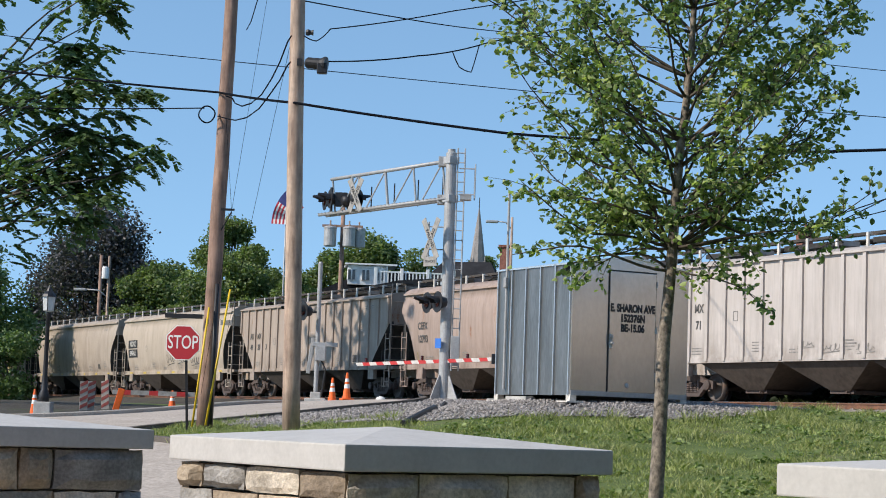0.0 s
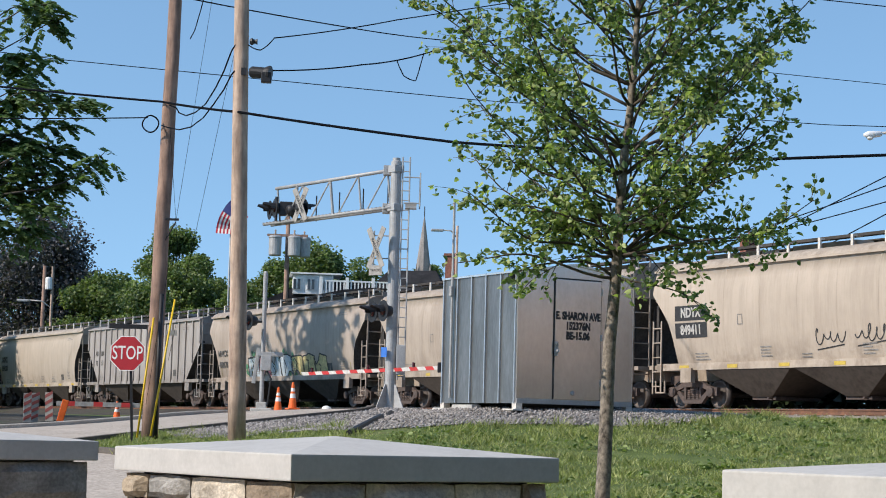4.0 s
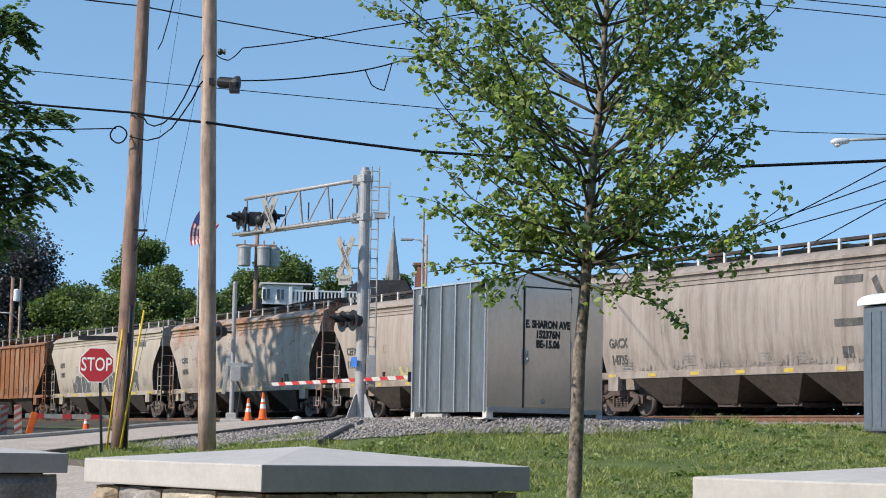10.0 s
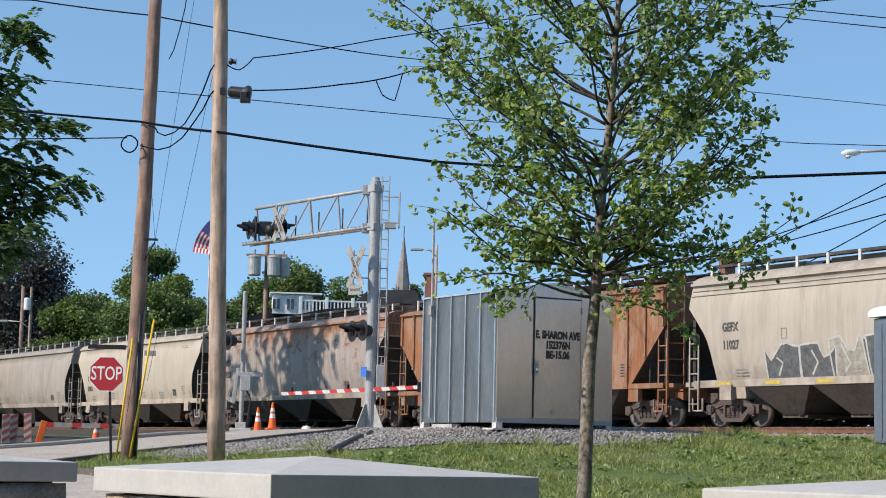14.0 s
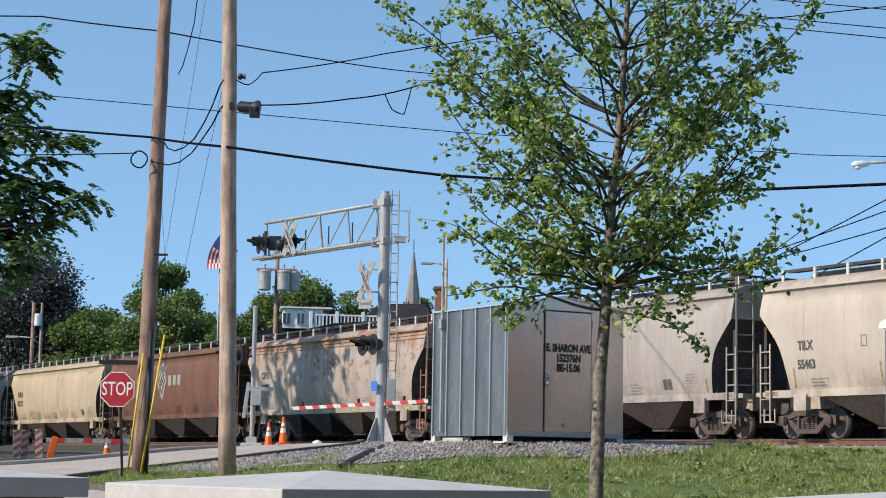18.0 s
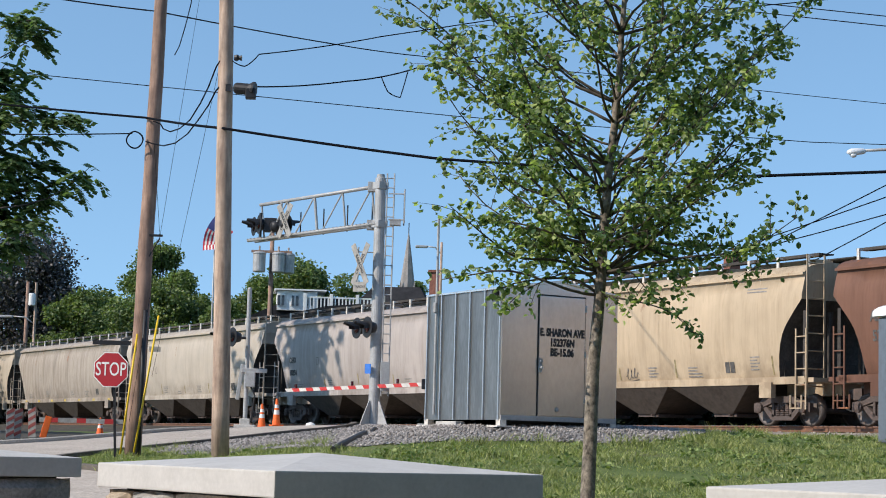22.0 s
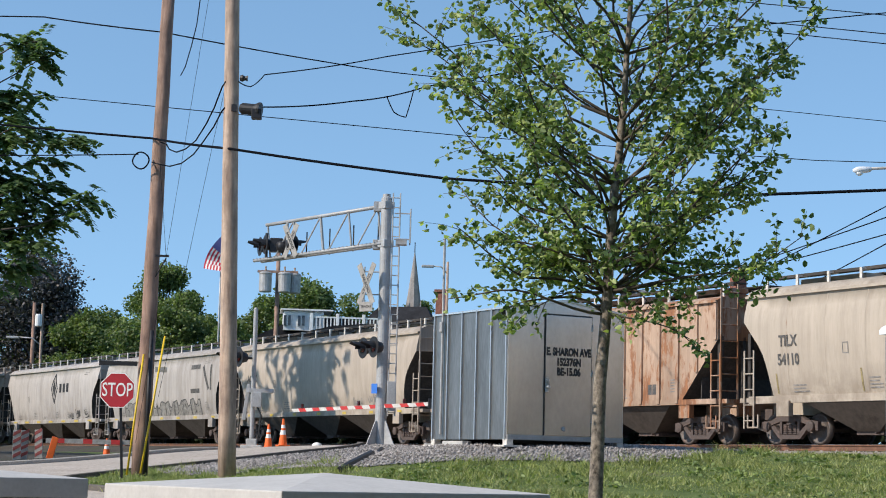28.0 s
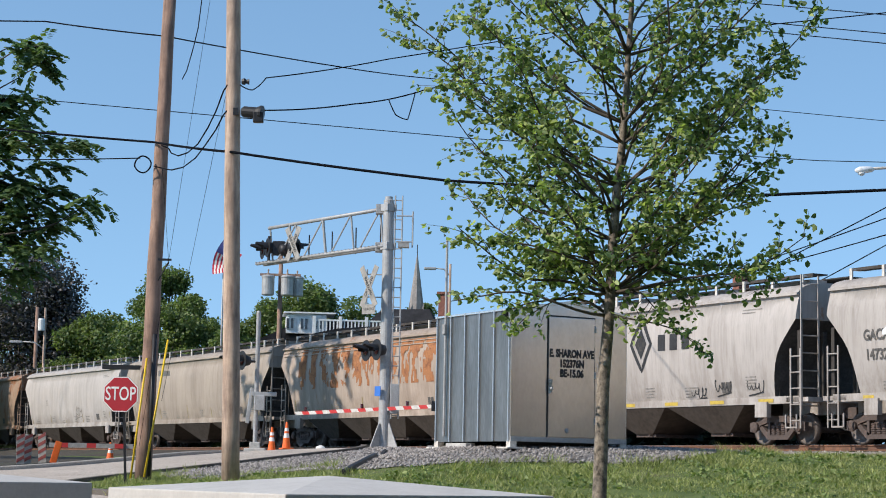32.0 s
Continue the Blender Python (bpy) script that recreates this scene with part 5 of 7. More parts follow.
def cantilever():
    t = thing("crossing_signal", Matrix.Translation(MAST), "grey aluminium cantilever crossing signal with black flashers", "crossing signal")
    part("mast", Mesh().lathe([(0.175, 0.0), (0.165, 7.6), (0.12, 7.64), (0.12, 7.72)], (0, 0, 0), 18), "aluminium", t, smooth=False)
    ft = Mesh()
    for a in range(4):
        an = math.pi / 4 + a * math.pi / 2
        ft.prism([(0, 0), (0.42, 0), (0.05, 0.75), (0, 0.75)], 0.025, Matrix.Rotation(an, 4, "Z") @ Matrix.Translation((0.18, 0.012, 0)) @ Matrix.Rotation(math.pi / 2, 4, "X"))
    ft.box((0, 0, 0.015), (1.0, 1.0, 0.03))
    part("base_plate", ft, "aluminium", t, "gusseted base")
    part("foundation", Mesh().box((0, 0, -0.14), (1.3, 1.3, 0.28)), "concrete", t, bevel=0.02)
    tip = Vector((-4.31, 6.0, 0))
    w = tip.normalized()
    s = Vector((-w.y, w.x, 0))
    ln = tip.length
    lo, hi = 6.18, 7.37
    for k in (-1, 1):
        part("lower_chord", Mesh().tube(s * 0.15 * k + Vector((0, 0, lo)), s * 0.15 * k + tip * 0.995 + Vector((0, 0, lo)), 0.055, seg=10), "aluminium", t, smooth=True)
    part("upper_chord", Mesh().tube(Vector((0, 0, hi)) + w * 0.1, tip * 0.93 + Vector((0, 0, hi)), 0.06, seg=10), "aluminium", t, smooth=True)
    n = 4
    for i in range(n + 1):
        q = w * (0.45 + (ln * 0.92 - 0.45) * i / n)
        for k in (-1,):
            part("strut", Mesh().tube(q + Vector((0, 0, hi)), q + s * 0.15 * k + Vector((0, 0, lo)), 0.032 if i != 2 else 0.045, seg=8), "aluminium", t)
        if i < n:
            q2 = w * (0.45 + (ln * 0.92 - 0.45) * (i + 0.55) / n)
            for k in (1,):
                part("diagonal", Mesh().tube((q if i % 2 else q) + Vector((0, 0, hi)), q2 + s * 0.15 * k + Vector((0, 0, lo)), 0.025, seg=8), "aluminium", t)
    walk_mesh = Mesh()
    for i in range(34):
        q = w * (0.3 + (ln - 0.4) * i / 33) + Vector((0, 0, lo + 0.04))
        walk_mesh.tube(q - s * 0.24, q + s * 0.24, 0.016, seg=5)
    part("walkway_grating", walk_mesh, "aluminium", t)
    for i in range(4):
        q = w * (1.1 + i * 1.35) - s * 0.5
        part("rail_post", Mesh().tube(q + Vector((0, 0, lo)), q + Vector((0, 0, lo + 0.85)), 0.022), "black_metal", t)
    for z in (lo, hi):
        part("clamp", Mesh().box((0, 0, z), (0.36, 0.36, 0.22), Matrix.Rotation(math.atan2(w.y, w.x), 4, "Z")), "aluminium", t, "bolted mast clamp", bevel=0.015)
        part("clamp_bracket", Mesh().box(tuple(w * 0.42 + Vector((0, 0, z))), (0.3, 0.3, 0.3)), "aluminium", t, bevel=0.015)
    ld = Mesh()
    e = Vector((0.31, -0.10, 0))
    for k in (-1, 1):
        ld.tube(e + Vector((0.11 * k, 0, 0.9)), e + Vector((0.11 * k, 0, 7.75)), 0.024, seg=6)
    for i in range(23):
        ld.tube(e + Vector((-0.15, 0, 1.0 + i * 0.3)), e + Vector((0.11, 0, 1.0 + i * 0.3)), 0.018, seg=5)
    part("ladder", ld, "aluminium", t, "steel climbing ladder")
    pf = Mesh()
    for z in (6.3, 7.1):
        pf.path([(0.25, -0.25, z), (0.75, -0.25, z), (0.75, 0.35, z)], 0.022, 6)
    for q in ((0.75, -0.25), (0.75, 0.35)):
        pf.tube((q[0], q[1], 6.2), (q[0], q[1], 7.25), 0.022, seg=6)
    part("platform_rail", pf, "aluminium", t)
    part("platform", Mesh().box((0.48, 0.05, 6.25), (0.34, 0.4, 0.18)), "aluminium", t)
    # flashers and crossbucks
    face = ROADWAY
    flasher_pair(t, (-0.38, -0.38, 2.95), (-0.88, -0.47))
    part("flasher_bracket", Mesh().tube((-0.1, -0.1, 2.95), (-0.36, -0.36, 2.95), 0.045), "black_metal", t)
    flasher_pair(t, (-4.04, 5.30, 6.64), (-0.95, -0.31))
    flasher_pair(t, (-3.22, 4.40, 6.55), -face)
    part("junction_box", Mesh().box((-3.62, 4.95, 6.62), (0.42, 0.36, 0.46)), "black_metal", t, "dark lamp junction box", bevel=0.03)
    part("flasher_post", Mesh().tube(Vector((-3.25, 4.45, lo)), Vector((-3.25, 4.45, hi)), 0.04), "aluminium", t)
    part("flasher_post", Mesh().tube(Vector((-3.98, 5.42, lo)), Vector((-3.98, 5.42, lo + 0.9)), 0.05), "black_metal", t)
    crossbuck(t, Vector((-3.1, 3.85, 6.66)), (-0.72, -0.70), 1.22)
    crossbuck(t, Vector((-0.55, -0.12, 4.92)), (-0.75, -0.66), 1.4)
    part("crossbuck_bracket", Mesh().path([(-0.15, 0, 4.6), (-0.6, 0, 4.6)], 0.02).path([(-0.15, 0, 5.3), (-0.6, 0, 5.3)], 0.02).tube((-0.62, 0, 4.2), (-0.62, 0, 5.45), 0.025), "aluminium", t)
    m = Matrix.Translation((-0.55, -0.12, 4.22)) @ wall_text((-0.6, -0.8))
    b = part("track_sign", Mesh().box((0, 0, 0), (0.5, 0.3, 0.012), m), "aged_white", t, "small white sign")
    letters("lettering", "TRACKS", 0.11, "stencil", b, m @ Matrix.Translation((0, 0, 0.01)), "black lettering")
    m2 = Matrix.Translation((-0.22, -0.2, 1.72)) @ wall_text((-0.6, -0.8))
    part("notice", Mesh().box((0, 0, 0), (0.22, 0.30, 0.015), m2), "blue_sign", t, "small blue notice", bevel=0.004)
    part("junction_box", Mesh().box((0.3, -0.05, 1.5), (0.28, 0.4, 0.9)), "aluminium", t, "grey terminal box", bevel=0.02)
    return t


cantilever()


M["gate_white"] = plain("gate_white", (0.56, 0.53, 0.49), 0.6, var=0.12)


def gate():
    """Lowered gate arm with red and white stripes, its machine and counterweights."""
    a, b = Vector((1.65, 54.8, 3.47)), Vector((-2.72, 61.2, 3.36))
    w = (b - a)
    ln = w.length
    w.normalize()
    t = thing("crossing_gate", Matrix.Translation((a.x, a.y, h(a.x, a.y))), "lowered crossing gate arm with red and white stripes", "crossing gate")
    z0 = a.z - h(a.x, a.y)
    rot = w.to_track_quat("X", "Z").to_matrix().to_4x4()
    n = 19
    for i in range(n):
        q = w * (ln * (i + 0.5) / n) + Vector((0, 0, z0))
        st = ln / n
        part("stripe", Mesh().prism([(-st / 2 - 0.05, -0.055), (st / 2 - 0.05, -0.055), (st / 2 + 0.05, 0.055), (-st / 2 + 0.05, 0.055)], 0.025, Matrix.Translation(q) @ rot @ Matrix.Rotation(math.pi / 2, 4, "X")), "red_paint" if i % 2 else "gate_white", t)
    for i in (3, 9, 17):
        q = w * (ln * (i + 0.5) / n) + Vector((0, 0, z0 + 0.1))
        part("gate_lamp", Mesh().tube(q - Vector((0, 0, 0.04)), q + Vector((0, 0, 0.09)), 0.045), "red_lens", t)
    part("post", Mesh().tube((0.15, 0.1, 0), (0.15, 0.1, z0 + 0.5), 0.09, seg=12), "aluminium", t)
    part("gate_machine", Mesh().box((0.3, 0.1, z0 - 0.1), (0.4, 0.45, 0.75)), "aluminium", t, bevel=0.03)
    part("counterweight", Mesh().box((0.1, -0.05, z0), (0.45, 0.1, 0.3)), "black_metal", t, bevel=0.02)
    part("counterweight", Mesh().box(tuple(-w * 0.9 + Vector((0, 0, z0 - 0.05))), (0.5, 0.12, 0.22)), "black_metal", t, bevel=0.02)
    part("foundation", Mesh().box((0.15, 0.1, 0.05), (0.7, 0.7, 0.3)), "concrete", t)


gate()


def far_signal():
    """The smaller flasher mast beyond the road."""
    x, y = -4.1, 62.5
    z = h(x, y)
    t = thing("flasher_mast", pose(x, y, z), "grey flasher mast with black lamps and a control box", "crossing signal")
    part("post", Mesh().lathe([(0.075, 0), (0.075, 4.75), (0.05, 4.8)], (0, 0, 0), 12), "aluminium", t)
    part("foundation", Mesh().prism([(-0.35, -0.3), (0.35, -0.3), (0.35, 0.3), (-0.35, 0.3)], 0.22).box((0, 0, 0.3), (0.35, 0.3, 0.25)), "concrete", t, bevel=0.03)
    flasher_pair(t, (-0.62, -0.12, 3.1), (-0.86, -0.5), 0.40)
    part("flasher_bracket", Mesh().tube((0, 0, 3.1), (-0.6, -0.1, 3.1), 0.04), "black_metal", t)
    part("cross_head", Mesh().box((0.25, 0, 2.02), (0.85, 0.25, 0.14)), "aluminium", t, bevel=0.02)
    part("control_box", Mesh().box((0.12, -0.05, 1.72), (0.34, 0.3, 0.5)), "aluminium", t, bevel=0.02)
    part("gate_arm", Mesh().box((-0.42, 0.15, 1.6), (0.13, 0.08, 1.2), Matrix.Rotation(0.12, 4, "Y")), "aluminium", t, "grey counterweight arm", bevel=0.02)
    part("conduit", Mesh().path([(0.15, -0.1, 1.5), (0.3, -0.15, 1.2), (0.2, -0.1, 0.3)], 0.03), "black_metal", t)


far_signal()


# ---- poles, sign, wires ----
def pole(x, y, lean, top, r0, r1, mat, label):
    z = h(x, y)
    t = thing("utility_pole", pose(x, y, z), label, "utility pole", group="wooden utility poles")
    n = 9
    pts = [(lean * k / n + 0.02 * noise.noise((k, x, 0)), 0.015 * noise.noise((k, y, 5)), -0.3 + (top - z + 0.3) * k / n) for k in range(n + 1)]
    part("shaft", Mesh().path(pts, [r0 + (r1 - r0) * k / n for k in range(n + 1)], 16), mat, t, smooth=True)
    return t


P1 = pole(-5.28, 42.5, 0.22, 12.6, 0.19, 0.145, "pole_wood", "leaning brown wooden utility pole with guy wires")
P2 = pole(-2.8, 36.0, -0.27, 11.8, 0.175, 0.135, "pole_grey", "tall weathered wooden utility pole with a floodlight")


def stop_sign():
    x, y = -5.47, 41.0
    z = h(x, y)
    t = thing("stop_sign", pose(x, y, z), "red octagonal stop sign on a dark steel post", "stop sign")
    part("post", Mesh().box((0.0, 0.03, 0.97), (0.055, 0.03, 2.54), Matrix.Rotation(radians(-3.2), 4, "Y")), "black_metal", t, "dark steel channel post")
    f = wall_text((-0.12, -0.99))
    c = Matrix.Translation((-0.17, -0.02, 1.95)) @ f
    R = 0.38 / math.cos(math.pi / 8)
    octo = [(R * math.cos(math.pi / 8 + k * math.pi / 4), R * math.sin(math.pi / 8 + k * math.pi / 4)) for k in range(8)]
    part("border", Mesh().prism(octo, 0.006, c), "white_paint", t, "white reflective border")
    part("plate", Mesh().prism([(a * 0.945, b * 0.945) for a, b in octo], 0.006, c @ Matrix.Translation((0, 0, 0.004))), "sign_red", t, "red face")
    letters("lettering", "STOP", 0.42, "white_paint", t, c @ Matrix.Translation((0, 0, 0.013)), "white lettering", width=0.68, bold=0.003)


stop_sign()


# ---- stone pillars in front ----
def pillar(cx, cy, yaw, label, seed):
    """A square stone pillar with a peaked cast cap."""
    rng = random.Random(seed)
    z0 = h(cx, cy) - 0.1
    t = thing("stone_pillar", Matrix.Translation((cx, cy, z0)) @ Matrix.Rotation(yaw, 4, "Z"), label, "stone pillar", group="stone pillars")
    top = 1.51 - z0
    c = 0.622
    th = 0.094
    m = Mesh()
    m.add([(-c, -c, top - th), (c, -c, top - th), (c, c, top - th), (-c, c, top - th), (-c, -c, top), (c, -c, top), (c, c, top), (-c, c, top), (0, 0, top + 0.062)],
          [(3, 2, 1, 0), (0, 1, 5, 4), (1, 2, 6, 5), (2, 3, 7, 6), (3, 0, 4, 7), (4, 5, 8), (5, 6, 8), (6, 7, 8), (7, 4, 8)])
    part("cap", m, "cap_stone", t, "smooth pale cast-stone cap", bevel=0.006)
    w = 0.585
    part("core", Mesh().box((0, 0, (top - th) / 2), (2 * w - 0.10, 2 * w - 0.10, top - th)), "mortar", t, "mortar")
    faces = [Matrix.Rotation(k * math.pi / 2, 4, "Z") for k in range(4)]
    for k, fm in enumerate(faces):
        z = top - th - 0.004
        row = 0
        while z > (0.35 if k in (0, 3) else 0.7):
            hh = rng.choice((0.10, 0.13, 0.16, 0.2))
            x = -w
            while x < w - 0.02:
                ln = min(rng.uniform(0.16, 0.42), w - x)
                if w - (x + ln) < 0.12:
                    ln = w - x
                d = 0.06 + rng.uniform(0, 0.03)
                g = 0.006
                st = Mesh()
                nx, nz = 5, 4
                x0, x1, zz0, zz1 = x + g, x + ln - g, z - hh + g, z - g
                vs = []
                for j in range(nz + 1):
                    for i in range(nx + 1):
                        edge = (i in (0, nx)) or (j in (0, nz))
                        px = x0 + (x1 - x0) * i / nx + (rng.uniform(-0.006, 0.006))
                        pz = zz0 + (zz1 - zz0) * j / nz + (rng.uniform(-0.005, 0.005))
                        py = -w - (0.002 if edge else d - 0.06 + rng.uniform(0.0, 0.012) + 0.006)
                        vs.append((px, py, pz))
                nb = len(vs)
                vs += [(x0, -w + 0.06, zz0), (x1, -w + 0.06, zz0), (x1, -w + 0.06, zz1), (x0, -w + 0.06, zz1)]
                fs = [(j * (nx + 1) + i, j * (nx + 1) + i + 1, (j + 1) * (nx + 1) + i + 1, (j + 1) * (nx + 1) + i) for j in range(nz) for i in range(nx)]
                bot = list(range(nx + 1)); tp = [nz * (nx + 1) + i for i in range(nx + 1)]
                lf = [j * (nx + 1) for j in range(nz + 1)]; rt = [j * (nx + 1) + nx for j in range(nz + 1)]
                fs += [tuple([nb, nb + 1] + bot[::-1]), tuple([nb + 2, nb + 3] + tp), tuple([nb + 3, nb] + lf), tuple([nb + 1, nb + 2] + rt[::-1])]
                st.add(vs, fs)
                ob = part("stone", st, rng.choice(("stone_tan", "stone_grey", "stone_cream", "stone_tan", "stone_brown", "stone_grey")), t, at=fm.copy())
                x += ln
            z -= hh
            row += 1
    return t


M["mortar"] = plain("mortar", (0.33, 0.31, 0.28), 0.95, var=0.15)
for nm, col in (("stone_tan", (0.42, 0.34, 0.25)), ("stone_grey", (0.30, 0.285, 0.265)), ("stone_cream", (0.58, 0.51, 0.42)), ("stone_brown", (0.30, 0.235, 0.17))):
    M[nm] = plain(nm, col, 0.92, var=0.2, scale=7, bumpy=0.55, dist=0.012, random=0.2)
PC = Vector((-0.19, 7.33))
STEP = Vector((-2.06, 1.95))
YAW = math.atan2(0.75, 1.0)
for k, lab in ((0, "square stone pillar with a pale peaked cap"), (1, "stone pillar with a pale peaked cap beside the road"), (-1, "stone pillar with a pale cap beside the grass")):
    q = PC + STEP * k
    pillar(q.x, q.y, YAW, lab, 40 + k)


# ---- trees ----
def leaf_cloud(rng, pts, size, flat=0.35, long=1.9, per=1):
    """Many small folded leaves at points; returns vertices and faces."""
    n = len(pts)
    P = np.array(pts, float)
    g = np.random.default_rng(rng.randrange(10 ** 6))
    s = size * g.uniform(0.65, 1.25, n)[:, None]
    a = g.normal(size=(n, 3))
    a[:, 2] = a[:, 2] * 0.6 - 0.35
    a /= np.linalg.norm(a, axis=1)[:, None]
    b = g.normal(size=(n, 3)) * np.array([1, 1, 0.5]) + np.array([0, 0, 0.0])
    b -= (b * a).sum(1)[:, None] * a
    b /= np.linalg.norm(b, axis=1)[:, None]
    nrm = np.cross(a, b)
    w = s / long
    base = P
    tip = P + a * s
    mid = P + a * s * 0.48
    up = nrm * w * flat
    q1, q2 = P + a * s * 0.28, P + a * s * 0.68
    v = np.stack([base, q1 + b * w * 0.55 + up, q2 + b * w * 0.5 + up, tip, q2 - b * w * 0.5 + up, q1 - b * w * 0.55 + up], 1).reshape(-1, 3)
    o = np.arange(n) * 6
    f = np.concatenate([np.stack([o, o + 1, o + 2, o + 3], 1), np.stack([o, o + 3, o + 4, o + 5], 1)])
    return v, f


def cloud_part(name, v, f, mat, parent, label=""):
    me = bpy.data.meshes.new(name)
    me.vertices.add(len(v))
    me.vertices.foreach_set("co", np.asarray(v, np.float32).ravel())
    k = f.shape[1]
    me.loops.add(f.size)
    me.loops.foreach_set("vertex_index", f.astype(np.int32).ravel())
    me.polygons.add(len(f))
    me.polygons.foreach_set("loop_start", np.arange(0, f.size, k, dtype=np.int32))
    me.update(calc_edges=True)
    ob = new(name, me)
    put(ob, mat)
    ob.parent = parent
    return tagged(ob, label)


def bend(rng, a, b, n, sag, wob):
    """A wandering line from a to b."""
    a, b = Vector(a), Vector(b)
    out = []
    d = b - a
    off = [Vector((rng.uniform(-1, 1), rng.uniform(-1, 1), rng.uniform(-1, 1))) * wob * d.length for _ in range(3)]
    for i in range(n + 1):
        t = i / n
        p = a + d * t + off[0] * math.sin(math.pi * t) + off[1] * math.sin(2 * math.pi * t) * 0.6 + off[2] * math.sin(3 * math.pi * t) * 0.35
        p.z += sag * d.length * math.sin(math.pi * t)
        out.append(p)
    return out


# reach of the young tree's limbs: across and height
REACH = [(1.95, 5.8), (1.6, 5.55), (1.5, 5.1), (1.5, 4.3), (1.6, 3.3), (-1.9, 5.75), (-1.45, 5.0), (-1.75, 5.45), (-1.35, 4.8), (-1.25, 4.15), (-1.3, 3.7), (-1.0, 3.62), (-1.36, 3.06), (-0.9, 2.98), (-0.7, 2.95), (-1.4, 5.2), (-1.2, 5.1), (-1.16, 4.6), (-0.95, 4.15),
         (-0.8, 3.3), (1.5, 5.35), (1.45, 4.6), (1.42, 4.75), (1.74, 3.7), (1.28, 4.0), (0.84, 2.68), (0.55, 2.92), (1.34, 3.4), (1.06, 5.0), (0.8, 5.3), (0.55, 5.8), (-0.5, 5.85),
         (-0.9, 5.9), (1.05, 5.8), (-1.25, 5.7), (-0.3, 3.9), (0.6, 3.8), (1.0, 3.55), (0.35, 3.35), (-0.45, 3.4), (-0.66, 4.7), (0.3, 6.4), (-0.2, 6.7)]


def young_tree():
    rng = random.Random(11)
    x, y = 1.96, 16.5
    z = h(x, y)
    t = thing("young_tree", pose(x, y, z), "slim young broadleaf tree with mottled trunk and green leaves", "tree")
    way = [Vector((-0.03, 0, -0.15)), Vector((-0.02, 0, 0.99 - z)), Vector((0.02, 0, 2.39 - z)), Vector((0.08, 0.02, 3.2 - z)), Vector((0.13, 0, 4.16 - z)), Vector((0.21, 0.03, 4.94 - z)), Vector((0.25, 0.0, 5.8 - z)), Vector((0.2, 0.0, 6.8 - z))]
    fine = []
    for i in range(len(way) - 1):
        for k in range(4):
            q = way[i].lerp(way[i + 1], k / 4)
            fine.append(q + Vector((noise.noise((i + k * 0.3, 1, 2)), noise.noise((i + k * 0.3, 7, 2)), 0)) * 0.012)
    fine.append(way[-1])
    nf = len(fine)
    rad = [0.072 * (1 - 0.92 * (i / nf) ** 0.9) + 0.006 for i in range(nf)]
    part("trunk", Mesh().path(fine, rad, 12), "bark_young", t, "grey mottled bark", smooth=True)
    spots = []
    limbs = [(dx, rng.uniform(-0.7, 0.7) * (0.3 + 0.4 * min(1, abs(dx))), tz) for dx, tz in REACH]
    for k in range(62):
        tz = 3.25 + 3.7 * (k + 0.5) / 62 + rng.uniform(-0.1, 0.1)
        a = k * 2.399 + rng.uniform(-0.3, 0.3)
        wide = 1.05 + 0.65 * min(1.0, max(0.0, (tz - 3.2) / 1.6)) - 0.35 * max(0.0, tz - 6.0)
        r = wide * rng.uniform(0.45, 0.92)
        limbs.append((0.15 + r * math.cos(a), r * math.sin(a), tz))
    for k, (dx, dy, tz) in enumerate(limbs):
        out = math.hypot(dx, dy)
        tipv = Vector((dx, dy, tz - z))
        start_z = max(3.06 + 0.08 * (k % 7) - z, min(tipv.z - 0.25 - out * rng.uniform(0.55, 0.8), 6.3 - z))
        if tz < 3.2:
            start_z = 3.03 - z + 0.05 * (k % 4)
        base = min(fine, key=lambda q: abs(q.z - start_z))
        r0 = 0.013 if out > 0.9 else 0.009
        line = bend(rng, base, tipv, 9, -0.03 if tz > 3.3 else 0.12, 0.07)
        part("limb", Mesh().path(line, [r0 * (1 - 0.86 * i / 9) + 0.002 for i in range(10)], 6), "bark_dark", t, smooth=True)
        ln = (tipv - base).length
        tw = Mesh()
        count = 6 if tz < 3.2 else int(4 + ln * 5.5)
        for j in range(count):
            a = 0.36 + 0.64 * (j + rng.random()) / count
            i = min(8, int(a * 9))
            p = line[i].lerp(line[i + 1], a * 9 - i)
            along = (line[i + 1] - line[i]).normalized()
            side = Vector((rng.gauss(0, 1), rng.gauss(0, 1), rng.gauss(0.1, 0.6))).normalized()
            dirn = (along * 0.7 + side).normalized()
            tl = rng.uniform(0.2, 0.48) * (1.15 - 0.4 * a)
            e = p + dirn * tl
            tw.path([p, p.lerp(e, 0.5) + Vector((0, 0, 0.015)), e], [0.0045, 0.003, 0.0016], 4)
            many = rng.randint(10, 14)
            for q in range(many):
                u = 0.25 + 0.85 * (q + rng.random()) / many
                spots.append(p.lerp(e, u) + Vector((rng.gauss(0, 0.026), rng.gauss(0, 0.026), rng.gauss(-0.01, 0.022))))
        tagged(part("twig_spray", tw, "bark_dark", t), kind="stuff")
        for q in range(8):
            spots.append(tipv + Vector((rng.gauss(0, 0.06), rng.gauss(0, 0.06), rng.gauss(0, 0.05))))
    v, f = leaf_cloud(rng, spots, 0.065, 0.4, 1.7)
    cr = cloud_part("crown", v, f, "young_leaf", t, "crown of many small pointed green leaves")
    tagged(cr, kind="stuff")
    return t


M["bark_young"] = bark_material("bark_young", (0.045, 0.037, 0.03), (0.35, 0.30, 0.25), 18.0, 0.75)
young_tree()

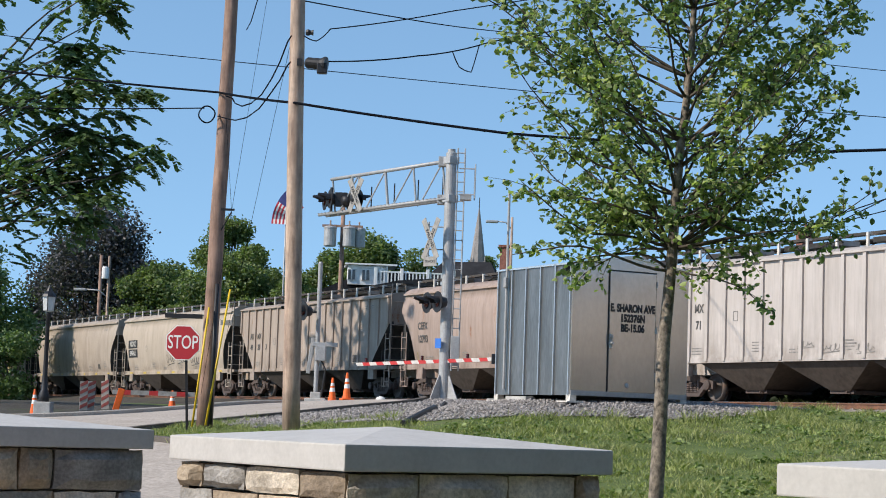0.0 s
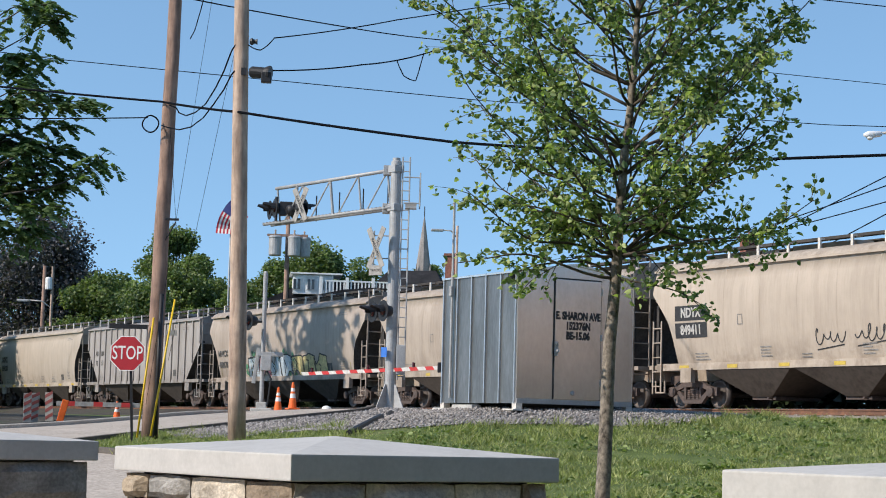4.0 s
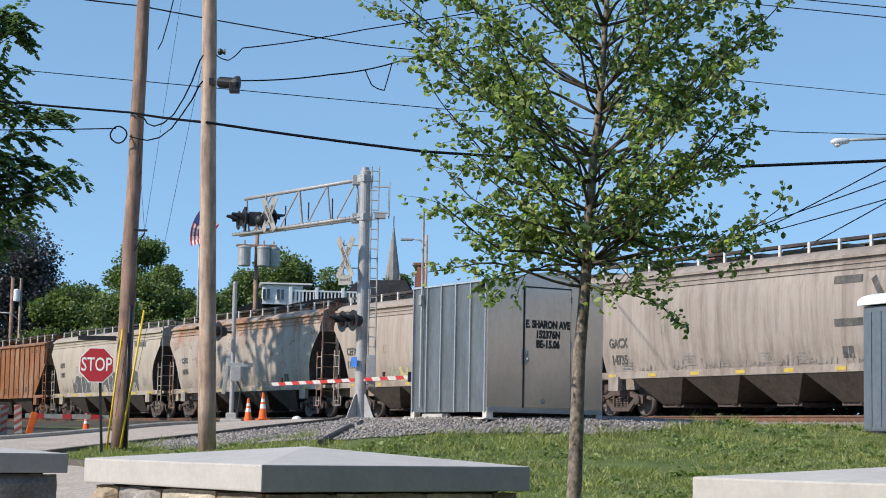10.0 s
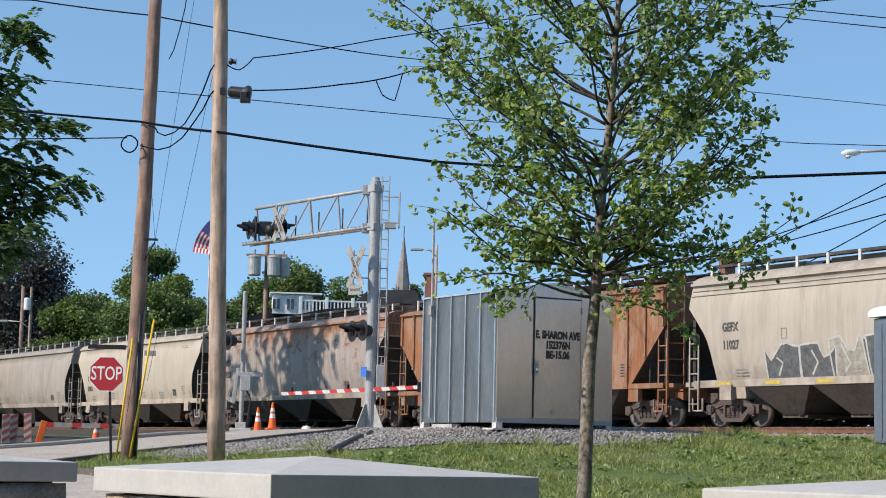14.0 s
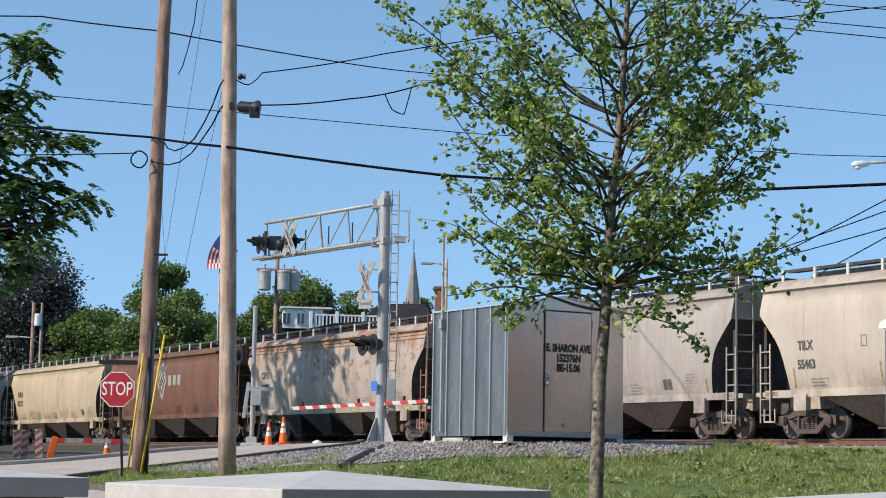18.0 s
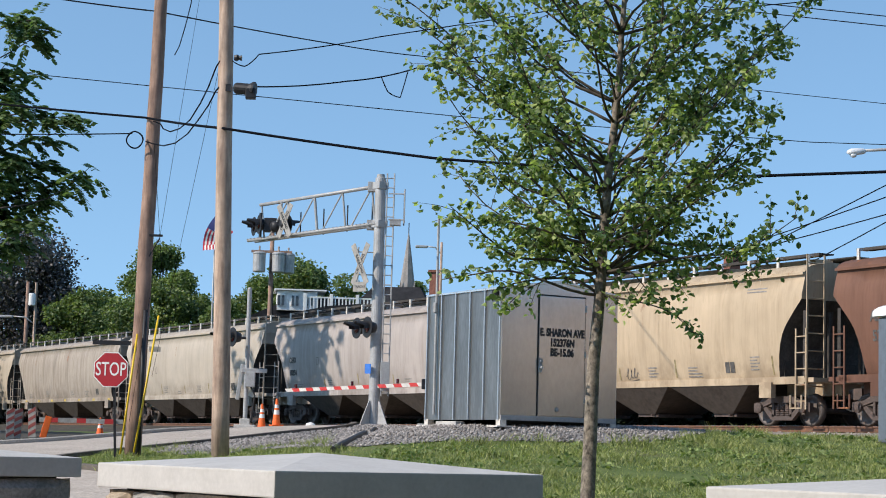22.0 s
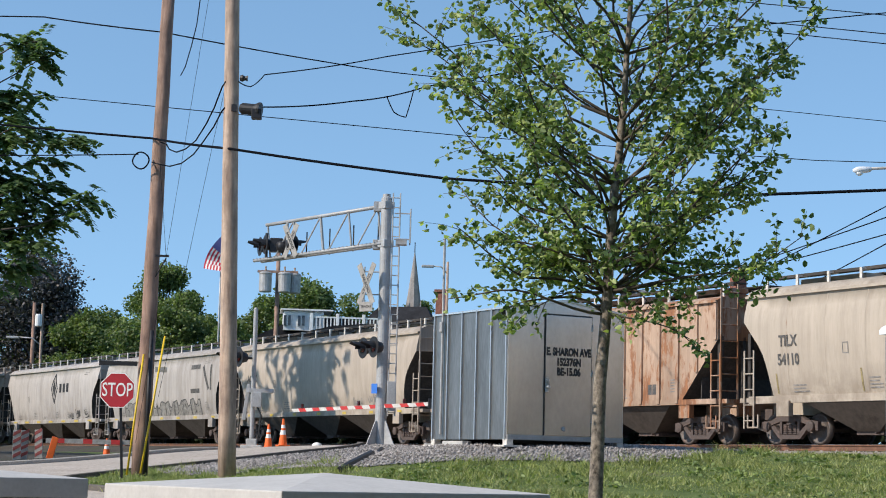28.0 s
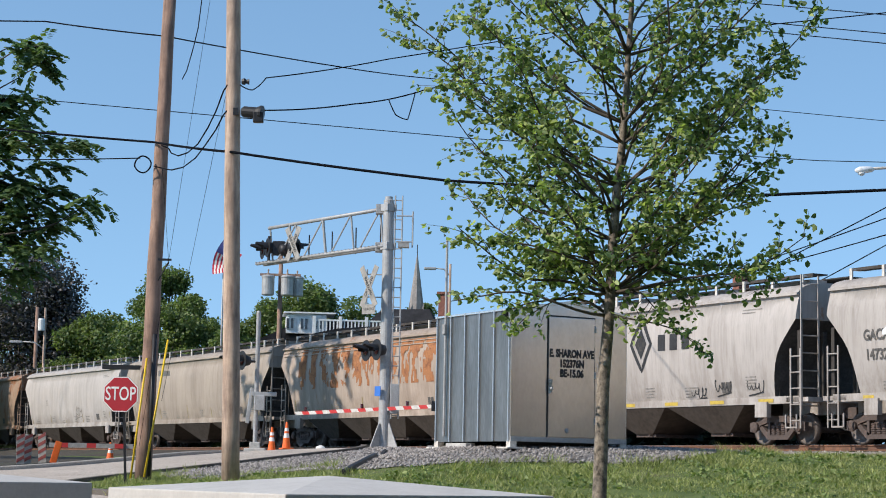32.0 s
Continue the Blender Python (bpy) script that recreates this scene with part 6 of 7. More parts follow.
# reach of the big tree's boughs over the road: across and height, in the world
BOUGHS = [(-13.16, 17.69), (-12.69, 17.41), (-14.2, 15.8), (-13.06, 15.61), (-14.01, 14.85), (-13.54, 14.29), (-12.4, 14.0), (-11.27, 13.81), (-12.21, 13.34), (-14.29, 13.53), (-14.11, 12.68), (-13.44, 12.39), (-12.69, 12.01), (-12.02, 12.01), (-10.89, 11.82), (-12.12, 11.35), (-12.69, 10.78), (-13.63, 11.45), (-14.2, 10.78), (-12.31, 9.65), (-14.39, 11.63), (-13.92, 9.74), (-14.11, 8.89), (-14.39, 10.4), (-13.54, 9.08), (-14.58, 12.77), (-13.73, 17.98)]
INNER = [(-17.61, 7.66), (-18.18, 10.5), (-17.8, 12.96), (-18.37, 15.61), (-17.89, 17.88), (-17.42, 19.59), (-17.99, 20.91), (-20.83, 21.86), (-24.61, 19.97), (-26.51, 16.18), (-27.45, 12.39), (-25.56, 9.55), (-22.72, 19.02), (-18.93, 8.61), (-19.41, 13.81), (-19.88, 17.13), (-17.23, 6.52)]


def big_tree():
    rng = random.Random(5)
    x, y = -20.4, 71.0
    z = h(x, y)
    t = thing("big_tree", pose(x, y, z), "large dark green tree with drooping compound leaves beside the road", "tree")
    trunk = [Vector((0, 0, -0.3)), Vector((0.1, 0, 2.5)), Vector((0.05, 0.2, 5.5)), Vector((0.3, 0.1, 9)), Vector((0.2, 0, 13)), Vector((0.3, 0, 17))]
    part("trunk", Mesh().path(trunk, [0.5, 0.42, 0.36, 0.28, 0.18, 0.07], 12), "bark_dark", t, smooth=True)
    spots, rach = [], Mesh()
    for k, (wx, wz) in enumerate(BOUGHS + INNER):
        outer = k < len(BOUGHS)
        tip = Vector((wx - x, rng.uniform(-1.0, 1.0) if outer else rng.uniform(-4, 4), wz - z))
        b = min(trunk, key=lambda q: abs(q.z - max(3.5, tip.z * 0.62)))
        line = bend(rng, b, tip, 10, 0.08, 0.05)
        part("bough", Mesh().path(line, [(0.07 if outer else 0.15) * (1 - 0.92 * i / 10) + 0.008 for i in range(11)], 6), "bark_dark", t, smooth=True)
        dens = 24 if outer else 27
        for j in range(dens):
            a = (rng.uniform(0.86, 1.0) if rng.random() < 0.66 else rng.uniform(0.4, 0.86)) if outer else rng.uniform(0.3, 1.0) ** 0.7
            i = min(9, int(a * 10))
            p = line[i].lerp(line[i + 1], a * 10 - i)
            spread = 0.42 if outer and a > 0.86 else 0.9 if outer else 1.5
            p = p + Vector((rng.gauss(0, 0.45), rng.gauss(0, 0.7), rng.gauss(0, 0.4))) * spread
            # one compound leaf: leaflets in pairs along a drooping stalk
            d = Vector((rng.gauss(0.5, 1), rng.gauss(0, 0.8), rng.gauss(-0.12, 0.3))).normalized()
            for q in range(9):
                c = p + d * (q * 0.085) + Vector((0, 0, -0.004 * q * q))
                for s in (-1, 1):
                    spots.append((c, d, s))
    P, A = [], []
    for c, d, s in spots:
        side = Vector((-d.y, d.x, 0.0)).normalized() * s
        P.append(c)
        A.append((side * 0.8 + d * 0.5 + Vector((0, 0, -0.25 - rng.random() * 0.3))).normalized())
    P, A = np.array([tuple(p) for p in P]), np.array([tuple(a) for a in A])
    g = np.random.default_rng(3)
    b = np.cross(A, np.array([0, 0, 1.0])) + g.normal(size=A.shape) * 0.25
    b /= np.linalg.norm(b, axis=1)[:, None]
    s = g.uniform(0.2, 0.33, len(P))[:, None]
    v = np.stack([P, P + A * s * 0.5 + b * s * 0.42, P + A * s, P + A * s * 0.5 - b * s * 0.42], 1).reshape(-1, 3)
    o = np.arange(len(P)) * 4
    f = np.stack([o, o + 1, o + 2, o + 3], 1)
    tagged(cloud_part("crown", v, f, "walnut_leaf", t, "dense dark crown of compound leaves"), kind="stuff")


big_tree()


def far_tree(x, y, height, width, mat, seed, label, n=7000, leaf=0.42, tall=0.72, lobes=16, spiky=0.0):
    """A distant tree: trunk, limbs, and a crown of many leaves in uneven lobes."""
    rng = random.Random(seed)
    g = np.random.default_rng(seed)
    z = h(x, y)
    t = thing("tree", pose(x, y, z), label, "tree", group="trees beyond the railway")
    part("trunk", Mesh().path([(0, 0, -0.3), (0.1, 0, height * 0.3), (0, 0.1, height * 0.8)], [0.02 * height + 0.1, 0.015 * height + 0.08, 0.05], 8), "bark_dark", t, smooth=True)
    pts = []
    cen = []
    lobes = int(lobes * 1.6)
    for k in range(lobes):
        a = rng.uniform(0, 6.28)
        zz = height * (1 - tall) + height * tall * rng.random() ** 0.8
        frac = (zz - height * (1 - tall)) / (height * tall)
        rr = width / 2 * math.sin(math.pi * min(0.97, 0.22 + 0.74 * frac)) ** 0.8 * rng.uniform(0.35, 0.85)
        c = np.array([math.cos(a) * rr, math.sin(a) * rr, zz])
        r = width * rng.uniform(0.10, 0.20)
        cen.append(c)
        m = int(n * 2.5) // lobes
        d = g.normal(size=(m, 3))
        d /= np.linalg.norm(d, axis=1)[:, None]
        rad = g.uniform(0.45, 1.0, m) ** 0.5
        rough = 1 + 0.25 * g.normal(size=m) * (0.6 + spiky)
        q = c + d * (rad * rough)[:, None] * np.array([r, r, r * 0.8])
        pts.append(q)
        line = bend(rng, (0, 0, height * rng.uniform(0.25, 0.6)), c, 4, 0.05, 0.06)
        part("limb", Mesh().path(line, [0.11, 0.09, 0.07, 0.05, 0.02], 5), "bark_dark", t)
    P = np.concatenate(pts)
    v, f = leaf_cloud(rng, P, leaf * 0.58, 0.3, 1.5)
    tagged(cloud_part("crown", v, f, mat, t), kind="stuff")


far_tree(-24.5, 132, 13.6, 10.5, "copper_leaf", 21, "dark purple-leaved tree beyond the railway", 9000, 0.4, 0.85, 26, 0.6)
far_tree(-17.4, 150, 14.6, 7.5, "far_leaf", 22, "round green tree beyond the railway", 7000, 0.4, 0.7, 16)
far_tree(-5.5, 142, 12.2, 10.0, "far_leaf", 23, "broad green tree behind the houses", 9000, 0.42, 0.8, 20)
far_tree(-12.2, 136, 9.6, 9.0, "far_leaf", 24, "low green tree behind the train", 7000, 0.4, 0.9, 16)
far_tree(-20.0, 128, 9.0, 8.0, "far_leaf", 25, "low green tree behind the train", 6500, 0.4, 0.92, 16)
far_tree(-31.5, 120, 12.0, 10.0, "far_leaf", 26, "dark green tree at the end of the street", 8000, 0.4, 0.95, 20)
far_tree(-27.5, 112, 7.6, 8.5, "walnut_leaf", 27, "shaded green shrubby tree behind the train", 6500, 0.36, 0.97, 16)
far_tree(-16.0, 118, 7.8, 7.0, "far_leaf", 28, "bright green bushy tree behind the train", 6000, 0.36, 0.97, 14)
far_tree(-9.6, 124, 8.6, 6.0, "far_leaf", 31, "green bushy tree behind the train", 5000, 0.36, 0.97, 12)
far_tree(-38.0, 128, 14.0, 11.0, "far_leaf", 29, "green street tree far off", 6000, 0.45, 0.85, 16)
far_tree(5.5, 250, 21.0, 7.0, "far_leaf", 30, "small trees at the foot of the church", 4000, 0.5, 0.3, 8)
far_tree(-14.6, 146, 12.2, 7.5, "far_leaf", 32, "green tree behind the train", 6000, 0.4, 0.85, 14)
far_tree(-9.0, 148, 11.8, 7.0, "far_leaf", 33, "leafy green tree behind the houses", 6000, 0.4, 0.85, 14)
far_tree(-22.0, 142, 10.5, 8.0, "far_leaf", 34, "green tree behind the train", 6000, 0.4, 0.9, 14)
far_tree(-34.0, 105, 8.5, 8.0, "walnut_leaf", 35, "shaded tree at the end of the street", 6000, 0.36, 0.95, 14)
far_tree(-27.5, 140, 10.8, 9.0, "far_leaf", 36, "green tree behind the dark tree", 6000, 0.4, 0.9, 16)
far_tree(-18.4, 138, 9.4, 7.5, "far_leaf", 37, "leafy green tree behind the train", 6000, 0.4, 0.95, 16)
far_tree(-11.0, 130, 8.4, 7.0, "far_leaf", 38, "leafy green tree behind the train", 6000, 0.4, 0.95, 16)
far_tree(-2.2, 150, 12.2, 8.0, "far_leaf", 39, "green tree behind the houses", 6000, 0.4, 0.8, 16)
far_tree(-19.2, 131, 9.5, 7.0, "far_leaf", 41, "leafy green tree behind the train", 5000, 0.4, 0.95, 14)
far_tree(-14.8, 133, 10.0, 7.0, "far_leaf", 42, "leafy green tree behind the train", 5000, 0.4, 0.95, 14)
far_tree(-23.0, 137, 10.0, 7.5, "far_leaf", 43, "leafy green tree beside the dark tree", 5000, 0.4, 0.95, 14)


# ---- houses and church beyond the railway ----
def house(x, y, yaw):
    """A white house with a flat-topped dormer block, a dark roof and a balustraded porch roof."""
    z = h(x, y)
    t = thing("house", pose(x, y, z, 0, 0, yaw), "white house with dark roofs and a balustraded porch", "house")
    part("wall", Mesh().box((0, 0, 3.6), (11, 8, 7.2)), "siding", t, "white clapboard wall")
    part("roof", Mesh().prism([(-6.2, 7.0), (6.2, 7.0), (5.4, 8.3), (2.2, 9.4), (-1.0, 9.4)], 9.0, Matrix.Translation((0, 4.5, 0)) @ Matrix.Rotation(math.pi / 2, 4, "X")), "slate", t, "dark shingled roof")
    d = part("dormer", Mesh().box((-0.8, -3.6, 9.1), (2.7, 3.0, 1.3)), "siding", t, "white boxy dormer")
    part("eave", Mesh().box((-0.6, -3.6, 9.83), (3.5, 3.6, 0.10)), "white_paint", d)
    for i in range(3):
        w = part("window", Mesh().box((-1.9 + i * 0.95, -5.14, 9.1), (0.5, 0.08, 0.7)), "white_paint", t)
        for k in (-1, 1):
            part("pane", Mesh().box((-1.9 + i * 0.95 + k * 0.14, -5.2, 9.1), (0.18, 0.03, 0.68)), "glass", w)
    part("porch_slope", Mesh().prism([(-5.4, 6.2), (3.4, 6.2), (3.4, 8.9), (1.2, 8.7), (-2.2, 7.9)], 1.6, Matrix.Translation((0, -5.3, 0)) @ Matrix.Rotation(math.pi / 2, 4, "X")), "slate", t, "dark shingled porch roof")
    part("porch_roof", Mesh().box((2.2, -4.8, 8.1), (5.4, 3.0, 0.3)), "siding", t)
    rail = part("top_rail", Mesh().box((2.3, -6.2, 9.3), (5.2, 0.1, 0.1)).box((2.3, -6.2, 8.45), (5.2, 0.08, 0.08)), "white_paint", t, "white balustrade")
    for i in range(22):
        part("baluster", Mesh().box((-0.2 + i * 0.24, -6.2, 8.87), (0.09, 0.06, 0.8)), "white_paint", rail)
    for i in range(4):
        part("newel", Mesh().box((-0.3 + i * 1.75, -6.2, 8.95), (0.22, 0.22, 1.2)), "white_paint", rail, bevel=0.02)
    return t


house(-4.6, 131.0, 4)


def second_house(x, y):
    z = h(x, y)
    t = thing("house", pose(x, y, z, 0, 0, -14), "house with a dark hipped roof and a brick chimney", "house")
    part("wall", Mesh().box((0, 0, 3.3), (9, 8, 6.6)), "siding", t)
    m = Mesh()
    m.add([(-5, -4.6, 6.5), (5, -4.6, 6.5), (5, 4.6, 6.5), (-5, 4.6, 6.5), (-1.6, 0, 11.1), (2.0, 0, 11.1)], [(3, 2, 1, 0), (0, 1, 5, 4), (1, 2, 5), (2, 3, 4, 5), (3, 0, 4)])
    part("roof", m, "slate", t, "dark hipped roof")
    c = part("chimney", Mesh().box((3.4, -1.2, 10.4), (0.75, 0.75, 3.4)), "brick_red", t, "red brick chimney")
    part("chimney_pot", Mesh().box((3.4, -1.2, 12.15), (0.95, 0.95, 0.18)), "brick_red", c)
    part("dormer", Mesh().box((-1.0, -3.4, 8.4), (2.2, 2.2, 1.6)), "slate", t)


second_house(1.6, 138)


def brick_house(x, y):
    """A house behind the train of which the ridge and a brick chimney show."""
    z = h(x, y)
    t = thing("house", pose(x, y, z, 0, 0, 20), "low house with a dark gable roof and a red brick chimney", "house")
    part("wall", Mesh().box((0, 0, 2.3), (8, 7, 4.6)), "siding", t, "white clapboard wall")
    part("roof", Mesh().prism([(-4.5, 4.4), (4.5, 4.4), (0, 6.6)], 7.6, Matrix.Translation((0, 3.8, 0)) @ Matrix.Rotation(math.pi / 2, 4, "X")), "slate", t, "dark gable roof")
    c = part("chimney", Mesh().box((0.0, -1.0, 6.9), (0.52, 0.52, 2.5)), "brick_red", t, "red brick chimney", bevel=0.02)
    part("chimney_cap", Mesh().box((0.0, -1.0, 8.18), (0.62, 0.62, 0.1)), "concrete", c)
    part("flue", Mesh().tube((0.12, -1.0, 8.22), (0.12, -1.0, 8.4), 0.1, seg=10), "brick_red", c)


brick_house(14.8, 78.8)


def church():
    x, y = 4.5, 240
    z = h(x, y)
    t = thing("church", pose(x, y, 0.0), "stone church tower with a slender pointed spire", "church")
    part("tower", Mesh().box((0, 0, 9.2), (3.0, 3.0, 18.4)), "spire_stone", t, "stone tower")
    part("spire", Mesh().lathe([(1.45, 18.4), (0.95, 22.6), (0.5, 26), (0.05, 29.3)], (0, 0, 0), 8), "spire_stone", t, "pointed stone spire")
    part("finial", Mesh().tube((0, 0, 29.2), (0, 0, 30.6), 0.06), "black_metal", t)
    for a in range(4):
        an = math.pi / 4 + a * math.pi / 2
        q = (1.75 * math.cos(an), 1.75 * math.sin(an))
        part("pinnacle", Mesh().lathe([(0.3, 18.0), (0.3, 20.6), (0.03, 23.0)], (q[0] * 0.72, q[1] * 0.72, 0), 6), "spire_stone", t)
    part("nave", Mesh().prism([(-5, 0), (5, 0), (5, 8), (0, 14), (-5, 8)], 26, Matrix.Translation((6, 16, 0)) @ Matrix.Rotation(math.pi / 2, 4, "X")), "slate", t)
    for s in (-1, 1):
        part("louvre", Mesh().box((s * 0.8, -2.12, 17.5), (0.7, 0.1, 2.6)), "dark", t)


church()


# ---- poles and lamps beyond the railway ----
def transformer_pole(x, y):
    z = h(x, y)
    t = thing("utility_pole", pose(x, y, z), "wooden pole with three grey transformers", "utility pole", group="wooden utility poles")
    part("shaft", Mesh().path([(0, 0, -0.3), (0, 0, 6), (0, 0, 14.5 - z)], [0.17, 0.15, 0.12], 10), "pole_wood", t, smooth=True)
    part("cross_arm", Mesh().box((0, -0.15, 12.9 - z), (2.4, 0.12, 0.14)), "pole_wood", t)
    for dx in (-0.70, 0.42, 0.98):
        k = part("transformer", Mesh().lathe([(0.33, 0), (0.37, 0.05), (0.37, 1.05), (0.40, 1.06), (0.40, 1.12), (0.3, 1.2), (0.1, 1.22)], (dx, -0.42 if dx < 0.9 else 0.1, 11.65 - z), 16), "aluminium", t, "grey transformer can", smooth=False)
        part("bushing", Mesh().lathe([(0.05, 0), (0.07, 0.1), (0.04, 0.2), (0.06, 0.3), (0.02, 0.36)], (dx, -0.42 if dx < 0.9 else 0.1, 12.85 - z), 8), "pole_grey", k)
    part("ground_wire", Mesh().tube((0.16, -0.16, 0), (0.16, -0.16, 11 - z), 0.02, seg=5), "cable", t)


transformer_pole(-6.0, 110)


def far_lamp(x, y, top, arm, label):
    z = h(x, y)
    t = thing("street_lamp", pose(x, y, z), label, "street lamp")
    part("post", Mesh().path([(0, 0, 0), (0, 0, top - z)], [0.11, 0.08], 10), "pole_grey", t, smooth=True)
    part("arm", Mesh().path([(0, 0, top - z - 0.8), (arm * 0.4, 0, top - z - 0.35), (arm, 0, top - z - 0.3)], 0.045, 8), "aluminium", t, smooth=True)
    part("lamp_head", Mesh().box((arm + math.copysign(0.3, arm), 0, top - z - 0.33), (0.8, 0.34, 0.16)), "aluminium", t, "pale lamp head", bevel=0.05)
    return t


far_lamp(4.4, 120, 14.9, -1.0, "slim street lamp behind the train")
L2 = far_lamp(-21.5, 120, 9.6, -1.5, "street lamp on a wooden pole beyond the train")
part("pole_top", Mesh().path([(0, 0, 6), (0, 0, 11.5 - L2.location.z)], [0.1, 0.08], 8), "pole_grey", L2)
part("transformer", Mesh().lathe([(0.2, 0), (0.22, 0.05), (0.22, 0.7), (0.18, 0.78)], (-0.2, -0.2, 10.0 - L2.location.z), 12), "white_paint", L2, "white transformer can")
pz = h(-22.4, 122)
far_pole = thing("utility_pole", pose(-22.4, 122, pz), "plain wooden utility pole far behind the train", "utility pole", group="wooden utility poles")
part("shaft", Mesh().path([(0, 0, -0.2), (0, 0, 11.7 - pz)], [0.16, 0.11], 10), "pole_wood", far_pole, smooth=True)


def beyond_flasher():
    """Another flasher with lit red lamps, past the signal house."""
    x, y = 8.9, 67.0
    z = h(x, y)
    t = thing("flasher_mast", pose(x, y, z), "flasher mast beside the track with a red lamp", "crossing signal")
    part("post", Mesh().tube((0, 0, 0), (0, 0, 7.0), 0.07, seg=10), "aluminium", t)
    part("cross_arm", Mesh().box((0, 0, 6.15), (1.6, 0.1, 0.1)), "aluminium", t)
    flasher_pair(t, (-0.25, -0.1, 6.2), (-0.2, -0.98))


# ---- ornamental lamp beside the road ----
def post_lamp():
    x, y = -12.0, 57.0
    z = h(x, y)
    t = thing("post_lamp", pose(x, y, z), "black ornamental lamp post with a lantern, in a pale concrete base", "street lamp")
    part("post", Mesh().lathe([(0.16, 0.0), (0.16, 0.35), (0.10, 0.5), (0.075, 0.9), (0.06, 2.75), (0.09, 2.8), (0.05, 2.9)], (0, 0, 0.3), 14), "black_metal", t, "fluted black post", smooth=True)
    part("base", Mesh().prism([(-0.26, -0.26), (0.26, -0.26), (0.26, 0.26), (-0.26, 0.26)], 0.42), "concrete", t, "pale concrete footing", bevel=0.03)
    l = part("lantern", Mesh().lathe([(0.09, 3.15), (0.16, 3.2), (0.2, 3.62), (0.18, 3.64)], (0, 0, 0), 8), "lamp_glass", t, "clear glass lantern")
    part("lantern_roof", Mesh().lathe([(0.24, 3.62), (0.2, 3.7), (0.1, 3.8), (0.05, 3.9), (0.02, 3.98)], (0, 0, 0), 8), "black_metal", l)
    for a in range(4):
        an = a * math.pi / 2
        part("lantern_bar", Mesh().tube((0.17 * math.cos(an), 0.17 * math.sin(an), 3.18), (0.21 * math.cos(an), 0.21 * math.sin(an), 3.64), 0.014, seg=5), "black_metal", l)


post_lamp()


# ---- road works: cones, panels, barricade ----
def cone(x, y, hgt, lean=0.0):
    z = h(x, y)
    t = thing("traffic_cone", pose(x, y, z, lean, 0, 20), "orange traffic cone with white reflective collars", "traffic cone", group="traffic cones")
    part("base", Mesh().box((0, 0, 0.02), (0.36, 0.36, 0.04)), "orange", t, "square base", bevel=0.01)
    r = lambda q: 0.135 - 0.105 * q
    for a, b, mt in ((0.03, 0.42, "orange"), (0.42, 0.58, "white_paint"), (0.58, 0.66, "orange"), (0.66, 0.78, "white_paint"), (0.78, 1.0, "orange")):
        part("collar" if mt == "white_paint" else "body", Mesh().lathe([(r(a), a * hgt), (r(b), b * hgt)], (0, 0, 0), 16), mt, t, "white reflective collar" if mt == "white_paint" else "", smooth=False)


cone(-2.79, 57.0, 0.83)
cone(-3.40, 60.0, 0.78)
cone(-12.5, 58.0, 0.8)
cone(-8.8, 62.0, 0.6)


def vertical_panel(x, y, yaw, lean):
    z = h(x, y)
    t = thing("vertical_panel", pose(x, y, z, 0, lean, yaw), "white road-works panel with slanted red stripes", "road barrier", group="striped road-works panels")
    part("board", Mesh().box((0, 0, 0.53), (0.23, 0.04, 0.84)), "aged_white", t, bevel=0.01)
    for k in range(4):
        zz = 0.22 + k * 0.21
        m = Mesh().prism([(-0.11, zz - 0.07), (0.11, zz + 0.05), (0.11, zz + 0.15), (-0.11, zz + 0.03)], 0.006, Matrix.Translation((0, -0.021, 0)) @ Matrix.Rotation(math.pi / 2, 4, "X"))
        part("stripe", m, "panel_red", t, "slanted red stripe")
    part("foot", Mesh().box((0, 0, 0.05), (0.4, 0.6, 0.1)), "rubber", t, bevel=0.02)


vertical_panel(-10.25, 54.2, 12, -1)
vertical_panel(-10.16, 54.7, 18, 2)
vertical_panel(-9.79, 55.2, -6, -3)


def barricade():
    x, y = -9.35, 61.5
    z = h(x, y)
    t = thing("barricade", pose(x, y, z, 0, 0, 3), "low barricade rail with faded red and white stripes", "road barrier")
    for i in range(9):
        part("stripe", Mesh().box((-1.2 + i * 0.3, 0, 0.52), (0.3, 0.04, 0.15)), "red_paint" if i % 3 == 1 else "aged_white", t)
    for s in (-1.1, 1.1):
        part("leg", Mesh().path([(s, -0.3, 0), (s, 0, 0.6), (s, 0.3, 0)], 0.03, 6), "aluminium", t)


barricade()
q = thing("leaning_marker", pose(-9.72, 56.4, h(-9.72, 56.4), 0, 14, 10), "orange plastic road marker leaning on its base", "road barrier")
part("board", Mesh().box((0, 0, 0.38), (0.2, 0.05, 0.74)), "orange", q, bevel=0.02)
part("foot", Mesh().box((0, 0, 0.04), (0.35, 0.45, 0.08)), "rubber", q, bevel=0.01)
q = thing("white_bag", pose(-1.9, 61.8, h(-1.9, 61.8)), "small pale sandbag on the road by the track", "sandbag")
part("sack", Mesh().lathe([(0.04, 0), (0.16, 0.03), (0.19, 0.10), (0.13, 0.2), (0.03, 0.24)], (0, 0, 0), 12), "white_paint", q, smooth=True)


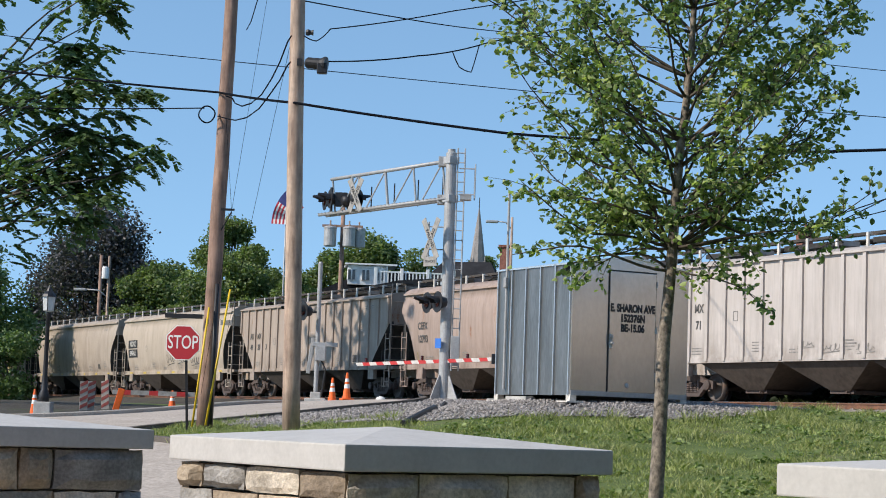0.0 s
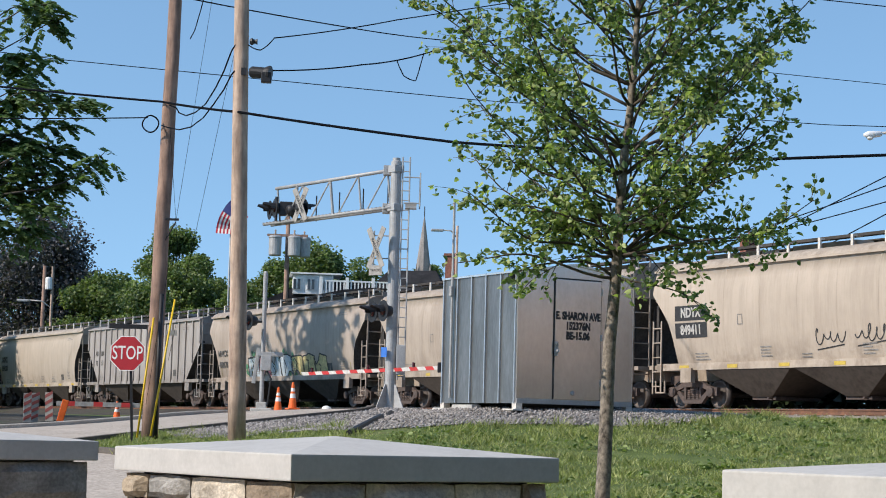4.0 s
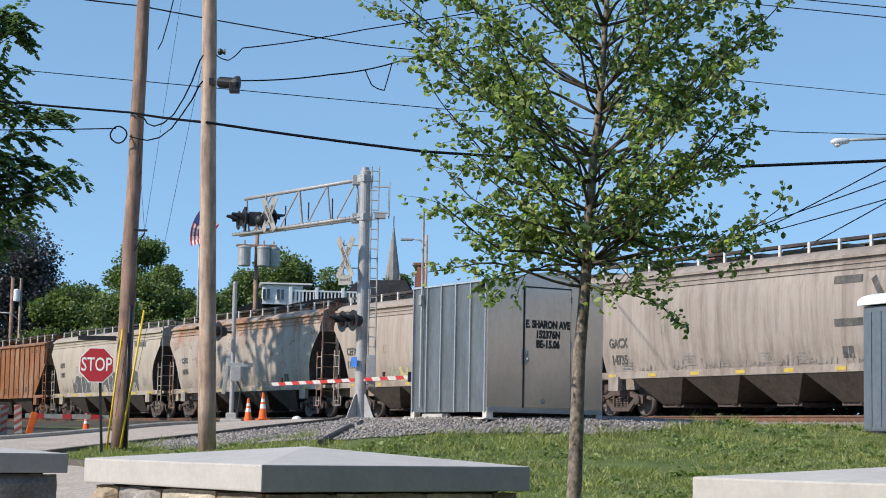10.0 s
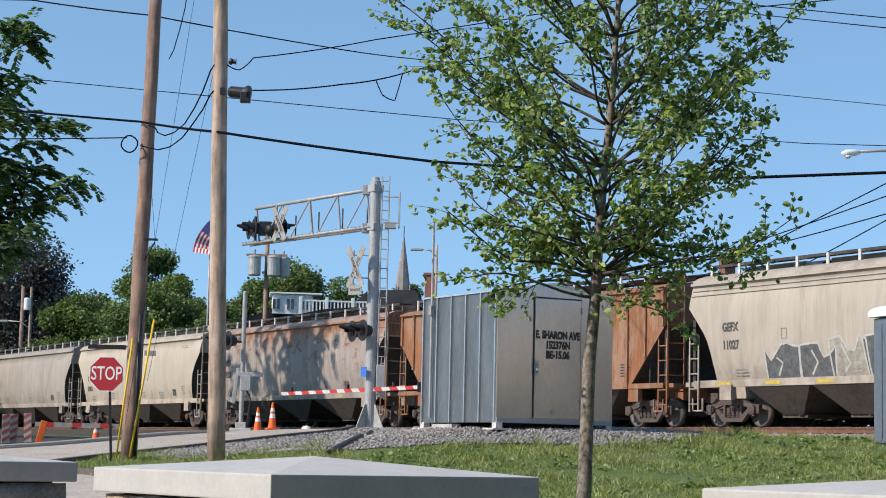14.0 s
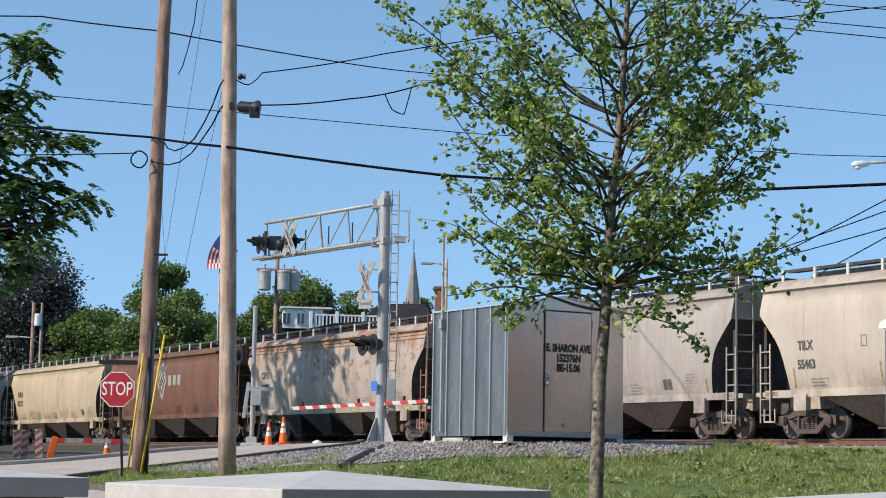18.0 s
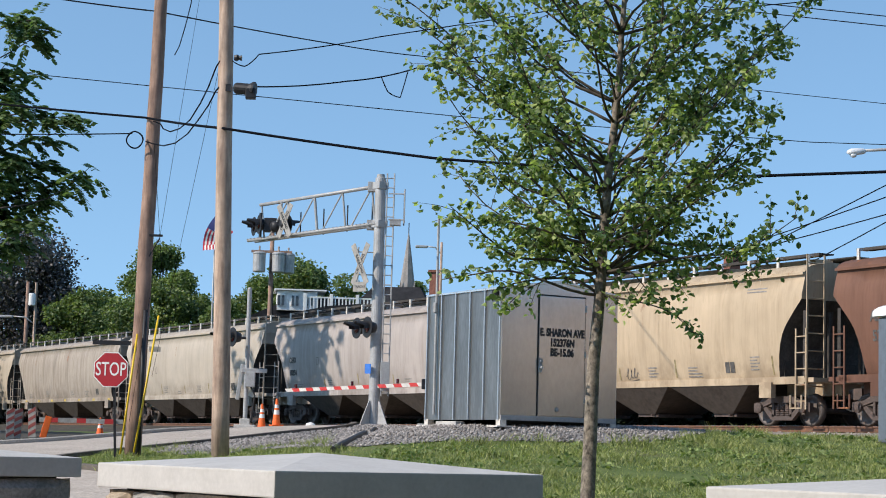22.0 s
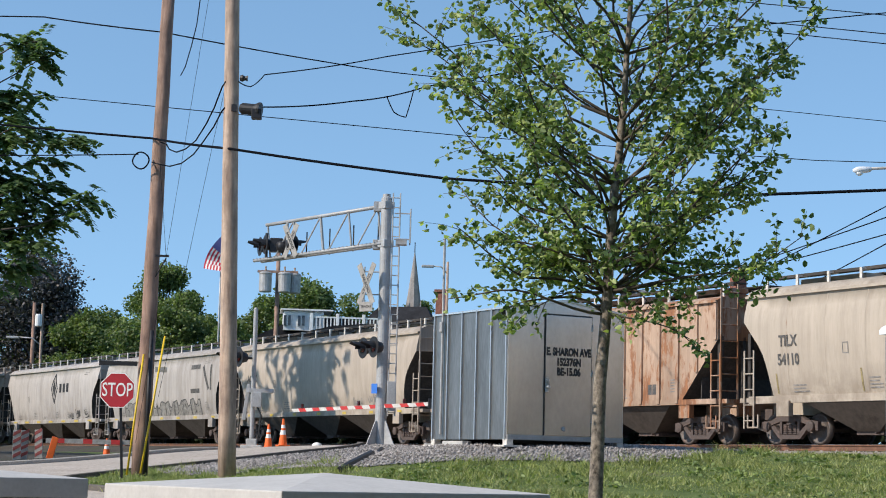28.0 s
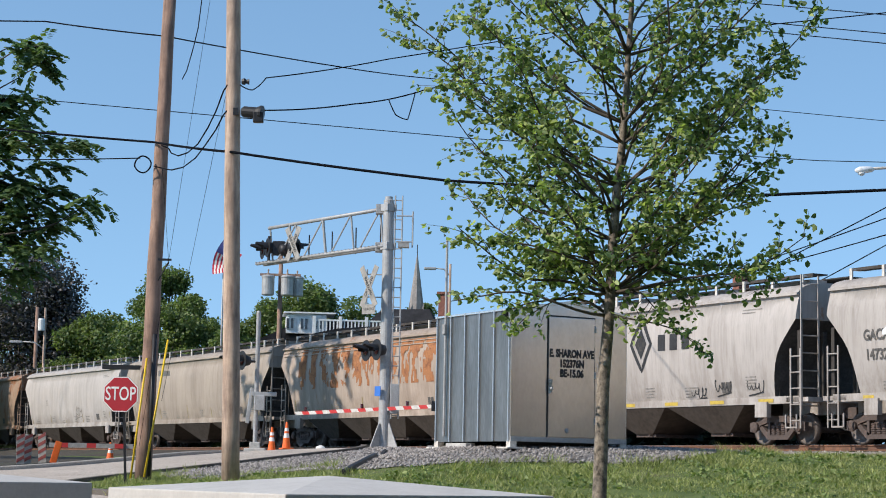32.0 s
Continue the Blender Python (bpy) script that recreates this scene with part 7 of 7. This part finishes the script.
# ---- portable toilet beside the grass ----
def toilet():
    x, y = 9.98, 33.9
    z = h(x, y)
    t = thing("portable_toilet", pose(x, y, z, 0, 0, 20), "blue-grey plastic portable toilet with a white roof", "portable toilet")
    W, H = 1.12, 2.36
    part("wall", Mesh().box((W / 2, W / 2, H / 2 + 0.06), (W, W, H)), "plastic_grey", t, "moulded blue-grey wall", bevel=0.04)
    for i in range(3):
        part("groove", Mesh().box((-0.008, 0.25 + i * 0.3, H / 2 + 0.05), (0.02, 0.04, H - 0.2)), "plastic_grey", t)
    d = part("door", Mesh().box((W / 2 + 0.06, -0.015, H / 2 + 0.02), (0.82, 0.05, H - 0.22)), "plastic_grey", t, "door", bevel=0.05)
    for k in range(3):
        part("hinge", Mesh().box((0.13, -0.05, 0.35 + k * 0.75), (0.08, 0.03, 0.12)), "white_paint", d, bevel=0.008)
    part("roof", Mesh().prism([(-0.07, 0.0), (W + 0.07, 0.0), (W + 0.07, 0.06)] + [(W / 2 + (W / 2 + 0.07) * math.cos(a), 0.06 + 0.2 * math.sin(a)) for a in np.linspace(0.15, math.pi - 0.15, 12)] + [(-0.07, 0.06)], W + 0.16, Matrix.Translation((0, W + 0.08, H + 0.08)) @ Matrix.Rotation(math.pi / 2, 4, "X")), "plastic_white", t, "arched white roof", smooth=False)
    part("skid", Mesh().box((W / 2, W / 2, 0.03), (W + 0.1, W, 0.08)), "dark", t)


toilet()


# ---- street lamp with a long arm ----
def arm_lamp():
    x, y = 16.2, 46.0
    z = h(x, y)
    t = thing("street_lamp", pose(x, y, z), "pale street lamp on a long curved arm", "street lamp")
    part("post", Mesh().path([(0, 0, 0), (0, 0, 10.0 - z)], [0.14, 0.1], 12), "pole_grey", t, smooth=True)
    part("arm", Mesh().path([(0, 0, 9.3 - z), (-1.5, -0.3, 9.38 - z), (-3.2, -0.7, 9.30 - z), (-4.2, -0.9, 9.2 - z)], [0.06, 0.05, 0.04, 0.035], 8), "aluminium", t, "pale curved arm", smooth=True)
    hd = Mesh().lathe([(0.035, 0.0), (0.07, 0.06), (0.085, 0.22), (0.09, 0.38), (0.04, 0.5)], (-4.12, -0.88, 9.19 - z), 12, (-0.98, -0.2, -0.12))
    part("lamp_head", hd, "plastic_white", t, "white lamp head", smooth=True)
    part("lens", Mesh().lathe([(0.09, 0), (0.08, 0.04), (0.03, 0.07)], (-4.45, -0.95, 9.08 - z), 12, (0, 0, -1)), "lamp_glass", t, smooth=True)


arm_lamp()


# ---- fittings on the two near poles ----
def on_poles():
    z1, z2 = P1.location.z, P2.location.z
    fl = part("floodlight", Mesh().lathe([(0.08, 0.0), (0.11, 0.04), (0.11, 0.30), (0.15, 0.38), (0.15, 0.42)], (0.0, -0.12, 8.47 - z2), 14, (0.95, -0.25, -0.1)), "black_metal", P2, "dark floodlight housing", smooth=False)
    part("visor", Mesh().box((0.33, -0.24, 8.34 - z2), (0.2, 0.18, 0.2)), "black_metal", fl, bevel=0.02)
    part("bracket", Mesh().box((-0.12, -0.1, 8.47 - z2), (0.1, 0.12, 0.14)), "black_metal", P2)
    part("insulator", Mesh().lathe([(0.05, 0), (0.07, 0.05), (0.04, 0.1), (0.06, 0.15)], (-0.02, -0.2, 9.05 - z2), 8, (1, 0, 0)), "black_metal", P2)
    # yellow guards on the guy wires of the leaning pole
    for a, b in (((-0.2, -0.6, 0.05), (0.02, -0.25, 2.75)), ((0.2, -1.4, 0.1), (0.52, -0.6, 3.15))):
        part("guy_guard", Mesh().tube(a, b, 0.024, seg=8), "yellow", P1, "yellow plastic guy guard", smooth=True)
    part("conduit", Mesh().tube((0.14, -0.16, 0.0), (0.17, -0.17, 3.3), 0.05, seg=10), "black_metal", P1, "dark conduit", smooth=True)
    part("standoff", Mesh().box((0.28, -0.12, 6.15 - z1 + 0.1), (0.4, 0.05, 0.05)).path([(0.1, -0.12, 5.6 - z1), (0.42, -0.12, 6.2 - z1)], 0.018, 5), "black_metal", P1)
    part("sign_arm", Mesh().box((-0.55, -0.2, 3.78 - z1), (0.85, 0.06, 0.1)), "black_metal", P1, "dark bracket")
    part("tag", Mesh().box((0.42, -0.22, 3.66 - z1), (0.26, 0.02, 0.12)), "aged_white", P1, "small white tag")
    cl = Mesh()
    ring = [(0.36 * math.cos(a), -0.1 + 0.05 * math.sin(3 * a), 0.36 * math.sin(a)) for a in np.linspace(0, 6.28, 22)]
    cl.path([(x * 0.52 - 0.24, y - 0.1, z * 0.52 + 8.42 - z1) for x, y, z in ring], 0.018, 5)
    part("cable_coil", cl, "cable", P1, "coiled black cable")


on_poles()


# ---- wires ----
def wire(name, pts, r, sag, label, group="overhead wires"):
    """A sagging cable through points."""
    m = Mesh()
    line = []
    for i in range(len(pts) - 1):
        a, b = Vector(pts[i]), Vector(pts[i + 1])
        n = 12
        for k in range(n + (i == len(pts) - 2)):
            t = k / n
            q = a.lerp(b, t)
            q.z -= sag * 4 * t * (1 - t)
            line.append(q)
    m.path(line, r, 6)
    return solid(name, m, "cable", label, "overhead wire", group=group, smooth=True)


wire("thick_cable", [(-40, 68, 15.7), (-11.46, 47.0, 10.13), (-5.30, 42.35, 8.95), (-2.98, 35.82, 7.66), (1.15, 33.4, 6.82), (6.16, 31.0, 6.31), (30, 20, 6.4)], 0.026, 0.02, "thick black bundled cable between the poles")
wire("cable", [(-40, 68, 13.5), (-11.41, 47.0, 9.17), (-5.6, 42.4, 8.58)], 0.014, 0.02, "thin black cable to the leaning pole")
wire("cable", [(-60, 95, 24.0), (-23.27, 95.0, 20.7), (-17.39, 95.0, 20.13), (4.26, 95.0, 18.69), (22.58, 95.0, 17.96), (60, 95, 18)], 0.022, 0.0, "thin dark cable in the distance")
wire("cable", [(-40, 62, 16.0), (-8.38, 45.0, 12.34), (-5.16, 42.4, 11.45), (-1.4, 50.0, 12.5), (0.87, 60.0, 14.39), (15.34, 80.0, 17.69), (40, 108, 22)], 0.017, 0.02, "thin black cable over the poles")
wire("cable", [(-2.9, 35.95, 9.05), (-2.62, 36.0, 8.93), (-2.37, 36.2, 9.22), (0.02, 38.0, 10.06), (8, 44, 13.0), (30, 60, 20)], 0.012, 0.03, "black service cable from the pole")
wire("cable", [(-2.75, 36, 8.53), (-0.64, 37.0, 8.9), (0.85, 38.0, 9.45), (8, 42.5, 12), (30, 56, 18)], 0.014, 0.05, "black service cable from the pole")
wire("drip_loop", [(0.05, 37.5, 9.12), (0.2, 37.5, 8.8), (0.45, 37.6, 8.72), (0.6, 37.7, 9.32)], 0.012, 0.02, "loop of cable below the service line")
for slack in ([(-3.1, 35.9, 9.0), (-3.18, 36.0, 8.9), (-3.38, 36.71, 8.63), (-3.6, 37.46, 8.43), (-3.89, 38.41, 8.25), (-4.2, 39.36, 8.22), (-4.49, 40.22, 8.29), (-4.72, 40.88, 8.46), (-4.82, 41.2, 8.62), (-5.1, 42.2, 8.85)],
              [(-3.1, 35.9, 8.48), (-3.17, 36.0, 8.42), (-3.37, 36.73, 8.26), (-3.66, 37.67, 8.11), (-3.95, 38.62, 7.99), (-4.32, 39.75, 7.97), (-4.7, 40.88, 8.08), (-5.04, 41.83, 8.27), (-5.26, 42.25, 8.38)]):
    wire("slack_cable", slack, 0.015, 0.0, "slack black cable between the two poles")
wire("loose_cable", [(-3.96, 39.0, 11.6), (-4.03, 39.0, 10.85), (-4.13, 39.0, 10.36), (-4.24, 39.0, 9.92), (-4.33, 39.0, 9.73)], 0.012, 0.0, "loose end of black cable hanging between the poles")
for a, b in (((-3.95, 41, 12.3), (-5.2, 41, 2.0)), ((-3.3, 37.9, 9.2), (-4.75, 41.0, 3.0)), ((-5.04, 42, 8.3), (-4.75, 42, 5.5))):
    wire("guy_wire", [a, b], 0.0045, 0.0, "thin steel guy wire of the leaning pole", "guy wires")
for a, b in (((14.0, 70, 9.56), (18.5, 51.5, 10.6)), ((14.6, 70, 9.49), (18.5, 51.5, 9.8)), ((13.0, 72, 8.6), (18.5, 49, 11.6)), ((15.6, 68, 8.5), (18.3, 51, 10.6))):
    wire("cable", [a, b], 0.02, 0.05, "black cable beyond the train")
for a, b in (((11.0, 61, 17.5), (30.0, 34, 9.0)), ((10.9, 61, 16.9), (30.0, 34, 8.5)), ((10.8, 61, 16.6), (30.0, 34, 8.2))):
    wire("cable", [a, b], 0.016, 0.0, "thin black cable overhead")


# ---- flag ----
def flag():
    x, y = -9.50, 110.0
    z = h(x, y)
    t = thing("flag", pose(x, y, z), "red and white striped flag waving on a pole", "flag")
    part("flagpole", Mesh().path([(0.12, 0, 0), (0.12, 0, 15.4 - z)], [0.07, 0.04], 10), "aluminium", t, smooth=True)
    n, fly, hoist = 8, 2.25, 1.45
    w = fly / n
    out = []
    for i in range(n):
        me = bpy.data.meshes.new("cloth")
        vs, fs, mi = [], [], []
        for k in range(13):
            z1, z0 = -hoist * k / 13, -hoist * (k + 1) / 13
            o = len(vs)
            vs += [(0, 0, z0), (-w - 0.01, 0, z0), (-w - 0.01, 0, z1), (0, 0, z1)]
            fs.append((o, o + 1, o + 2, o + 3))
            mi.append(2 if (i < 3 and k < 7) else k % 2)
        me.from_pydata(vs, [], fs)
        for nm in ("flag_red", "white_paint", "flag_blue"):
            me.materials.append(M[nm])
        me.polygons.foreach_set("material_index", mi)
        me.update()
        ob = new("cloth", me)
        ob.parent = t
        out.append(ob)
    rows = [[] for _ in out]
    for step in range(65):
        tm = step * 0.5
        fall = 78 - 9 * math.sin((tm - 11) * 0.5) + 4 * math.sin(tm * 1.3 + 1)
        p = Vector((0.1, 0, 14.95 - z))
        for i in range(n):
            droop = fall * (0.62 + 0.62 * i / n)
            yaw = 32 * math.sin(tm * 3.1 - i * 0.95) * (0.35 + 0.65 * i / n)
            m = Matrix.Translation(p) @ pose(0, 0, 0, 0, 0, yaw) @ pose(0, 0, 0, 0, -droop, 0)
            rows[i].append((tm, m))
            p = m @ Vector((-w, 0, 0))
    for ob, r in zip(out, rows):
        WAVING.append((ob, r))


flag()


solid("edging_timber", Mesh().path([(px_, py_, h(px_, py_) + 0.06) for px_, py_ in ((-0.59, 32.3), (-0.51, 32.75), (-0.43, 33.15), (-0.34, 33.6), (-0.25, 34.15), (-0.16, 34.65), (-0.06, 35.55), (-0.05, 38), (-0.03, 42), (0.0, 46), (0.03, 50), (0.2, 53.7))], 0.055, 6), "dark", "dark edging pipe across the gravel bank", "edging")
beyond_flasher()


# ---- grass, stones and what closes the place ----
def turf():
    """Blades of grass over the near bank, thinner on bare patches."""
    g = np.random.default_rng(4)
    n = 440000
    x, y = g.uniform(-7, 16, n), 8.5 + 42 * g.random(n) ** 1.15
    bare = np.array([noise.noise((a * 0.55, b * 0.55, 1.5)) for a, b in zip(x, y)])
    off = (x * N2.x + y * N2.y) - P_TRACK
    core = [(3.0 + (px - 3.0) * 0.92, 43 + (py - 43) * 0.955) for px, py in PAD]
    tuft = np.array([noise.noise((a * 0.9, b * 0.5, 7.5)) for a, b in zip(x, y)])
    keep = ~inside(ROAD, x, y) & (~inside(PAD, x, y) | (~inside(core, x, y) & (g.random(n) < 0.35)) | ((x < -0.7) & (tuft > 0.12) & (y < 40))) & (off < -4.2) & (bare < 0.34 + 0.4 * g.random(n))
    x, y, bare = x[keep], y[keep], bare[keep]
    z = land(x, y)
    k = len(x)
    edge = inside([(px * 1.0, py - 1.1) for px, py in PAD], x, y)
    hgt = g.uniform(0.03, 0.085, k) * np.where(bare > 0.15, 0.6, 1.0) * np.where(edge, 1.4, 1.0)
    clump = np.array([noise.noise((p * 2.3, q * 1.4, 4.5)) for p, q in zip(x, y)])
    hgt *= np.clip(1.0 + 2.2 * clump, 0.35, 2.6)
    a = g.uniform(0, 6.28, k)
    w = g.uniform(0.007, 0.015, k)
    lx, ly = g.normal(0, 0.75, k) * hgt, g.normal(0, 0.75, k) * hgt
    dx, dy = np.cos(a) * w, np.sin(a) * w
    v = np.stack([np.stack([x - dx, y - dy, z - 0.01], 1), np.stack([x + dx, y + dy, z - 0.01], 1), np.stack([x + lx, y + ly, z + hgt], 1)], 1).reshape(-1, 3)
    f = np.arange(3 * k).reshape(-1, 3)
    ob = cloud_part("grass", v, f, "blade", None)
    tagged(ob, "short green lawn grass with taller tufts", "grass", "", "stuff")


turf()


def weeds():
    """Clumps of broad-leaved weeds and tussocks in the lawn."""
    g = np.random.default_rng(31)
    n = 1700
    cx, cy = g.uniform(-6, 15, n), 11 + 25 * g.random(n)
    thick = np.array([noise.noise((a * 0.6, b * 0.35, 12.0)) for a, b in zip(cx, cy)])
    ok = ~inside(ROAD, cx, cy) & ~inside(PAD, cx, cy) & (thick > -0.05 + 0.25 * g.random(n)) & ((cx * N2.x + cy * N2.y) - P_TRACK < -4.4)
    cx, cy = cx[ok], cy[ok]
    k, per = len(cx), 16
    r = g.uniform(0.05, 0.16, k)[:, None]
    px, py = cx[:, None] + g.normal(size=(k, per)) * r, cy[:, None] + g.normal(size=(k, per)) * r
    pz = land(px, py) + g.uniform(0.0, 0.09, (k, per))
    v, f = leaf_cloud(random.Random(9), np.stack([px.ravel(), py.ravel(), pz.ravel()], 1), 0.085, 0.3, 1.8)
    tagged(cloud_part("weeds", v, f, "weed", None), "clumps of broad-leaved green weeds in the lawn", "weeds", "", "stuff")


M["weed"] = leaf_material("weed", (0.09, 0.14, 0.045), (0.29, 0.35, 0.135), 0.3)
weeds()


def chips(name, poly, n, size, mat, label, seed, extra=None):
    """Loose crushed stones: rough little octahedra."""
    g = np.random.default_rng(seed)
    x0, x1 = min(p[0] for p in poly), max(p[0] for p in poly)
    y0, y1 = min(p[1] for p in poly), max(p[1] for p in poly)
    x, y = g.uniform(x0, x1, n), g.uniform(y0, y1, n)
    ok = inside(poly, x, y) & ~inside(ROAD, x, y)
    x, y = x[ok], y[ok]
    k = len(x)
    z = land(x, y) + 0.035
    off = (x * N2.x + y * N2.y) - P_TRACK
    z = np.where(off > -4.4, Z_RAIL - 0.22 - np.clip(-off - 1.9, 0, 3) * 0.2, z)
    s = size * g.uniform(0.5, 1.4, k)
    d = np.array([[1, 0, 0], [0, 1, 0], [-1, 0, 0], [0, -1, 0], [0, 0, 0.8], [0, 0, -0.6]])
    jit = d[None] * s[:, None, None] * g.uniform(0.6, 1.2, (k, 6, 1)) + g.normal(0, 0.18, (k, 6, 3)) * s[:, None, None]
    a = g.uniform(0, 6.28, k)
    c, sn = np.cos(a), np.sin(a)
    rx = jit[..., 0] * c[:, None] - jit[..., 1] * sn[:, None]
    ry = jit[..., 0] * sn[:, None] + jit[..., 1] * c[:, None]
    v = np.stack([rx + x[:, None], ry + y[:, None], jit[..., 2] + z[:, None]], -1).reshape(-1, 3)
    fc = np.array([[0, 1, 4], [1, 2, 4], [2, 3, 4], [3, 0, 4], [1, 0, 5], [2, 1, 5], [3, 2, 5], [0, 3, 5]])
    f = (np.arange(k)[:, None, None] * 6 + fc[None]).reshape(-1, 3)
    ob = cloud_part(name, v, f, mat, None)
    tagged(ob, label, "gravel", "", "stuff")


def stone_mix(name, cols):
    def build(nt, b):
        geo = nt.nodes.new("ShaderNodeNewGeometry")
        r = ramp(nt, geo.outputs["Random Per Island"], [(i / (len(cols) - 1), c) for i, c in enumerate(cols)])
        n2 = noise_tex(nt, 60, 3, 0.6)
        c = mix(nt, 1.0, r.outputs[0], ramp(nt, n2.outputs[0], [(0.3, (0.8, 0.8, 0.8)), (0.7, (1.15, 1.15, 1.15))]).outputs[0], "MULTIPLY")
        nt.links.new(c, b.inputs["Base Color"])
        b.inputs["Roughness"].default_value = 0.92
    return material(name, build)


M["chip_mix"] = stone_mix("chip_mix", [(0.12, 0.108, 0.10), (0.24, 0.22, 0.205), (0.34, 0.31, 0.29), (0.46, 0.42, 0.39)])
M["ballast_mix"] = stone_mix("ballast_mix", [(0.15, 0.12, 0.10), (0.29, 0.25, 0.21), (0.38, 0.34, 0.30), (0.52, 0.47, 0.41)])
chips("gravel", [p for p in PAD if p[1] < 46], 64000, 0.028, "chip_mix", "loose grey crushed stones of the pad", 8)
chips("gravel", [(-4.8, 48.5), (-5.0, 45.5), (2, 45.5), (2, 60), (0.4, 58.8), (-1.2, 53)], 16000, 0.035, "chip_mix", "loose grey crushed stones beside the road", 9)
_b = [track_point(-62, -4.6), track_point(-62, -1.0), track_point(-24, -1.0), track_point(-24, -4.6)]
chips("ballast", [(q.x, q.y) for q in _b], 16000, 0.05, "ballast_mix", "loose tan ballast stones beside the rail", 10)

# a dark hedge runs beyond the track
def hedge():
    g = np.random.default_rng(12)
    n = 80000
    u, o = g.uniform(-210, 30, n), 3.6 + g.uniform(0, 1.6, n)
    top = 2.0 + 0.3 * np.sin(u * 0.7) + 0.2 * np.sin(u * 1.9)
    zz = g.random(n) ** 0.8 * np.maximum(0.8, top)
    P = np.stack([N2.x * (P_TRACK + o) + D2.x * u, N2.y * (P_TRACK + o) + D2.y * u, Z_RAIL - 0.6 + zz], 1)
    v, f = leaf_cloud(random.Random(2), P, 0.34, 0.3, 1.5)
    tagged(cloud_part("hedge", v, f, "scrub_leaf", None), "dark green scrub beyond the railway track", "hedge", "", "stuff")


hedge()
# an unseen wall, added behind the camera, closes the place and darkens steel reflections
solid("wall_south", Mesh().box((4, -6.0, 6.3), (110, 0.4, 13.4)), "brick_red", "unseen brick wall added behind the viewer to darken reflections", kind="structure")


motions()
